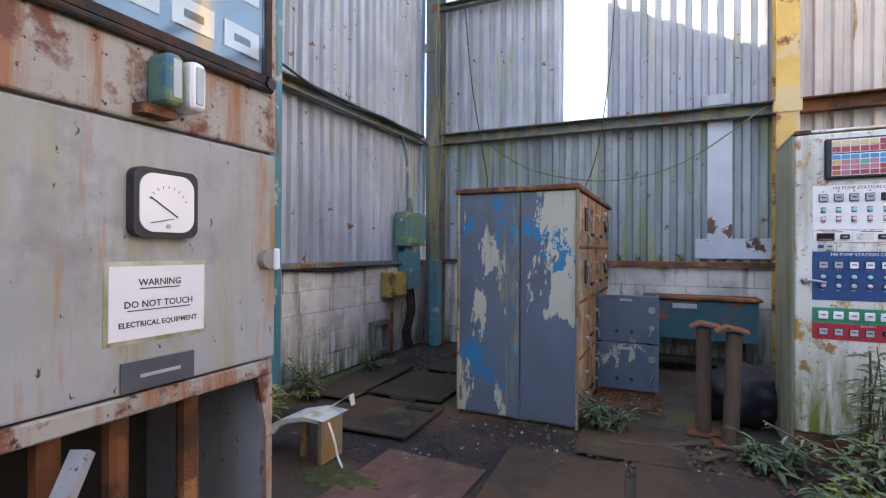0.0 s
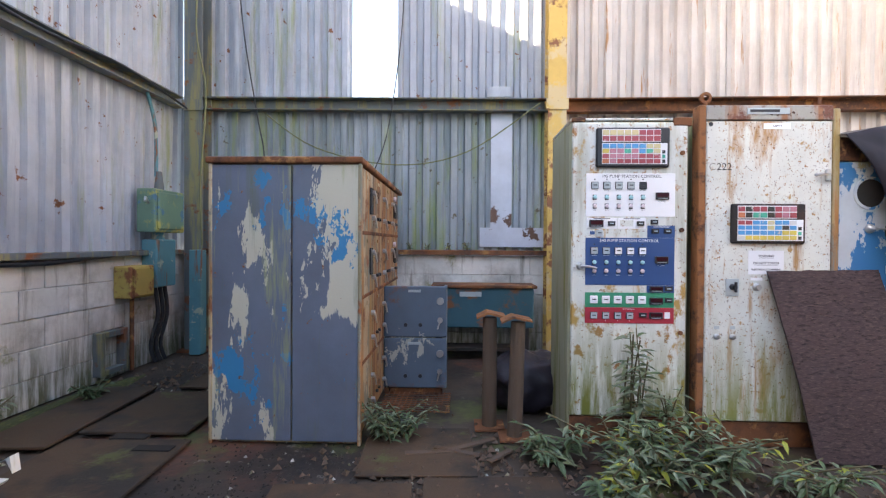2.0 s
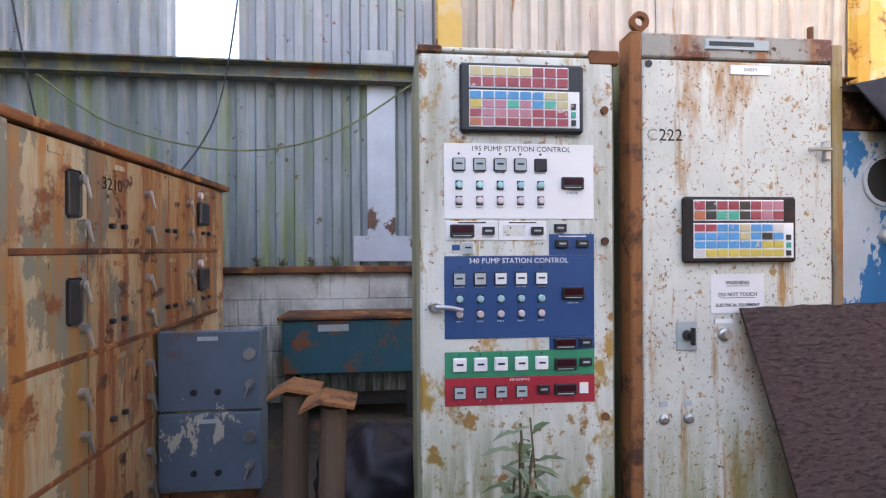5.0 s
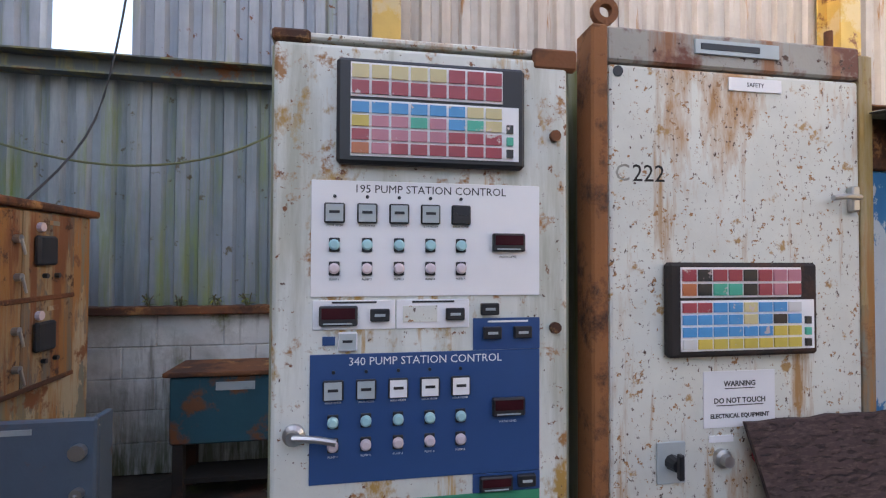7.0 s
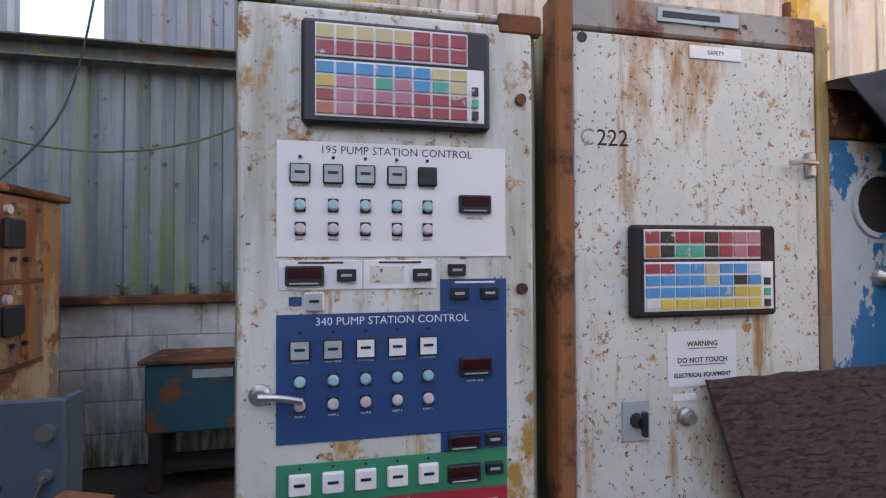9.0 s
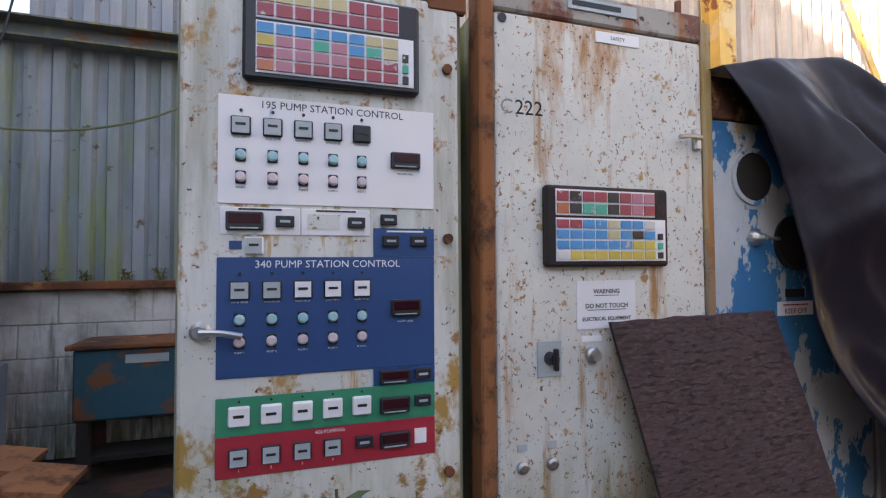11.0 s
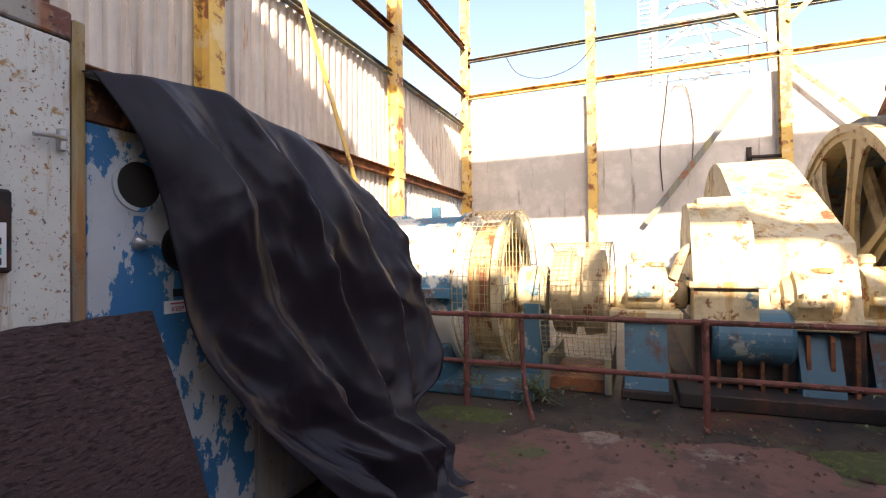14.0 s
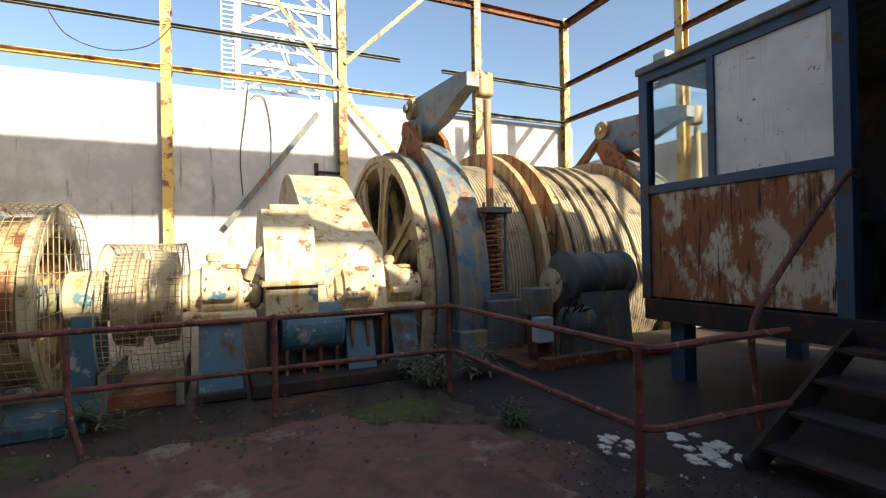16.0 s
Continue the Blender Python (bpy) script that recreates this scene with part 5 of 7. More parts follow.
    part("bracket", box(X, X + 0.05, 0.83, 0.93, 1.66, 1.69), M_RUSTBEAM, up)
    # gauge
    def rounded(cy, cz, h, r, n=6):
        out = []
        for sy, sz, a0 in ((1, 1, 0), (-1, 1, 90), (-1, -1, 180), (1, -1, 270)):
            for k in range(n + 1):
                a = radians(a0 + 90 * k / n)
                out.append((cy + sy * (h - r) + r * math.cos(a), cz + sz * (h - r) + r * math.sin(a)))
        return out
    gy, gz = 0.915, 1.41
    g = part("gauge", prism(rounded(gy, gz, 0.1, 0.028), X, X + 0.035, axis='x'), M_BLACK, door, "square dial gauge with rounded black bezel")
    part("dial_face", prism(rounded(gy, gz, 0.085, 0.042), X + 0.035, X + 0.038, axis='x'), M_WHITE, g)
    part("needle", bar((X + 0.04, gy + 0.03, gz - 0.04), (X + 0.04, gy - 0.055, gz + 0.015), 0.003, 0.003), M_BLACK, g)
    part("needle", bar((X + 0.04, gy + 0.015, gz - 0.045), (X + 0.04, gy - 0.055, gz - 0.06), 0.002, 0.0025), M_METERDARK, g)
    part("zero_screw", rod((X + 0.038, gy, gz - 0.068), (X + 0.042, gy, gz - 0.068), 0.007), M_METER, g)
    for k in range(9):
        a = radians(25 + 16 * k)
        c, sn = math.cos(a), math.sin(a)
        part("dial_mark", bar((X + 0.0385, gy + 0.058 * c, gz - 0.02 + 0.064 * sn), (X + 0.0385, gy + 0.066 * c, gz - 0.02 + 0.072 * sn), 0.001, 0.0018), M_METERDARK, g)
    part("notice_backing", box(X, X + 0.002, 0.755, 1.07, 1.005, 1.24), M_CABALGAE, door)
    warning_sign(X + 0.002, 0.915, 1.122, 0.295, 0.208, door, 90)
    n = part("name_plate", box(X, X + 0.006, 0.8, 1.03, 0.868, 0.955, 0.002), M_METERDARK, door)
    part("name_bar", box(X + 0.006, X + 0.0075, 0.855, 0.98, 0.905, 0.915), M_METER, n)
    k = part("door_lock", rod((X, 1.325, 1.24), (X + 0.03, 1.325, 1.24), 0.035, sides=18), M_CHROME, door)
    part("lock_tab", box(X + 0.03, X + 0.045, 1.335, 1.365, 1.2, 1.28, 0.006), M_WHITE, k)
    # broken base with fuse tubes, its compartment darkened by colour for shade
    part("base_rail", box(X - 0.03, X, -0.3, 1.37, 0.8, 0.858, 0.006), M_RUSTYGREY, t)
    part("base_side", prism([(1.3, 0.8), (1.37, 0.8), (1.37, 0.0), (1.34, 0.0), (1.34, 0.6)], X - 0.03, X - 0.002, axis='x'), M_RUSTYGREY, t)
    part("base_side", box(X - 0.03, X - 0.002, 0.36, 0.42, 0.0, 0.8), M_RUSTYGREY, t)
    # floor of the base, near black for the same shade
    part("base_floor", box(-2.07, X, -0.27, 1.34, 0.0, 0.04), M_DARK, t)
    for y in (0.55, 0.68, 0.86, 1.1):
        part("fuse_tube", rod((X - 0.12, y, 0.12), (X - 0.12, y, 0.78), 0.035), M_RUSTBEAM, t)
    part("loose_bar", bar((X + 0.12, 0.45, 0.35), (X - 0.02, 0.72, 0.74), 0.05, 0.03), M_GREYCAB, t)


M_SKYBACK = surface("blue_grey_board", (0.2, 0.3, 0.42), rough=0.2, bump=0.0)
M_METERDARK = surface("engraved_grey_plate", (0.09, 0.1, 0.115), rough=0.35, bump=0.05)
gauge_cabinet()


# ---- corner clutter ----
def wall_boxes():
    t = thing("isolator_switch", (-3.05, 5.45, 1.5), "green and ochre wall isolator with conduit", "switch box")
    part("body", box(-3.14, -2.96, 5.2, 5.72, 1.33, 1.76, 0.015, segs=2), M_GREENBOX, t)
    part("cover", box(-2.96, -2.94, 5.24, 5.68, 1.36, 1.73, 0.008), M_GREENBOX, t)
    part("lever", tube(((-3.02, 5.2, 1.62), (-2.98, 5.1, 1.66), (-2.96, 5.06, 1.62)), 0.012), M_CHROME, t)
    part("gland", rod((-3.05, 5.42, 1.76), (-3.05, 5.42, 1.95), 0.05, 0.025), M_STEEL, t)
    part("conduit", tube(((-3.08, 5.42, 1.9), (-3.1, 5.44, 2.4), (-3.1, 5.3, 2.75)), 0.018), M_TEAL, t)
    t = thing("cable_box", (-3.05, 5.45, 1.0), "dark blue cable terminal box below the isolator", "junction box")
    part("body", box(-3.14, -2.98, 5.27, 5.6, 0.78, 1.26, 0.012), M_TEAL, t)
    part("stub", rod((-3.06, 5.42, 1.24), (-3.06, 5.42, 1.34), 0.06), M_TEAL, t)
    for y in (5.36, 5.44, 5.52):
        part("cable", tube(((-3.06, y, 0.8), (-3.04, y + 0.02, 0.5), (-3.08, y - 0.03, 0.2), (-3.05, y, 0.02)), 0.02), M_BLACK, t)
    t = thing("fuse_box", (-3.05, 5.05, 0.85), "ochre rusty fuse box on the block wall", "junction box")
    part("body", box(-3.14, -2.97, 4.88, 5.22, 0.71, 1.01, 0.012), M_YBOX, t)
    part("cover", box(-2.97, -2.955, 4.91, 5.19, 0.73, 0.99, 0.005), M_YBOX, t)
    part("conduit", rod((-3.08, 5.05, 0.72), (-3.08, 5.05, 0.02), 0.02), M_RUSTBEAM, t)
    t = thing("steel_frame_bracket", (-3.05, 4.8, 0.25), "small square steel frame on the wall foot", "bracket")
    for y0, y1, z0, z1 in ((4.63, 4.68, 0.06, 0.44), (4.92, 4.97, 0.06, 0.44), (4.68, 4.92, 0.39, 0.44), (4.68, 4.92, 0.06, 0.11)):
        part("bar", box(-3.14, -3.06, y0, y1, z0, z1, 0.004), M_STEEL, t)
    t = thing("blue_trunking", (-2.95, 5.9, 0), "dark blue steel trunking at the corner stanchion", "trunking")
    part("duct", box(-2.93, -2.8, 5.75, 5.88, 0.0, 1.15, 0.008), M_TEAL, t)
    tagged(part("wall_cable", tube(((-3.1, 3.2, 1.1), (-3.09, 4.0, 1.07), (-3.09, 4.6, 1.1), (-3.08, 5.2, 1.14)), 0.02), M_BLACK), "sagging black cable along the sill", "cable")
    tagged(part("wall_cable", tube(((-3.05, 3.1, 2.9), (-3.04, 3.9, 2.78), (-3.04, 4.9, 2.83), (-2.98, 5.8, 2.7)), 0.012), M_BLACK), "thin black cable along the sheeting rail", "cable")
    tagged(part("hanging_cable", tube(((-2.55, 6.05, 4.6), (-2.45, 6.04, 3.6), (-2.3, 6.04, 2.7), (-2.2, 6.0, 2.2), (-2.1, 5.6, 1.8)), 0.008), M_BLACK), "black cable hanging down the sheeting", "cable")
    tagged(part("hanging_rope", tube(((-0.6, 6.05, 4.6), (-0.66, 6.03, 3.5), (-0.8, 5.9, 2.4), (-0.95, 5.45, 1.77)), 0.007), M_BLACK), "black line hanging down to the switchboard", "rope")
    tagged(part("slung_cable", tube(((-2.2, 6.0, 2.7), (-1.6, 5.95, 2.3), (-0.7, 5.9, 2.1), (0.1, 5.92, 2.25), (0.9, 5.98, 2.8)), 0.008), M_WIRE), "thin yellow-green cable slung across the wall", "cable")
    tagged(part("column_cable", tube(((-2.85, 5.86, 4.9), (-2.9, 5.85, 3.6), (-2.8, 5.86, 2.9), (-2.86, 5.86, 1.9), (-2.84, 5.86, 1.2)), 0.01), M_WIRE), "yellow-green cable down the corner stanchion", "cable")


wall_boxes()


def blue_chest():
    t = thing("cable_trough", (0.3, 5.8, 0), "petrol-blue steel box on dark legs with worn label", "box")
    part("box", box(-0.25, 0.8, 5.66, 6.0, 0.35, 0.77, 0.012), M_BTROUGH, t)
    part("lid", box(-0.28, 0.83, 5.63, 6.03, 0.77, 0.8, 0.006), M_RUSTBEAM, t)
    part("label_plate", box(0.02, 0.25, 5.652, 5.66, 0.68, 0.73), M_METER, t)
    part("side_seam", box(0.3, 0.42, 5.655, 5.66, 0.4, 0.74), M_BTROUGH, t)
    for x in (-0.2, 0.72):
        for y in (5.7, 5.94):
            part("leg", box(x - 0.03, x + 0.03, y - 0.03, y + 0.03, 0.0, 0.35), M_DARKSTEEL, t)
    part("shelf", box(-0.2, 0.75, 5.7, 5.95, 0.1, 0.13), M_DARK, t)
    for n, (x, y, lean) in enumerate(((0.22, 3.85, 0.0), (0.37, 3.68, 0.02))):
        p = thing("pipe_stand", (x, y, 0), "rusty steel post with a bent flap on top", "post", "pipe stands")
        part("post", rod((x, y, 0), (x + lean, y, 0.74), 0.05, 0.047, sides=16), M_WOOD, p)
        part("flap", prism([(x - 0.09, 0.75), (x - 0.02, 0.785), (x + 0.1, 0.76), (x + 0.1, 0.748), (x - 0.02, 0.77), (x - 0.09, 0.738)], y - 0.08, y + 0.08), M_RUSTPOST, p)
        part("foot", box(x - 0.1, x + 0.1, y - 0.1, y + 0.1, 0.0, 0.012), M_RUSTBEAM, p)


blue_chest()


def plastic_bag():
    b = bmesh.new()
    bmesh.ops.create_uvsphere(b, u_segments=36, v_segments=20, radius=1)
    for v in b.verts:
        n = noise.noise(v.co * 2.2) * 0.28 + abs(noise.noise(v.co * 5.5)) * 0.16
        v.co = Vector((0.53 + v.co.x * 0.3 * (1 + n), 4.35 + v.co.y * 0.3 * (1 + n), max(0.004, 0.16 + v.co.z * 0.24 * (1 + n))))
    tagged(part("plastic_sack", b, M_TARP, smooth=True), "slumped black plastic sack on the floor", "sack")


plastic_bag()


def floor_plates():
    t = thing("duct_cover_plates", (-2.1, 3.6, 0), "rusty steel duct covers with gaps, loosely laid on the floor", "floor plates")
    for x0, x1, y0, y1, a in ((-2.35, -1.6, 2.75, 3.45, 3), (-2.4, -1.72, 3.55, 4.4, 2), (-2.9, -2.45, 3.3, 4.5, 4), (-2.3, -1.65, 4.5, 5.2, -3)):
        b = box(-(x1 - x0) / 2, (x1 - x0) / 2, -(y1 - y0) / 2, (y1 - y0) / 2, 0, 0.02, bevel=0.004)
        bmesh.ops.transform(b, matrix=pose((x0 + x1) / 2, (y0 + y1) / 2, 0.014, RND.uniform(-0.6, 0.6), 0, a), verts=b.verts)
        part("plate", b, M_PLATE, t)
    for x, y in ((-2.0, 3.48), (-1.75, 3.32)):
        # dark patch on the plate stands for the shade in the slot
        part("finger_slot_shade", box(x - 0.12, x + 0.1, y - 0.035, y + 0.035, 0.03, 0.0415), M_DARK, t)
    d = thing("floor_boards", (-0.2, 2.9, 0), "mossy chequered steel plates sunk in the floor", "floor plates")
    for x0, x1, y0, y1, m in ((-0.9, -0.2, 2.2, 3.0, M_PLATE), (-0.15, 0.55, 2.3, 3.1, M_PLATE), (-1.6, -0.95, 1.9, 2.6, M_FLOORRED), (-0.55, 0.1, 3.1, 3.75, M_PLATE)):
        b = box(-(x1 - x0) / 2, (x1 - x0) / 2, -(y1 - y0) / 2, (y1 - y0) / 2, 0, 0.012, bevel=0.003)
        bmesh.ops.transform(b, matrix=pose((x0 + x1) / 2, (y0 + y1) / 2, 0.006, 0, RND.uniform(-0.4, 0.4), RND.uniform(-4, 4)), verts=b.verts)
        part("plate", b, m, d)
    g = thing("floor_grating", (-0.3, 4.25, 0), "rusty wire mesh grating lying by the switchboard", "grating")
    for k in range(13):
        part("wire", rod((-0.56 + 0.04 * k, 4.0, 0.03), (-0.54 + 0.04 * k, 4.46, 0.035), 0.004, sides=5), M_RUSTBEAM, g)
    for k in range(11):
        part("wire", rod((-0.57, 4.02 + 0.043 * k, 0.035), (-0.05, 4.01 + 0.043 * k, 0.035), 0.004, sides=5), M_RUSTBEAM, g)
    c = thing("broken_channel", (-2.0, 2.4, 0), "broken white-painted steel channel with torn edges", "scrap metal")
    part("web", prism([(-2.33, 0.1), (-2.15, 0.2), (-1.98, 0.24), (-1.86, 0.24), (-1.84, 0.26), (-2.0, 0.265), (-2.18, 0.22), (-2.35, 0.12)], 2.25, 2.5), M_CABWHITE, c)
    part("leg", box(-1.88, -1.85, 2.25, 2.45, 0.0, 0.26), M_CREAMRUST, c)
    part("leg", prism([(-2.06, 0.0), (-2.02, 0.0), (-2.0, 0.24), (-2.04, 0.24)], 2.3, 2.33), M_CREAMRUST, c)
    part("torn_flap", prism([(-1.98, 0.25), (-1.82, 0.36), (-1.79, 0.3), (-1.8, 0.37), (-1.95, 0.28)], 2.46, 2.5), M_CABWHITE, c)
    part("torn_flap", prism([(-2.4, 0.03), (-2.2, 0.14), (-2.15, 0.2), (-2.34, 0.12)], 2.22, 2.25), M_CABWHITE, c)
    part("flex", tube(((-1.84, 2.3, 0.24), (-1.78, 2.28, 0.15), (-1.77, 2.3, 0.05), (-1.7, 2.25, 0.02)), 0.007), M_WHITE, c)
    for k, (x, y, a, l) in enumerate(((0.1, 3.5, 35, 0.34), (0.0, 3.4, -20, 0.28), (0.45, 3.5, 70, 0.25), (-0.15, 3.38, 10, 0.3), (0.25, 3.35, 50, 0.22))):
        b = box(-l / 2, l / 2, -0.02, 0.02, 0, 0.012, bevel=0.003)
        bmesh.ops.transform(b, matrix=pose(x, y, 0.016, 0, 0.6, a), verts=b.verts)
        tagged(part("timber_offcut", b, M_WOOD), "split rusty-brown timber offcut on the floor", "timber", "timber offcuts")


floor_plates()


def scatter(name, mat, label, n, spots, r0, r1):
    """Grit and small stones, past counting."""
    vs, fs = [], []
    for _ in range(n):
        cx, cy, sx, sy = RND.choice(spots)
        x, y, r = RND.gauss(cx, sx), RND.gauss(cy, sy), RND.uniform(r0, r1)
        if x < -3.0 or y > 5.9:
            continue
        k = len(vs)
        pts = [(1, 0, 0), (-0.5, 0.87, 0), (-0.5, -0.87, 0), (0.1, 0.1, 1)]
        a = RND.uniform(0, 6.3)
        for px, py, pz in pts:
            vs.append((x + r * (px * math.cos(a) - py * math.sin(a)) * RND.uniform(0.6, 1.2), y + r * (px * math.sin(a) + py * math.cos(a)) * RND.uniform(0.6, 1.2), 0.002 + pz * r * 0.8))
        fs += [(k, k + 1, k + 3), (k + 1, k + 2, k + 3), (k + 2, k, k + 3)]
    me = bpy.data.meshes.new(name)
    me.from_pydata(vs, [], fs)
    me.materials.append(mat)
    tagged(new(name, me), label, "debris", kind="stuff")


scatter("grit", M_RUBBLE, "black grit and cinders on the floor", 5000, ((-0.9, 3.0, 0.6, 0.35), (-1.2, 2.6, 0.5, 0.4), (1.0, 2.7, 0.9, 0.3), (-2.2, 5.0, 0.5, 0.5), (4.2, 1.2, 1.0, 1.2), (2.9, -0.5, 0.8, 0.5)), 0.003, 0.012)
scatter("gravel", M_BLOCK, "pale broken stones and paint flakes", 300, ((-0.6, 3.0, 0.8, 0.35), (4.3, 1.8, 1.0, 1.2), (-2.0, 4.6, 0.5, 0.6), (3.5, -0.6, 0.7, 0.4)), 0.006, 0.022)
scatter("dead_leaves", M_WOOD, "brown leaf litter and splinters", 1600, ((-2.2, 4.8, 0.5, 0.7), (0.2, 3.2, 0.6, 0.3), (2.2, 2.9, 0.7, 0.2), (4.9, 0.6, 0.3, 1.4)), 0.012, 0.035)


def flake(points, z, mat, label):
    b = bmesh.new()
    prism(points, z, z + 0.012, b, axis='z')
    tagged(part("fallen_plaster", b, mat), label, "debris", "fallen plaster")


for cx, cy, r in [(RND.gauss(3.55, 0.1), RND.gauss(-0.45, 0.09), RND.uniform(0.02, 0.06)) for _ in range(14)] + [(RND.gauss(3.25, 0.13), RND.gauss(-0.92, 0.1), RND.uniform(0.025, 0.085)) for _ in range(22)]:
    pts = []
    for k in range(14):
        a = 2 * math.pi * k / 14
        q = r * RND.uniform(0.3, 1.15)
        pts.append((cx + q * math.cos(a), cy + q * 0.8 * math.sin(a)))
    flake(pts, RND.uniform(0.004, 0.016), M_CABWHITE, "white flaked plaster lying on the dark floor")


def plant(x, y, height, stems, leaf, spread, mats, label, rnd, z=0.0, lean=(0, 0), leaves_per=16):
    """A bushy weed: thin stems with lance-shaped leaves folded along the rib."""
    t = thing("weed", (x, y, z), label, "plant")
    sb = bmesh.new()
    lv = {m: ([], []) for m in mats}
    for _ in range(stems):
        a, l = rnd.uniform(0, 2 * math.pi), height * rnd.uniform(0.55, 1.0)
        sx, sy = spread * rnd.uniform(0.2, 1) * math.cos(a) + lean[0], spread * rnd.uniform(0.2, 1) * math.sin(a) + lean[1]
        base = Vector((x + rnd.gauss(0, spread * 0.22), y + rnd.gauss(0, spread * 0.22), z))
        tip = base + Vector((sx, sy, l))
        mid = base.lerp(tip, 0.5) + Vector((-sx * 0.18, -sy * 0.18, l * 0.1))
        tube((base, mid, tip), 0.0045, sides=4, bm=sb, steps=3)
        for k in range(leaves_per):
            f = 0.15 + 0.85 * k / leaves_per
            p = base.lerp(mid, f * 2) if f < 0.5 else mid.lerp(tip, f * 2 - 1)
            ang = k * 2.4 + rnd.uniform(-0.5, 0.5)
            ln = leaf * rnd.uniform(0.6, 1.2) * (1.15 - 0.5 * f)
            d = Vector((math.cos(ang), math.sin(ang), rnd.uniform(-0.35, 0.45))).normalized()
            s = d.cross(Vector((0, 0, 1))).normalized() * ln * 0.135
            m = rnd.choices(mats, weights=(6, 3, 1)[:len(mats)])[0]
            v, fc = lv[m]
            n0 = len(v)
            droop = Vector((0, 0, -ln * 0.2))
            up = Vector((0, 0, ln * 0.05))
            for q in (p, p + d * ln * 0.35 + s + up, p + d * ln * 0.7 + s * 0.75 + droop * 0.4 + up, p + d * ln + droop, p + d * ln * 0.7 - s * 0.75 + droop * 0.4 + up, p + d * ln * 0.35 - s + up, p + d * ln * 0.5 + droop * 0.15):
                v.append((q.x, q.y, max(q.z, z + 0.01)))
            fc += [(n0, n0 + 1, n0 + 6), (n0 + 1, n0 + 2, n0 + 6), (n0 + 2, n0 + 3, n0 + 6), (n0 + 3, n0 + 4, n0 + 6), (n0 + 4, n0 + 5, n0 + 6), (n0 + 5, n0, n0 + 6)]
    part("stem", sb, M_STEM, t)["kind"] = "stuff"
    for m in mats:
        me = bpy.data.meshes.new("foliage")
        me.from_pydata(lv[m][0], [], lv[m][1])
        me.materials.append(m)
        fo = new("foliage", me)
        fo["kind"] = "stuff"
        attach(fo, t)


PL = random.Random(11)
GREENS = [M_LEAF, M_LEAFLIGHT, M_LEAFY]
plant(1.0, 3.1, 0.42, 18, 0.13, 0.44, GREENS, "grey-green bushy weed sprawling before the cabinet", PL)
plant(1.4, 3.2, 0.34, 15, 0.12, 0.42, GREENS, "grey-green bushy weed sprawling before the cabinet", PL)
plant(0.75, 2.85, 0.28, 9, 0.12, 0.3, GREENS, "low leafy weed with yellowing leaves", PL)
plant(1.7, 3.05, 0.22, 10, 0.1, 0.35, GREENS, "low leafy weed before the cabinets", PL)
plant(1.02, 3.4, 0.78, 7, 0.15, 0.13, [M_LEAFLIGHT, M_LEAF], "tall slender weed growing against the cabinet door", PL, leaves_per=18)
plant(1.24, 3.44, 0.45, 4, 0.11, 0.12, [M_LEAF, M_LEAFLIGHT], "slender weed growing against the cabinet door", PL)
plant(-0.42, 3.62, 0.26, 18, 0.09, 0.22, [M_LEAF, M_LEAFLIGHT], "small dark green weed at the switchboard foot", PL)
plant(-2.8, 2.75, 0.3, 14, 0.1, 0.22, [M_LEAFLIGHT, M_LEAFY], "light green weed at the wall foot", PL)
plant(-2.85, 3.25, 0.34, 16, 0.11, 0.22, [M_LEAFLIGHT, M_LEAF, M_LEAFY], "light green fern-like weed at the wall foot", PL)
plant(-2.8, 4.2, 0.2, 10, 0.08, 0.2, [M_LEAF], "small weed at the wall foot", PL)
plant(0.55, 3.35, 0.2, 10, 0.12, 0.25, [M_LEAF, M_LEAFLIGHT], "low leafy weed beside the posts", PL)
plant(5.5, 2.75, 0.26, 18, 0.08, 0.35, [M_LEAF, M_LEAFLIGHT], "low green weed behind the railing", PL)
plant(5.55, 3.35, 0.3, 6, 0.1, 0.15, [M_LEAFLIGHT], "single green weed behind the railing", PL)
plant(5.45, 0.0, 0.42, 18, 0.12, 0.35, [M_LEAF, M_LEAFLIGHT], "grey-green weed by the rope drum", PL)
plant(5.5, -0.55, 0.38, 14, 0.12, 0.35, [M_LEAFLIGHT, M_LEAF], "pale weed by the rope drum", PL)
for sx in (-0.55, -0.35, -0.1, 0.1):
    plant(sx, 6.1, 0.09, 5, 0.05, 0.06, [M_LEAF, M_LEAFY], "tiny weed sprouting on the wall sill", PL, z=1.16, leaves_per=6)
plant(4.2, -0.12, 0.22, 12, 0.07, 0.2, [M_LEAF], "small weed under the railing", PL)


def moss_patch(x, y, rx, ry, label):
    b = bmesh.new()
    n, m = 22, 6
    c = b.verts.new((x, y, 0.028))
    prev = None
    for j in range(1, m + 1):
        row = []
        for k in range(n):
            a = 2 * math.pi * k / n
            q = j / m * (1 + 0.35 * noise.noise((math.cos(a) * 1.5 + x, math.sin(a) * 1.5 + y, 3)))
            h = 0.03 * (1 - (j / m) ** 2) + 0.012 * noise.noise((q * math.cos(a) * 9, q * math.sin(a) * 9, x))
            row.append(b.verts.new((x + rx * q * math.cos(a), y + ry * q * math.sin(a), h if j < m else -0.01)))
        for k in range(n):
            if prev is None:
                b.faces.new((c, row[k], row[(k + 1) % n]))
            else:
                b.faces.new((prev[k], row[k], row[(k + 1) % n], prev[(k + 1) % n]))
        prev = row
    tagged(part("moss_patch", b, M_MOSSY, smooth=True), label, "moss", kind="stuff")


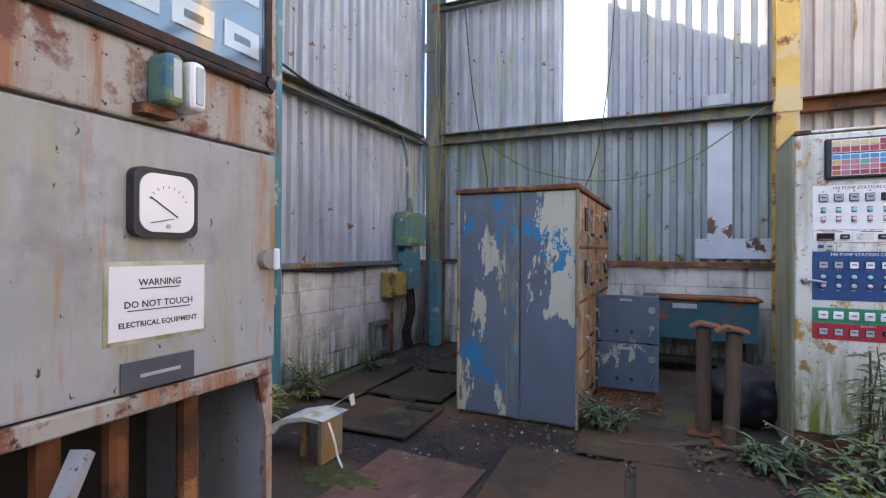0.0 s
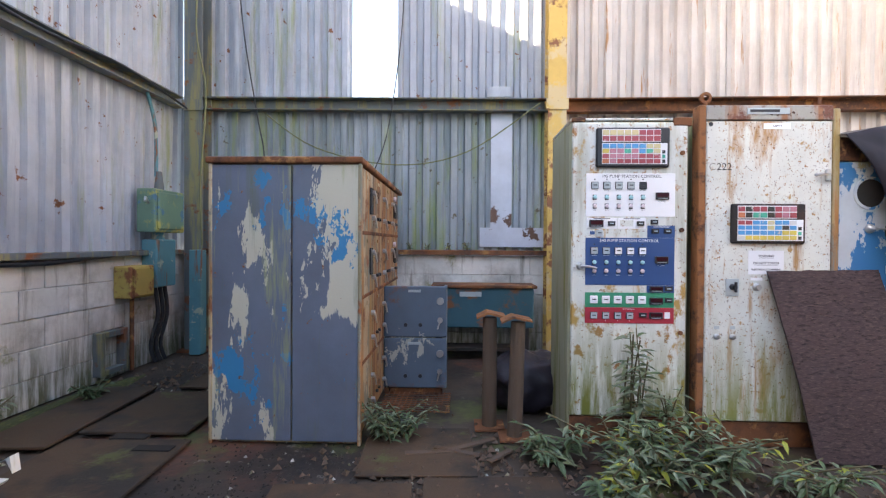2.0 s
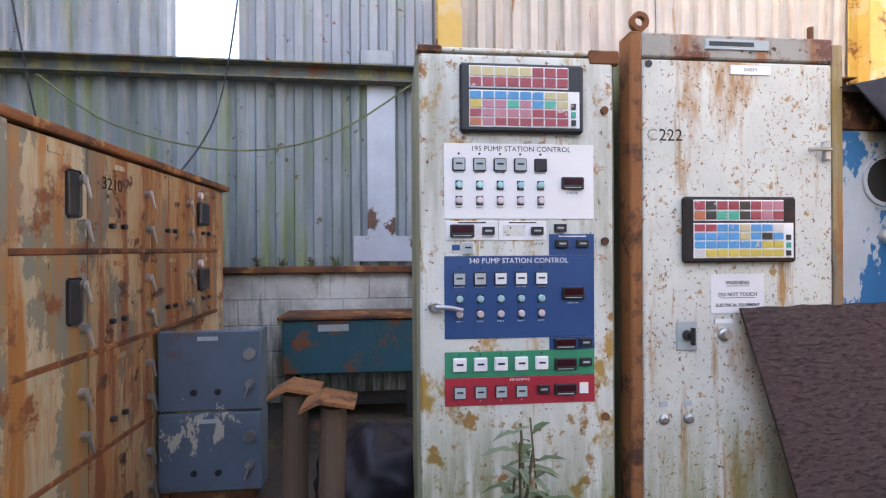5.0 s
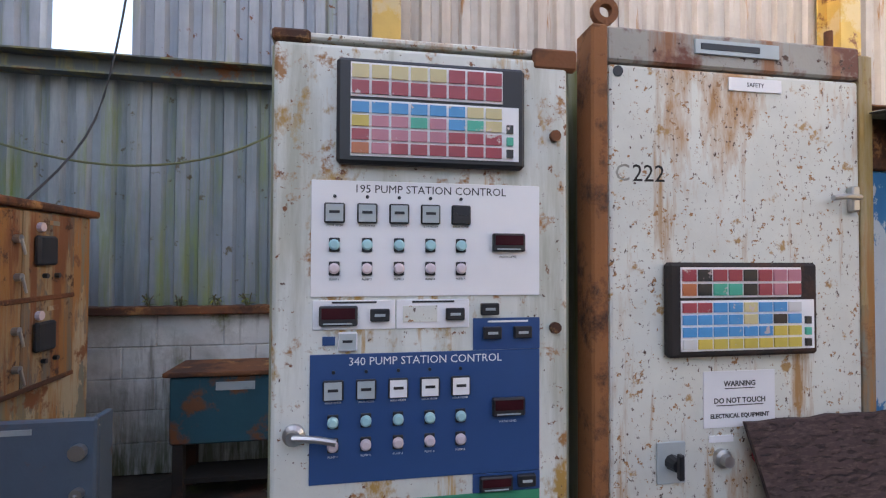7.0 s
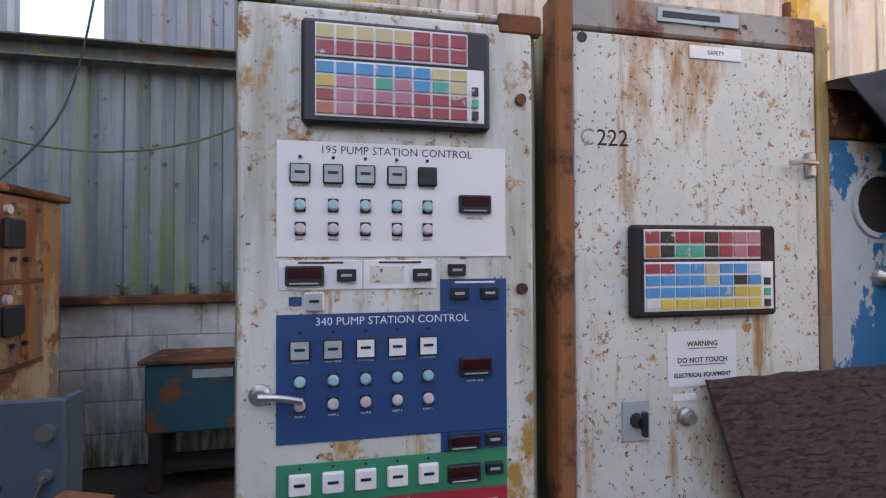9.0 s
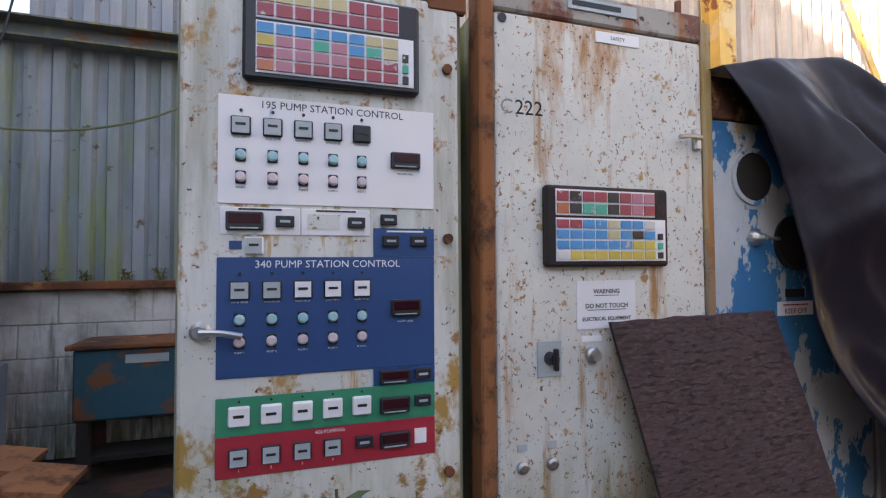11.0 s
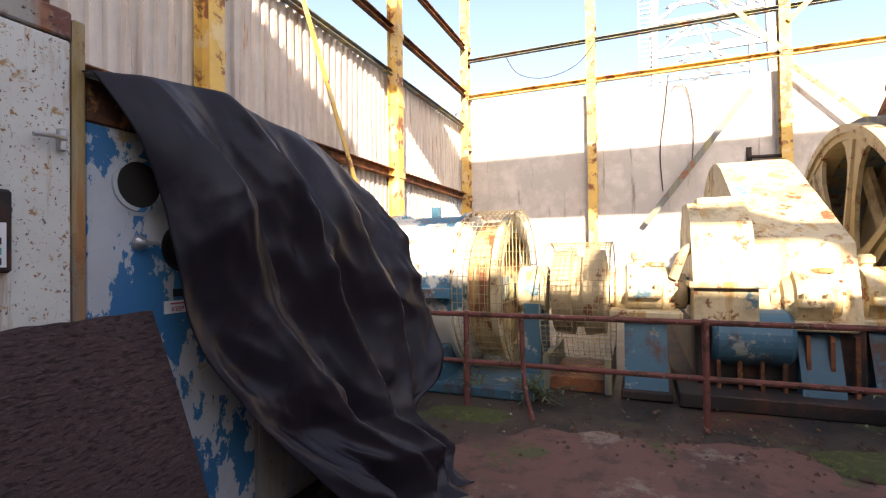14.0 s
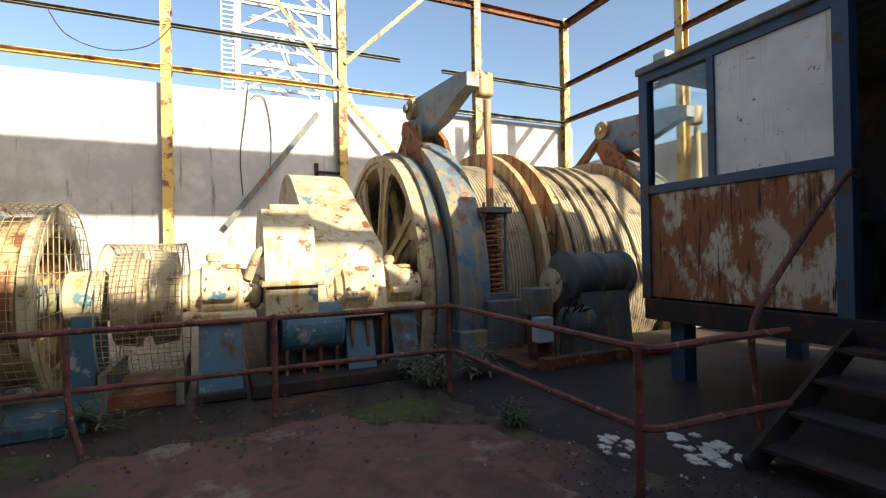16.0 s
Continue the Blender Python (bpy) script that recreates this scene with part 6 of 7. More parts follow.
moss_patch(1.75, 2.75, 0.6, 0.25, "bright green moss on the floor before the cabinets")
moss_patch(-1.6, 2.15, 0.35, 0.15, "yellow-green moss on the floor")
moss_patch(4.9, 0.55, 0.3, 0.4, "moss along the railing")
moss_patch(5.0, 3.2, 0.2, 0.4, "moss along the railing")
moss_patch(-2.95, 4.0, 0.14, 1.0, "moss along the wall foot")


# ---- winding engine ----
def railing():
    t = thing("guard_rail", (5.18, 1.5, 0), "rusty red tubular guard rail with two bars", "railing")
    for z in (0.78, 0.38):
        part("bar", tube(((5.18, 6.0, z), (5.18, 3.27, z), (5.18, 1.46, z), (5.18, 0.4, z), (5.17, 0.05, z), (5.05, -0.07, z), (4.4, -0.07, z), (3.6, -0.07, z), (2.97, -0.07, z)), 0.021, steps=5), M_RUSTRED, t)
        part("bar", tube(((2.97, -0.07, z), (2.9, -0.16, z), (2.85, -0.5, z + 0.02), (2.8, -1.0, z + 0.03)), 0.021), M_RUSTRED, t)
    for x, y in ((5.18, 5.0), (5.18, 3.27), (5.18, 1.46), (5.15, -0.04), (2.97, -0.07)):
        p = part("post", rod((x, y, 0), (x, y, 0.78), 0.024, sides=12), M_RUSTRED, t)
        part("ball_joint", lathe([(-0.03, 0.015), (-0.018, 0.031), (0.018, 0.031), (0.03, 0.015)], (x, y, 0.78), 'z', 14), M_RUSTRED, p)
    part("bent_bar", tube(((5.14, 2.78, 0.76), (5.08, 2.76, 0.4), (5.0, 2.72, 0.2), (4.95, 2.66, 0.02)), 0.02), M_RUSTRED, t)


railing()


def mesh_guard(parent, cx, cz, r, y0, y1, nring, nlong, a0=0.0, a1=2 * math.pi, wire=0.0045):
    """A round cage of welded wire."""
    b = bmesh.new()
    n = 40
    for k in range(nring + 1):
        y = y0 + (y1 - y0) * k / nring
        th = wire * (2.4 if k in (0, nring) else 1)
        for i in range(n):
            a, c = a0 + (a1 - a0) * i / n, a0 + (a1 - a0) * (i + 1) / n
            bar((cx + r * math.cos(a), y, cz + r * math.sin(a)), (cx + r * math.cos(c), y, cz + r * math.sin(c)), th, th, b)
    for i in range(nlong + 1):
        a = a0 + (a1 - a0) * i / nlong
        p = (cx + r * math.cos(a), cz + r * math.sin(a))
        bar((p[0], y0, p[1]), (p[0], y1, p[1]), wire, wire, b)
    return part("mesh_guard", b, M_MESH, parent, "rusty welded wire guard")


def motor():
    cx, cz = 6.4, 0.92
    t = thing("winder_motor", (cx, 3.9, 0), "large blue electric motor with cream glare patches and wire end guards", "motor")
    part("stator", ring(cx, cz, 0.62, 0.8, 3.55, 4.5, 56), M_MOTOR, t, smooth=False)
    part("end_bell", lathe([(0, 0.78), (-0.05, 0.7), (-0.08, 0.4), (-0.14, 0.3)], (cx, 3.55, cz), 'y', 40), M_MOTOR, t)
    part("end_bell", lathe([(0, 0.78), (0.05, 0.7), (0.1, 0.4), (0.14, 0.3)], (cx, 4.5, cz), 'y', 40), M_MOTOR, t)
    for y in (3.58, 4.42):
        part("stator_flange", ring(cx, cz, 0.79, 0.84, y, y + 0.05, 56), M_MOTOR, t)
    part("split_flange", box(cx - 0.9, cx - 0.78, 3.55, 4.5, cz - 0.05, cz + 0.05, 0.008), M_MOTOR, t)
    part("commutator", ring(cx, cz, 0.5, 0.72, 3.22, 3.42, 40), M_FLANGE, t)
    part("fan_ring", ring(cx, cz, 0.6, 0.8, 3.12, 3.18, 40), M_CREAMM, t)
    mesh_guard(t, cx, cz, 0.84, 3.06, 3.55, 9, 64)
    mesh_guard(t, cx, cz, 0.84, 4.5, 5.1, 10, 64)
    f = bmesh.new()
    for k in range(16):
        y = 0.84 * math.cos(math.pi * (k + 0.5) / 16)
        h = math.sqrt(0.84 ** 2 - y * y)
        bar((cx + y, 3.06, cz - h), (cx + y, 3.06, cz + h), 0.006, 0.006, f)
        bar((cx - h, 3.06, cz + y), (cx + h, 3.06, cz + y), 0.006, 0.006, f)
    part("mesh_guard", f, M_MESH, t)
    part("shaft", rod((cx, 5.15, cz), (cx, 1.4, cz), 0.13, sides=24), M_STEEL, t)
    part("bearing_pedestal", prism([(cx - 0.32, 0.0), (cx + 0.32, 0.0), (cx + 0.2, 0.78), (cx - 0.2, 0.78)], 2.82, 3.0), M_BLUEBASE, t)
    part("bearing", lathe([(-0.16, 0.2), (-0.13, 0.24), (0.13, 0.24), (0.16, 0.2)], (cx, 2.92, cz), 'y', 28), M_CREAMM, t)
    for y in (3.65, 4.3):
        part("foot", box(cx - 0.85, cx + 0.85, y, y + 0.16, 0.06, 0.4, 0.01), M_BLUEBASE, t)
    part("base_frame", box(cx - 0.95, cx + 0.95, 2.75, 5.0, 0.0, 0.09, 0.01), M_BLUEBASE, t)
    part("lifting_lug", box(cx - 0.03, cx + 0.03, 4.0, 4.1, cz + 0.79, cz + 0.92, 0.01), M_BLUEBASE, t)
    part("nameplate", box(cx - 0.74, cx - 0.68, 3.9, 4.1, cz + 0.3, cz + 0.42), M_METER, t)
    for k in range(9):
        a = radians(60 + 15 * k)
        part("flange_bolt", rod((cx + 0.815 * math.cos(a), 3.58, cz + 0.815 * math.sin(a)), (cx + 0.815 * math.cos(a), 3.55, cz + 0.815 * math.sin(a)), 0.02, sides=6), M_RUSTBEAM, t)


motor()


def coupling_brake():
    cx, cz = 6.4, 0.78
    t = thing("coupling_guard", (cx, 2.45, 0), "wire mesh guard round a rusty shaft coupling", "machine guard")
    mesh_guard(t, cx, cz, 0.62, 2.14, 2.76, 13, 56, radians(-50), radians(230))
    part("coupling", lathe([(-0.26, 0.3), (-0.24, 0.42), (-0.06, 0.44), (-0.05, 0.36), (0.05, 0.36), (0.06, 0.44), (0.24, 0.42), (0.26, 0.3)], (cx, 2.45, 0.9), 'y', 36), M_WHEEL, t)
    part("guard_foot", box(cx - 0.5, cx + 0.5, 2.14, 2.2, 0.0, 0.32), M_STEEL, t)
    part("guard_foot", box(cx - 0.5, cx + 0.5, 2.7, 2.76, 0.0, 0.32), M_STEEL, t)
    part("base", box(cx - 0.45, cx + 0.45, 2.2, 2.7, 0.0, 0.12), M_RUSTBEAM, t)


coupling_brake()


def plummer_block(x, y, z, w, label, group="shaft bearings"):
    """A split bearing with a domed cap on a tapered pedestal."""
    t = thing("shaft_bearing", (x, y, 0), label, "bearing", group)
    part("pedestal", prism([(x - 0.5, 0.0), (x + 0.5, 0.0), (x + 0.3, z - 0.22), (x - 0.3, z - 0.22)], y - w * 0.36, y + w * 0.36), M_BLUEBASE, t)
    part("foot_plate", box(x - 0.56, x + 0.56, y - w * 0.42, y + w * 0.42, 0.0, 0.07, 0.01), M_DARKSTEEL, t)
    part("sole_plate", box(x - 0.42, x + 0.42, y - w * 0.62, y + w * 0.62, z - 0.23, z - 0.16, 0.015), M_CREAMM, t)
    part("housing", lathe([(-w * 0.74, 0.13), (-w * 0.72, 0.17), (-w * 0.55, 0.18), (-w * 0.5, 0.22), (-w * 0.34, 0.235), (-w * 0.3, 0.275), (w * 0.3, 0.275), (w * 0.34, 0.235), (w * 0.5, 0.22), (w * 0.55, 0.18), (w * 0.72, 0.17), (w * 0.74, 0.13)], (x, y, z), 'y', 32), M_CREAMM, t, smooth=False)
    part("cap_flange", box(x - 0.36, x + 0.36, y - w * 0.3, y + w * 0.3, z - 0.05, z + 0.03, 0.02, segs=2), M_CREAMM, t)
    for dx in (-0.31, 0.31):
        for dy in (-0.2 * w, 0.2 * w):
            part("cap_bolt", rod((x + dx, y + dy, z + 0.03), (x + dx, y + dy, z + 0.075), 0.02, sides=6), M_CREAMM, t)
    part("oil_cup", lathe([(0.0, 0.05), (0.04, 0.05), (0.05, 0.07), (0.1, 0.07), (0.13, 0.04)], (x, y + 0.05, z + 0.26), 'z', 16), M_CREAMM, t)
    part("inspection_cover", lathe([(0.0, 0.09), (0.03, 0.085), (0.04, 0.03)], (x - 0.08, y - 0.1, z + 0.24), 'z', 16), M_FLANGE, t)
    for k in range(5):
        a = radians(20 + 35 * k)
        part("end_bolt", rod((x + 0.2 * math.cos(a), y - w * 0.5, z + 0.2 * math.sin(a)), (x + 0.2 * math.cos(a), y - w * 0.58, z + 0.2 * math.sin(a)), 0.016, sides=6), M_RUSTBEAM, t)
    return t


plummer_block(6.4, 1.85, 0.92, 0.5, "cream bearing housing on a blue pedestal beside the gear case")
plummer_block(6.4, 0.55, 0.86, 0.4, "cream bearing housing on a blue pedestal beside the gear case")
plummer_block(6.75, -0.05, 0.86, 0.42, "rounded cream bearing housing before the spoked drum")
tagged(part("oil_pipe", tube(((6.2, 1.6, 1.05), (6.15, 1.5, 1.3), (6.2, 1.3, 1.36), (6.3, 1.15, 1.35)), 0.045), M_CREAMM), "curved cream oil pipe into the gear case", "pipe")

AX, AZ = 8.8, 0.75


def gear_case():
    t = thing("gear_case", (7.6, 0.8, 0), "blotched cream gear case over the main gear wheel", "gear case")
    arc = [(AX + 1.72 * math.cos(radians(a)), AZ + 1.72 * math.sin(radians(a))) for a in range(-4, 126, 6)]
    part("gear_cover", prism(arc + [(6.35, 1.35), (6.2, 0.66), (AX + 1.7, 0.64)], 0.2, 0.95), M_CREAMM, t)
    part("pinion_cover", prism([(5.95, 0.68), (5.95, 1.0), (6.15, 1.55), (6.45, 1.75), (7.0, 1.78), (7.4, 1.5), (7.5, 0.68)], 0.98, 1.46), M_CREAMM, t)
    part("joint_flange", box(5.88, 7.6, 0.93, 1.5, 0.98, 1.03, 0.006), M_CREAMM, t)
    part("lower_case", box(6.1, 10.4, 0.22, 1.44, 0.12, 0.66, 0.02), M_DARKSTEEL, t)
    lower = part("oil_tank", lathe([(0, 0.2), (0.04, 0.24), (0.56, 0.24), (0.6, 0.2)], (6.15, 0.72, 0.55), 'y', 28), M_BLUEBASE, t)
    part("access_lid", box(6.42, 6.62, 1.05, 1.38, 1.73, 1.8, 0.01), M_CREAMM, t)
    for y in (1.02, 1.42):
        for x in (6.0, 6.4, 6.8, 7.2):
            part("flange_bolt", rod((x, y, 1.03), (x, y, 1.07), 0.022, sides=6), M_RUSTBEAM, t)
    for k in range(7):
        part("rib", box(6.0, 6.05, 0.3 + k * 0.16, 0.33 + k * 0.16, 0.1, 0.6), M_RUSTBEAM, t)
    part("case_base", box(5.75, 10.5, 0.1, 1.6, 0.0, 0.12, 0.01), M_DARKSTEEL, t)


gear_case()


def drums():
    t = thing("winding_drum", (AX, -2.8, -1.8), "huge ochre winding drum with spoked cheek and coiled wire rope", "winding drum")
    part("shaft", rod((AX, 0.15, AZ), (AX, -5.4, AZ), 0.28, sides=28), M_STEEL, t)
    # spoked cheek
    y0, y1 = -0.6, -0.46
    ck = part("spoked_cheek", ring(AX, AZ, 1.9, 2.08, y0 - 0.1, y1, 72), M_WHEEL, t)
    part("rim_lip", ring(AX, AZ, 2.02, 2.14, y0 - 0.16, y0, 72), M_STEEL, t)
    part("rim_face", ring(AX, AZ, 1.98, 2.08, y1, y1 + 0.04, 72), M_WHEEL, t)
    part("hub", lathe([(0.14, 0.3), (0.12, 0.36), (-0.05, 0.42), (-0.12, 0.6)], (AX, y1, AZ), 'y', 36), M_WHEEL, t)
    n = 8
    for k in range(n):
        a = 2 * math.pi * (k + 0.3) / n
        u, s = Vector((math.cos(a), 0, math.sin(a))), Vector((-math.sin(a), 0, math.cos(a)))
        c = Vector((AX, y1 - 0.02, AZ))
        pts = [c + u * 0.3 - s * 0.12, c + u * 0.3 + s * 0.12, c + u * 0.62 + s * 0.24, c + u * 0.82 + s * 0.17, c + u * 1.2 + s * 0.13, c + u * 1.6 + s * 0.17, c + u * 1.8 + s * 0.3, c + u * 1.93 + s * 0.55, c + u * 1.93 - s * 0.55, c + u * 1.8 - s * 0.3, c + u * 1.6 - s * 0.17, c + u * 1.2 - s * 0.13, c + u * 0.82 - s * 0.17, c + u * 0.62 - s * 0.24]
        sb = bmesh.new()
        f0 = [sb.verts.new(p) for p in pts]
        f1 = [sb.verts.new(p + Vector((0, -0.05, 0))) for p in pts]
        sb.faces.new(f0)
        sb.faces.new(f1[::-1])
        for i in range(len(pts)):
            sb.faces.new((f0[i], f1[i], f1[(i + 1) % len(pts)], f0[(i + 1) % len(pts)]))
        bar(c + u * 0.4 + Vector((0, 0.03, 0)), c + u * 1.9 + Vector((0, 0.0, 0)), 0.05, 0.06, sb, up=(0, 1, 0))
        bmesh.ops.recalc_face_normals(sb, faces=sb.faces[:])
        part("spoke", sb, M_WHEEL, t)
        part("inner_spoke", bar(c + u * 0.4 + Vector((0, -0.6, 0)), c + u * 1.92 + Vector((0, -0.6, 0)), 0.26, 0.06, up=(0, 1, 0)), M_WHEEL, t)
    part("inner_web", ring(AX, AZ, 0.3, 1.9, -1.29, -1.24, 48), M_ROPE, t)
    # brake paths
    part("brake_path", ring(AX, AZ, 1.9, 2.0, -1.28, -0.7, 72), M_DRUMBLUE, t)
    part("brake_path", ring(AX, AZ, 1.9, 2.0, -5.2, -4.75, 72), M_DRUMBLUE, t)
    for ya, yb, r in ((-1.36, -1.3, 2.1), (-2.3, -2.2, 2.22), (-2.66, -2.56, 2.25), (-4.74, -4.66, 2.2), (-5.28, -5.2, 2.12)):
        part("flange", ring(AX, AZ, 0.3, r, ya, yb, 72), M_FLANGE, t)
    for ya, yb, r in ((-2.2, -1.36, 1.98), (-4.66, -2.66, 2.0)):
        rope = bmesh.new()
        nw = int((yb - ya) / 0.052)
        prof = []
        for k in range(nw):
            for i in range(4):
                a = math.pi * i / 4
                prof.append((0.052 * (k + 0.5 - 0.5 * math.cos(a)), r + 0.026 * math.sin(a)))
        lathe([(0, r - 0.1)] + prof + [(nw * 0.052, r - 0.1)], (AX, ya + 0.01, AZ), 'y', 72, rope)
        part("rope_coil", rope, M_ROPE, t, "coiled greased wire rope")
    for k in range(5):
        y = -2.95 - 0.32 * k
        turn = [(AX + 2.06 * math.cos(a), y - 0.05 * k * math.sin(a * 2) + 0.04 * i * 0.1, AZ + 2.06 * math.sin(a)) for i, a in enumerate(radians(60 + 8 * q) for q in range(16))]
        part("slack_rope", tube(turn, 0.03, sides=6, steps=2), M_ROPE, t, "slack turn of wire rope lying over the coil")
    # rope clamp cross on the second cheek
    part("clamp_bar", bar((7.0, -2.5, 1.75), (6.75, -2.52, 0.75), 0.06, 0.05), M_FLANGE, t)
    part("clamp_bar", bar((6.9, -2.25, 1.55), (6.9, -2.8, 1.5), 0.06, 0.05), M_FLANGE, t)


drums()


def brake_rig():
    t = thing("drum_brake", (7.0, -1.05, 0), "blue-grey drum brake with lever arm, tie rod and spring", "brake")
    ya, yb = -1.24, -0.8
    part("brake_shoe", ring(AX, AZ, 2.02, 2.34, ya, yb, 40, a0=radians(108), a1=radians(212)), M_DRUMBLUE, t, "curved blue-grey brake shoe")
    part("brake_lining", ring(AX, AZ, 2.0, 2.03, ya + 0.05, yb - 0.05, 40, a0=radians(110), a1=radians(205)), M_RUSTBEAM, t)
    part("shoe_foot", box(6.4, 6.75, ya - 0.02, yb + 0.02, 0.0, 0.3, 0.02), M_DRUMBLUE, t)
    br = part("bracket", prism([(7.55, 2.55), (8.05, 2.62), (8.4, 3.15), (8.32, 3.3), (8.18, 3.3), (7.75, 2.95)], ya - 0.06, ya + 0.02), M_RUSTPOST, t, "rusted triangular bracket")
    part("bracket", prism([(7.55, 2.55), (8.05, 2.62), (8.4, 3.15), (8.32, 3.3), (8.18, 3.3), (7.75, 2.95)], yb - 0.06, yb + 0.02), M_RUSTPOST, t)
    part("lever_arm", prism([(8.62, 3.42), (8.62, 3.66), (8.45, 3.74), (6.85, 3.62), (6.58, 3.56), (6.58, 3.38), (6.8, 3.36), (7.5, 3.14), (8.3, 3.05)], -1.2, -1.02), M_LEVER, t, "heavy blue-grey lever arm")
    for x, z, r in ((8.45, 3.58, 0.17), (8.25, 3.16, 0.15)):
        part("pivot_boss", lathe([(-0.18, r * 0.6), (-0.16, r), (0.16, r), (0.18, r * 0.6)], (x, -1.1, z), 'y', 24), M_FLANGE, t)
        part("pivot_pin", rod((x, -1.34, z), (x, -0.86, z), r * 0.4, sides=12), M_STEEL, t)
    part("link_bar", bar((8.5, -1.1, 3.55), (9.9, -1.1, 2.55), 0.14, 0.12), M_RUSTPOST, t)
    part("fork", box(6.58, 6.76, -1.43, -1.2, 3.28, 3.6, 0.05, segs=3), M_FLANGE, t)
    part("tie_rod", rod((6.67, -1.36, 3.25), (6.67, -1.4, 0.1), 0.05, sides=14), M_FLANGE, t)
    sp = [(6.67 + 0.12 * math.cos(a), -1.39 + 0.12 * math.sin(a), 0.75 + 1.0 * a / (2 * math.pi * 16)) for a in (2 * math.pi * k / 12 for k in range(16 * 12 + 1))]
    part("spring", tube(sp, 0.022, sides=6, steps=1), M_RUSTPOST, t, "rusty coil spring")
    part("spring_plate", box(6.48, 6.86, -1.6, -1.2, 1.76, 1.84, 0.01), M_STEEL, t)
    part("spring_plate", box(6.48, 6.86, -1.6, -1.2, 0.66, 0.74, 0.01), M_STEEL, t)
    for dy in (-0.16, 0.16):
        part("guide_rod", rod((6.6, -1.4 + dy, 0.6), (6.6, -1.4 + dy, 1.9), 0.02), M_STEEL, t)
    part("guide_foot", box(6.35, 6.95, -1.65, -1.15, 0.0, 0.66, 0.02), M_STEEL, t)
    t["group"] = "drum brakes"
    copy_thing(t, pose(7.0, -5.02, 0.0))


brake_rig()


def depth_indicator():
    t = thing("depth_indicator", (6.0, -2.4, 0), "small horizontal indicator drum with dial wheel and cables", "machine")
    part("drum", lathe([(0.0, 0.1), (0.02, 0.3), (0.1, 0.31), (0.12, 0.26), (0.4, 0.26), (0.42, 0.29), (0.5, 0.29), (0.52, 0.26), (0.85, 0.26), (0.87, 0.31), (0.95, 0.31), (0.97, 0.12)], (6.0, -2.95, 0.95), 'y', 32), M_STEEL, t)
    part("dial_wheel", lathe([(0, 0.06), (0.02, 0.2), (0.05, 0.21), (0.06, 0.08)], (5.9, -1.78, 0.85), 'y', 28), M_CREAMM, t)
    part("dial_shaft", rod((5.95, -2.0, 0.88), (5.9, -1.72, 0.85), 0.03), M_STEEL, t)
    part("cradle", prism([(5.7, 0.0), (6.3, 0.0), (6.22, 0.75), (5.78, 0.75)], -2.85, -2.1), M_STEEL, t)
    part("gear_motor", lathe([(-0.2, 0.12), (-0.18, 0.18), (0.15, 0.18), (0.18, 0.1)], (5.72, -1.95, 0.42), 'y', 24), M_STEEL, t)
    part("motor_foot", box(5.55, 5.9, -2.12, -1.8, 0.0, 0.28), M_STEEL, t)
    for k in range(4):
        part("cable", tube(((5.6, -1.75 - 0.08 * k, 0.55), (5.5, -1.7 - 0.1 * k, 0.75 - 0.05 * k), (5.62, -1.6 - 0.1 * k, 0.5), (5.5, -1.5 - 0.06 * k, 0.1)), 0.01), M_BLACK, t)
    b = thing("control_box", (5.6, -1.3, 0), "grey-green steel control box with pale lower cover", "box")
    part("box", box(5.55, 5.8, -1.5, -1.25, 0.55, 0.85, 0.01), M_STEEL, b)
    part("cover", box(5.42, 5.56, -1.42, -1.22, 0.28, 0.55, 0.01), M_METER, b)
    part("stem", box(5.55, 5.75, -1.48, -1.3, 0.0, 0.55), M_RUSTBEAM, b)
    p = thing("low_plinth", (6.0, -1.9, 0), "dark steel bed plate strewn with rusted parts", "plinth")
    part("bed", box(5.45, 6.4, -3.2, -1.1, 0.0, 0.05, 0.01), M_RUSTBEAM, p)
    part("beam", box(5.3, 5.42, -3.2, -1.2, 0.0, 0.14, 0.01), M_RUSTBEAM, p)


depth_indicator()


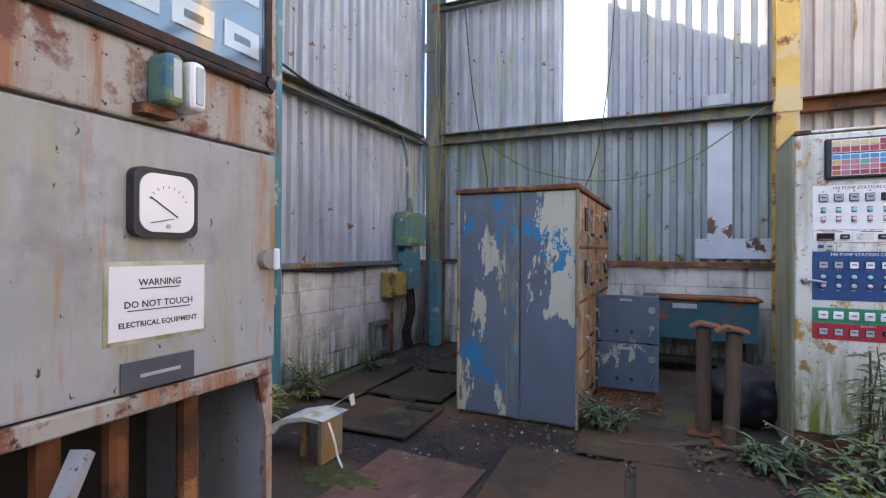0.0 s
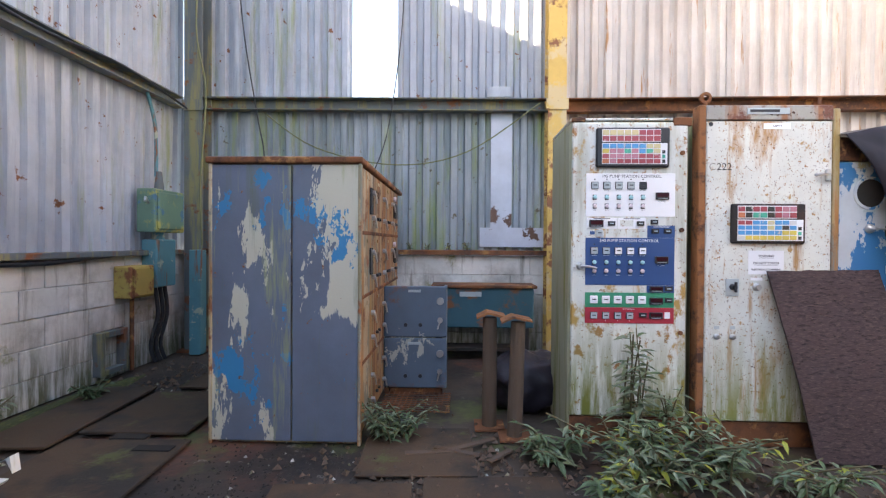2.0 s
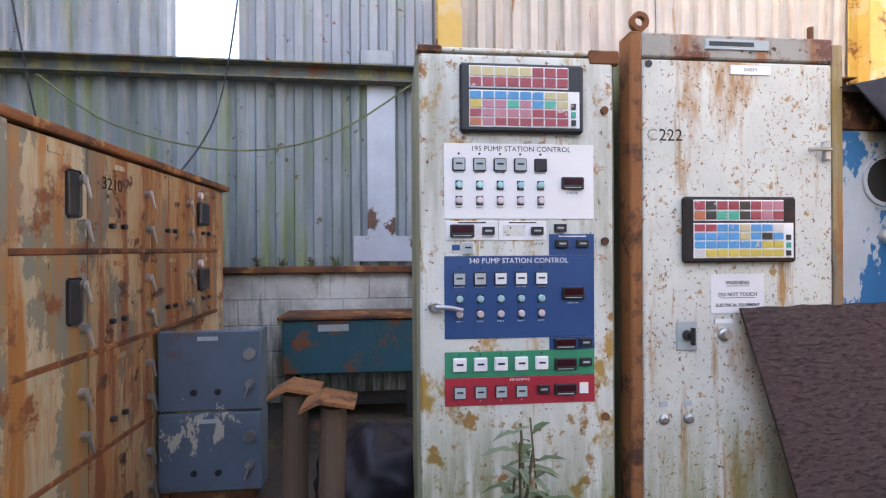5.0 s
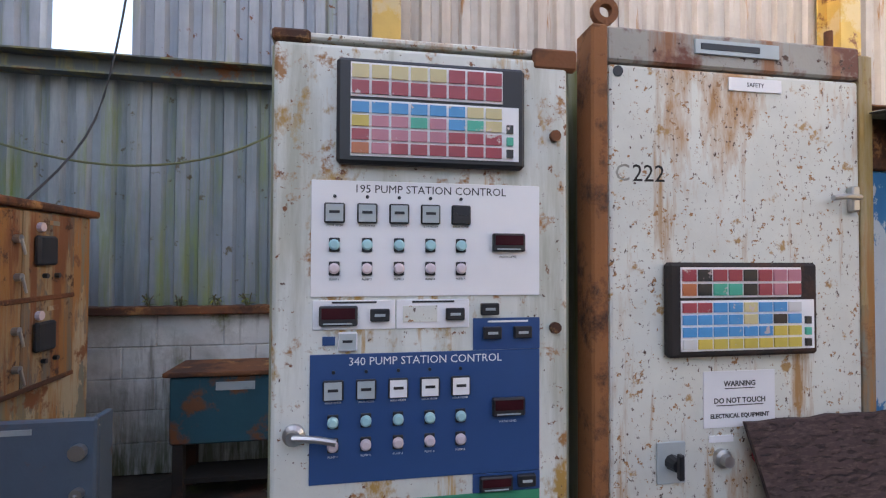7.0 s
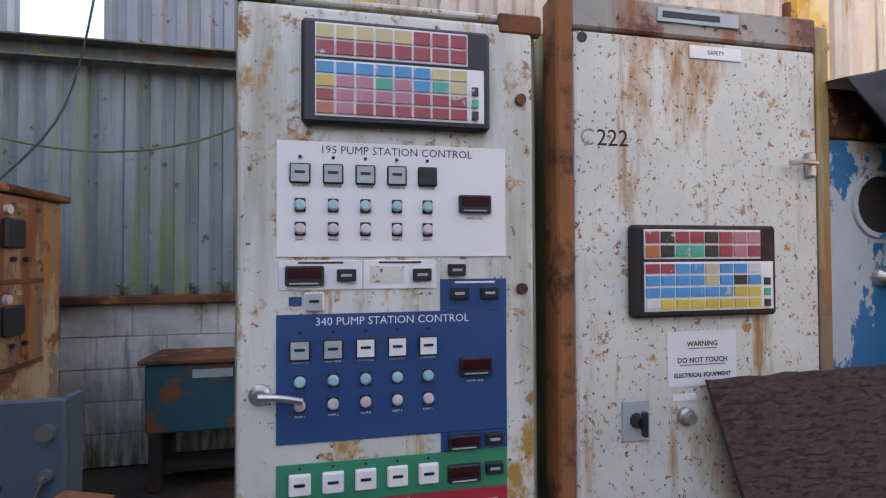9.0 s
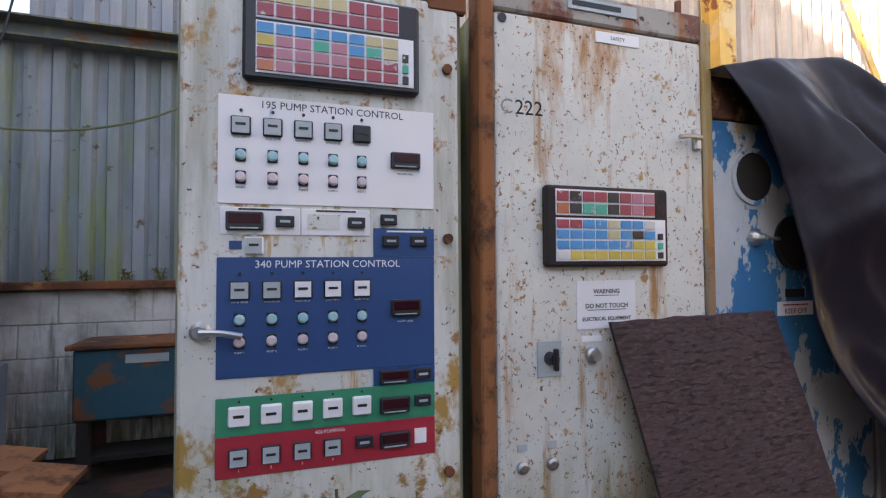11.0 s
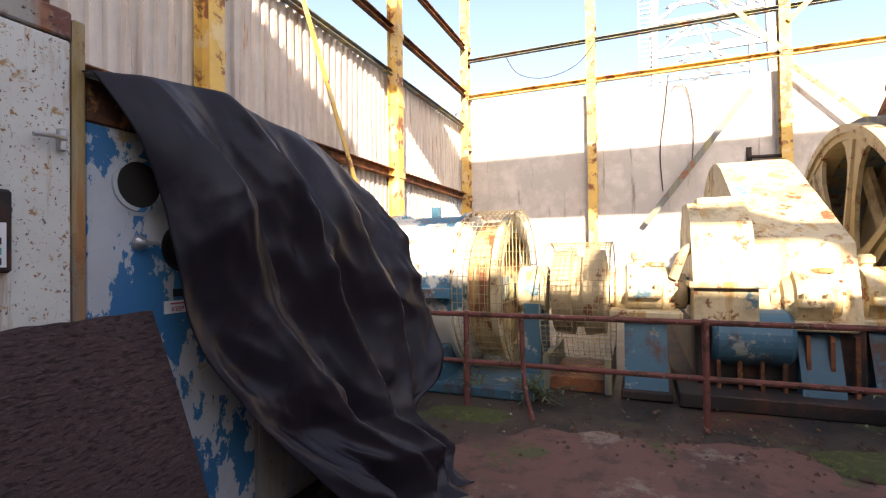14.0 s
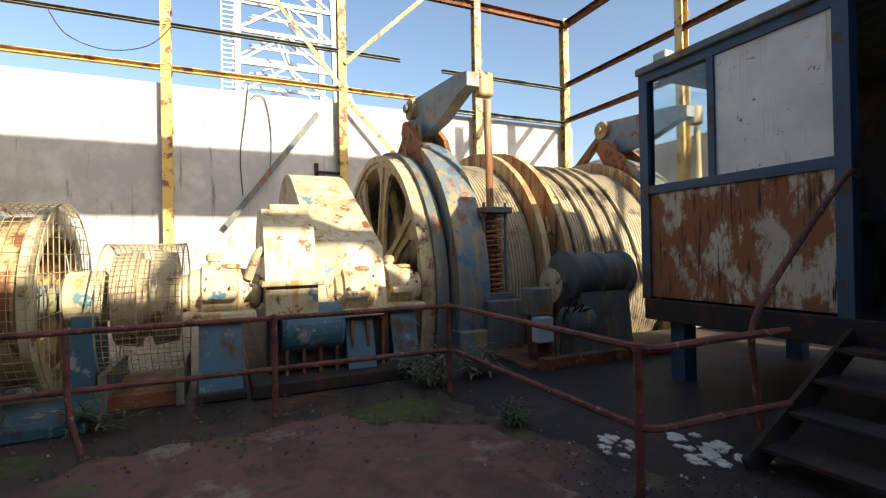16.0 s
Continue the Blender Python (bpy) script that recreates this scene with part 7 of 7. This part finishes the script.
def cabin():
    t = thing("driver_cabin", (3.5, -2.9, 0), "blue-framed operator cabin on legs with white and rusted panels", "cabin")
    Y = -2.0
    x0, x1 = 2.3, 4.68
    part("floor_frame", box(x0, x1 + 0.02, -4.2, Y + 0.03, 0.58, 0.78, 0.01), M_DARKSTEEL, t)
    for x in (4.45, 2.5):
        for y in (-2.2, -4.0):
            part("leg", box(x - 0.08, x + 0.08, y - 0.08, y + 0.08, 0.0, 0.58, 0.005), M_CABBLUE, t)
    for x in (x1, 3.0, x0):
        part("post", box(x - 0.05, x + 0.05, Y - 0.08, Y + 0.02, 0.78, 2.98), M_CABBLUE, t)
    for x in (x1, x0):
        part("post", box(x - 0.05, x + 0.05, -4.2, -4.1, 0.78, 2.98), M_CABBLUE, t)
    part("mullion", box(3.93, 3.99, Y - 0.06, Y + 0.015, 1.88, 2.93), M_CABBLUE, t)
    part("sill_rail", box(3.05, x1 - 0.05, Y - 0.06, Y + 0.018, 1.8, 1.88), M_CABBLUE, t)
    part("head_rail", box(3.05, x1 - 0.05, Y - 0.06, Y + 0.018, 2.9, 2.98), M_CABBLUE, t)
    part("roof", box(x0 - 0.06, x1 + 0.06, -4.26, Y + 0.06, 2.98, 3.05, 0.01), M_STEEL, t)
    part("upper_panel", box(3.05, 3.93, Y - 0.03, Y - 0.005, 1.88, 2.9, 0.004), M_CABWHITE, t, "stained white upper panel")
    part("lower_panel", box(3.05, x1 - 0.05, Y - 0.03, Y - 0.005, 0.8, 1.8, 0.004), M_CABRUST, t, "white lower panel heavily blotched with rust")
    w = part("window", box(3.99, x1 - 0.05, Y - 0.03, Y - 0.024, 1.88, 2.9), M_GLASS, t)
    w.visible_shadow = False
    part("side_panel", box(x1 - 0.02, x1, -4.1, Y - 0.08, 0.8, 1.8), M_CABRUST, t)
    w = part("window", box(x1 - 0.02, x1 - 0.014, -4.1, Y - 0.08, 1.88, 2.9), M_GLASS, t)
    w.visible_shadow = False
    part("sill_rail", box(x1 - 0.04, x1 + 0.02, -4.1, Y - 0.08, 1.8, 1.88), M_CABBLUE, t)
    part("back_panel", box(x0, x1, -4.2, -4.17, 0.78, 2.98), M_DARKSTEEL, t)
    part("side_panel", box(x0, x0 + 0.03, -4.1, Y - 0.08, 0.78, 2.98), M_CABBLUE, t)
    part("wall_box", box(2.55, 2.95, -3.9, -3.7, 1.7, 2.25, 0.01), M_CREAMM, t)
    part("wall_box_conduit", rod((2.75, -3.85, 0.8), (2.75, -3.85, 1.7), 0.03), M_STEEL, t)
    part("desk", box(3.2, 4.4, -3.2, -2.6, 1.45, 1.52, 0.01), M_STEEL, t)
    part("desk_leg", box(3.3, 4.3, -3.1, -2.7, 0.78, 1.45), M_STEEL, t)
    part("door_leaf", box(2.3, 2.34, Y + 0.02, Y + 0.6, 0.8, 2.9, 0.005), M_TEAL, t, "blue door swung open")
    part("floodlight", box(4.4, 4.55, Y - 0.1, Y + 0.02, 3.06, 3.14, 0.01), M_METER, t)
    s = thing("cabin_steps", (2.6, -1.4, 0), "dark steel open-tread steps with bent rusty handrails", "stairs")
    for z, y in ((0.62, -1.8), (0.46, -1.55), (0.3, -1.3), (0.14, -1.05)):
        part("tread", box(2.2, 2.92, y - 0.11, y + 0.11, z - 0.03, z, 0.004), M_DARKSTEEL, s)
    for x in (2.18, 2.94):
        part("stringer", bar((x, -0.85, 0.02), (x, -1.95, 0.66), 0.03, 0.16), M_DARKSTEEL, s)
    for x in (2.16, 2.97):
        part("handrail", tube(((x, -1.05, 0.1), (x, -0.98, 0.5), (x - 0.02, -0.95, 0.85), (x - 0.04, -1.3, 1.25), (x - 0.05, -1.85, 1.72), (x - 0.06, -1.97, 1.72)), 0.02), M_RUSTRED, s)


cabin()

# pieces of the block walls
wall_blocks("block", 'x', 6.13, -3.14, 5.2, wall_n)
wall_blocks("block", 'x', 6.13, 5.2, 13.3, wall_n)
wall_blocks("block", 'y', -3.14, -2.0, 6.1, wall_w)
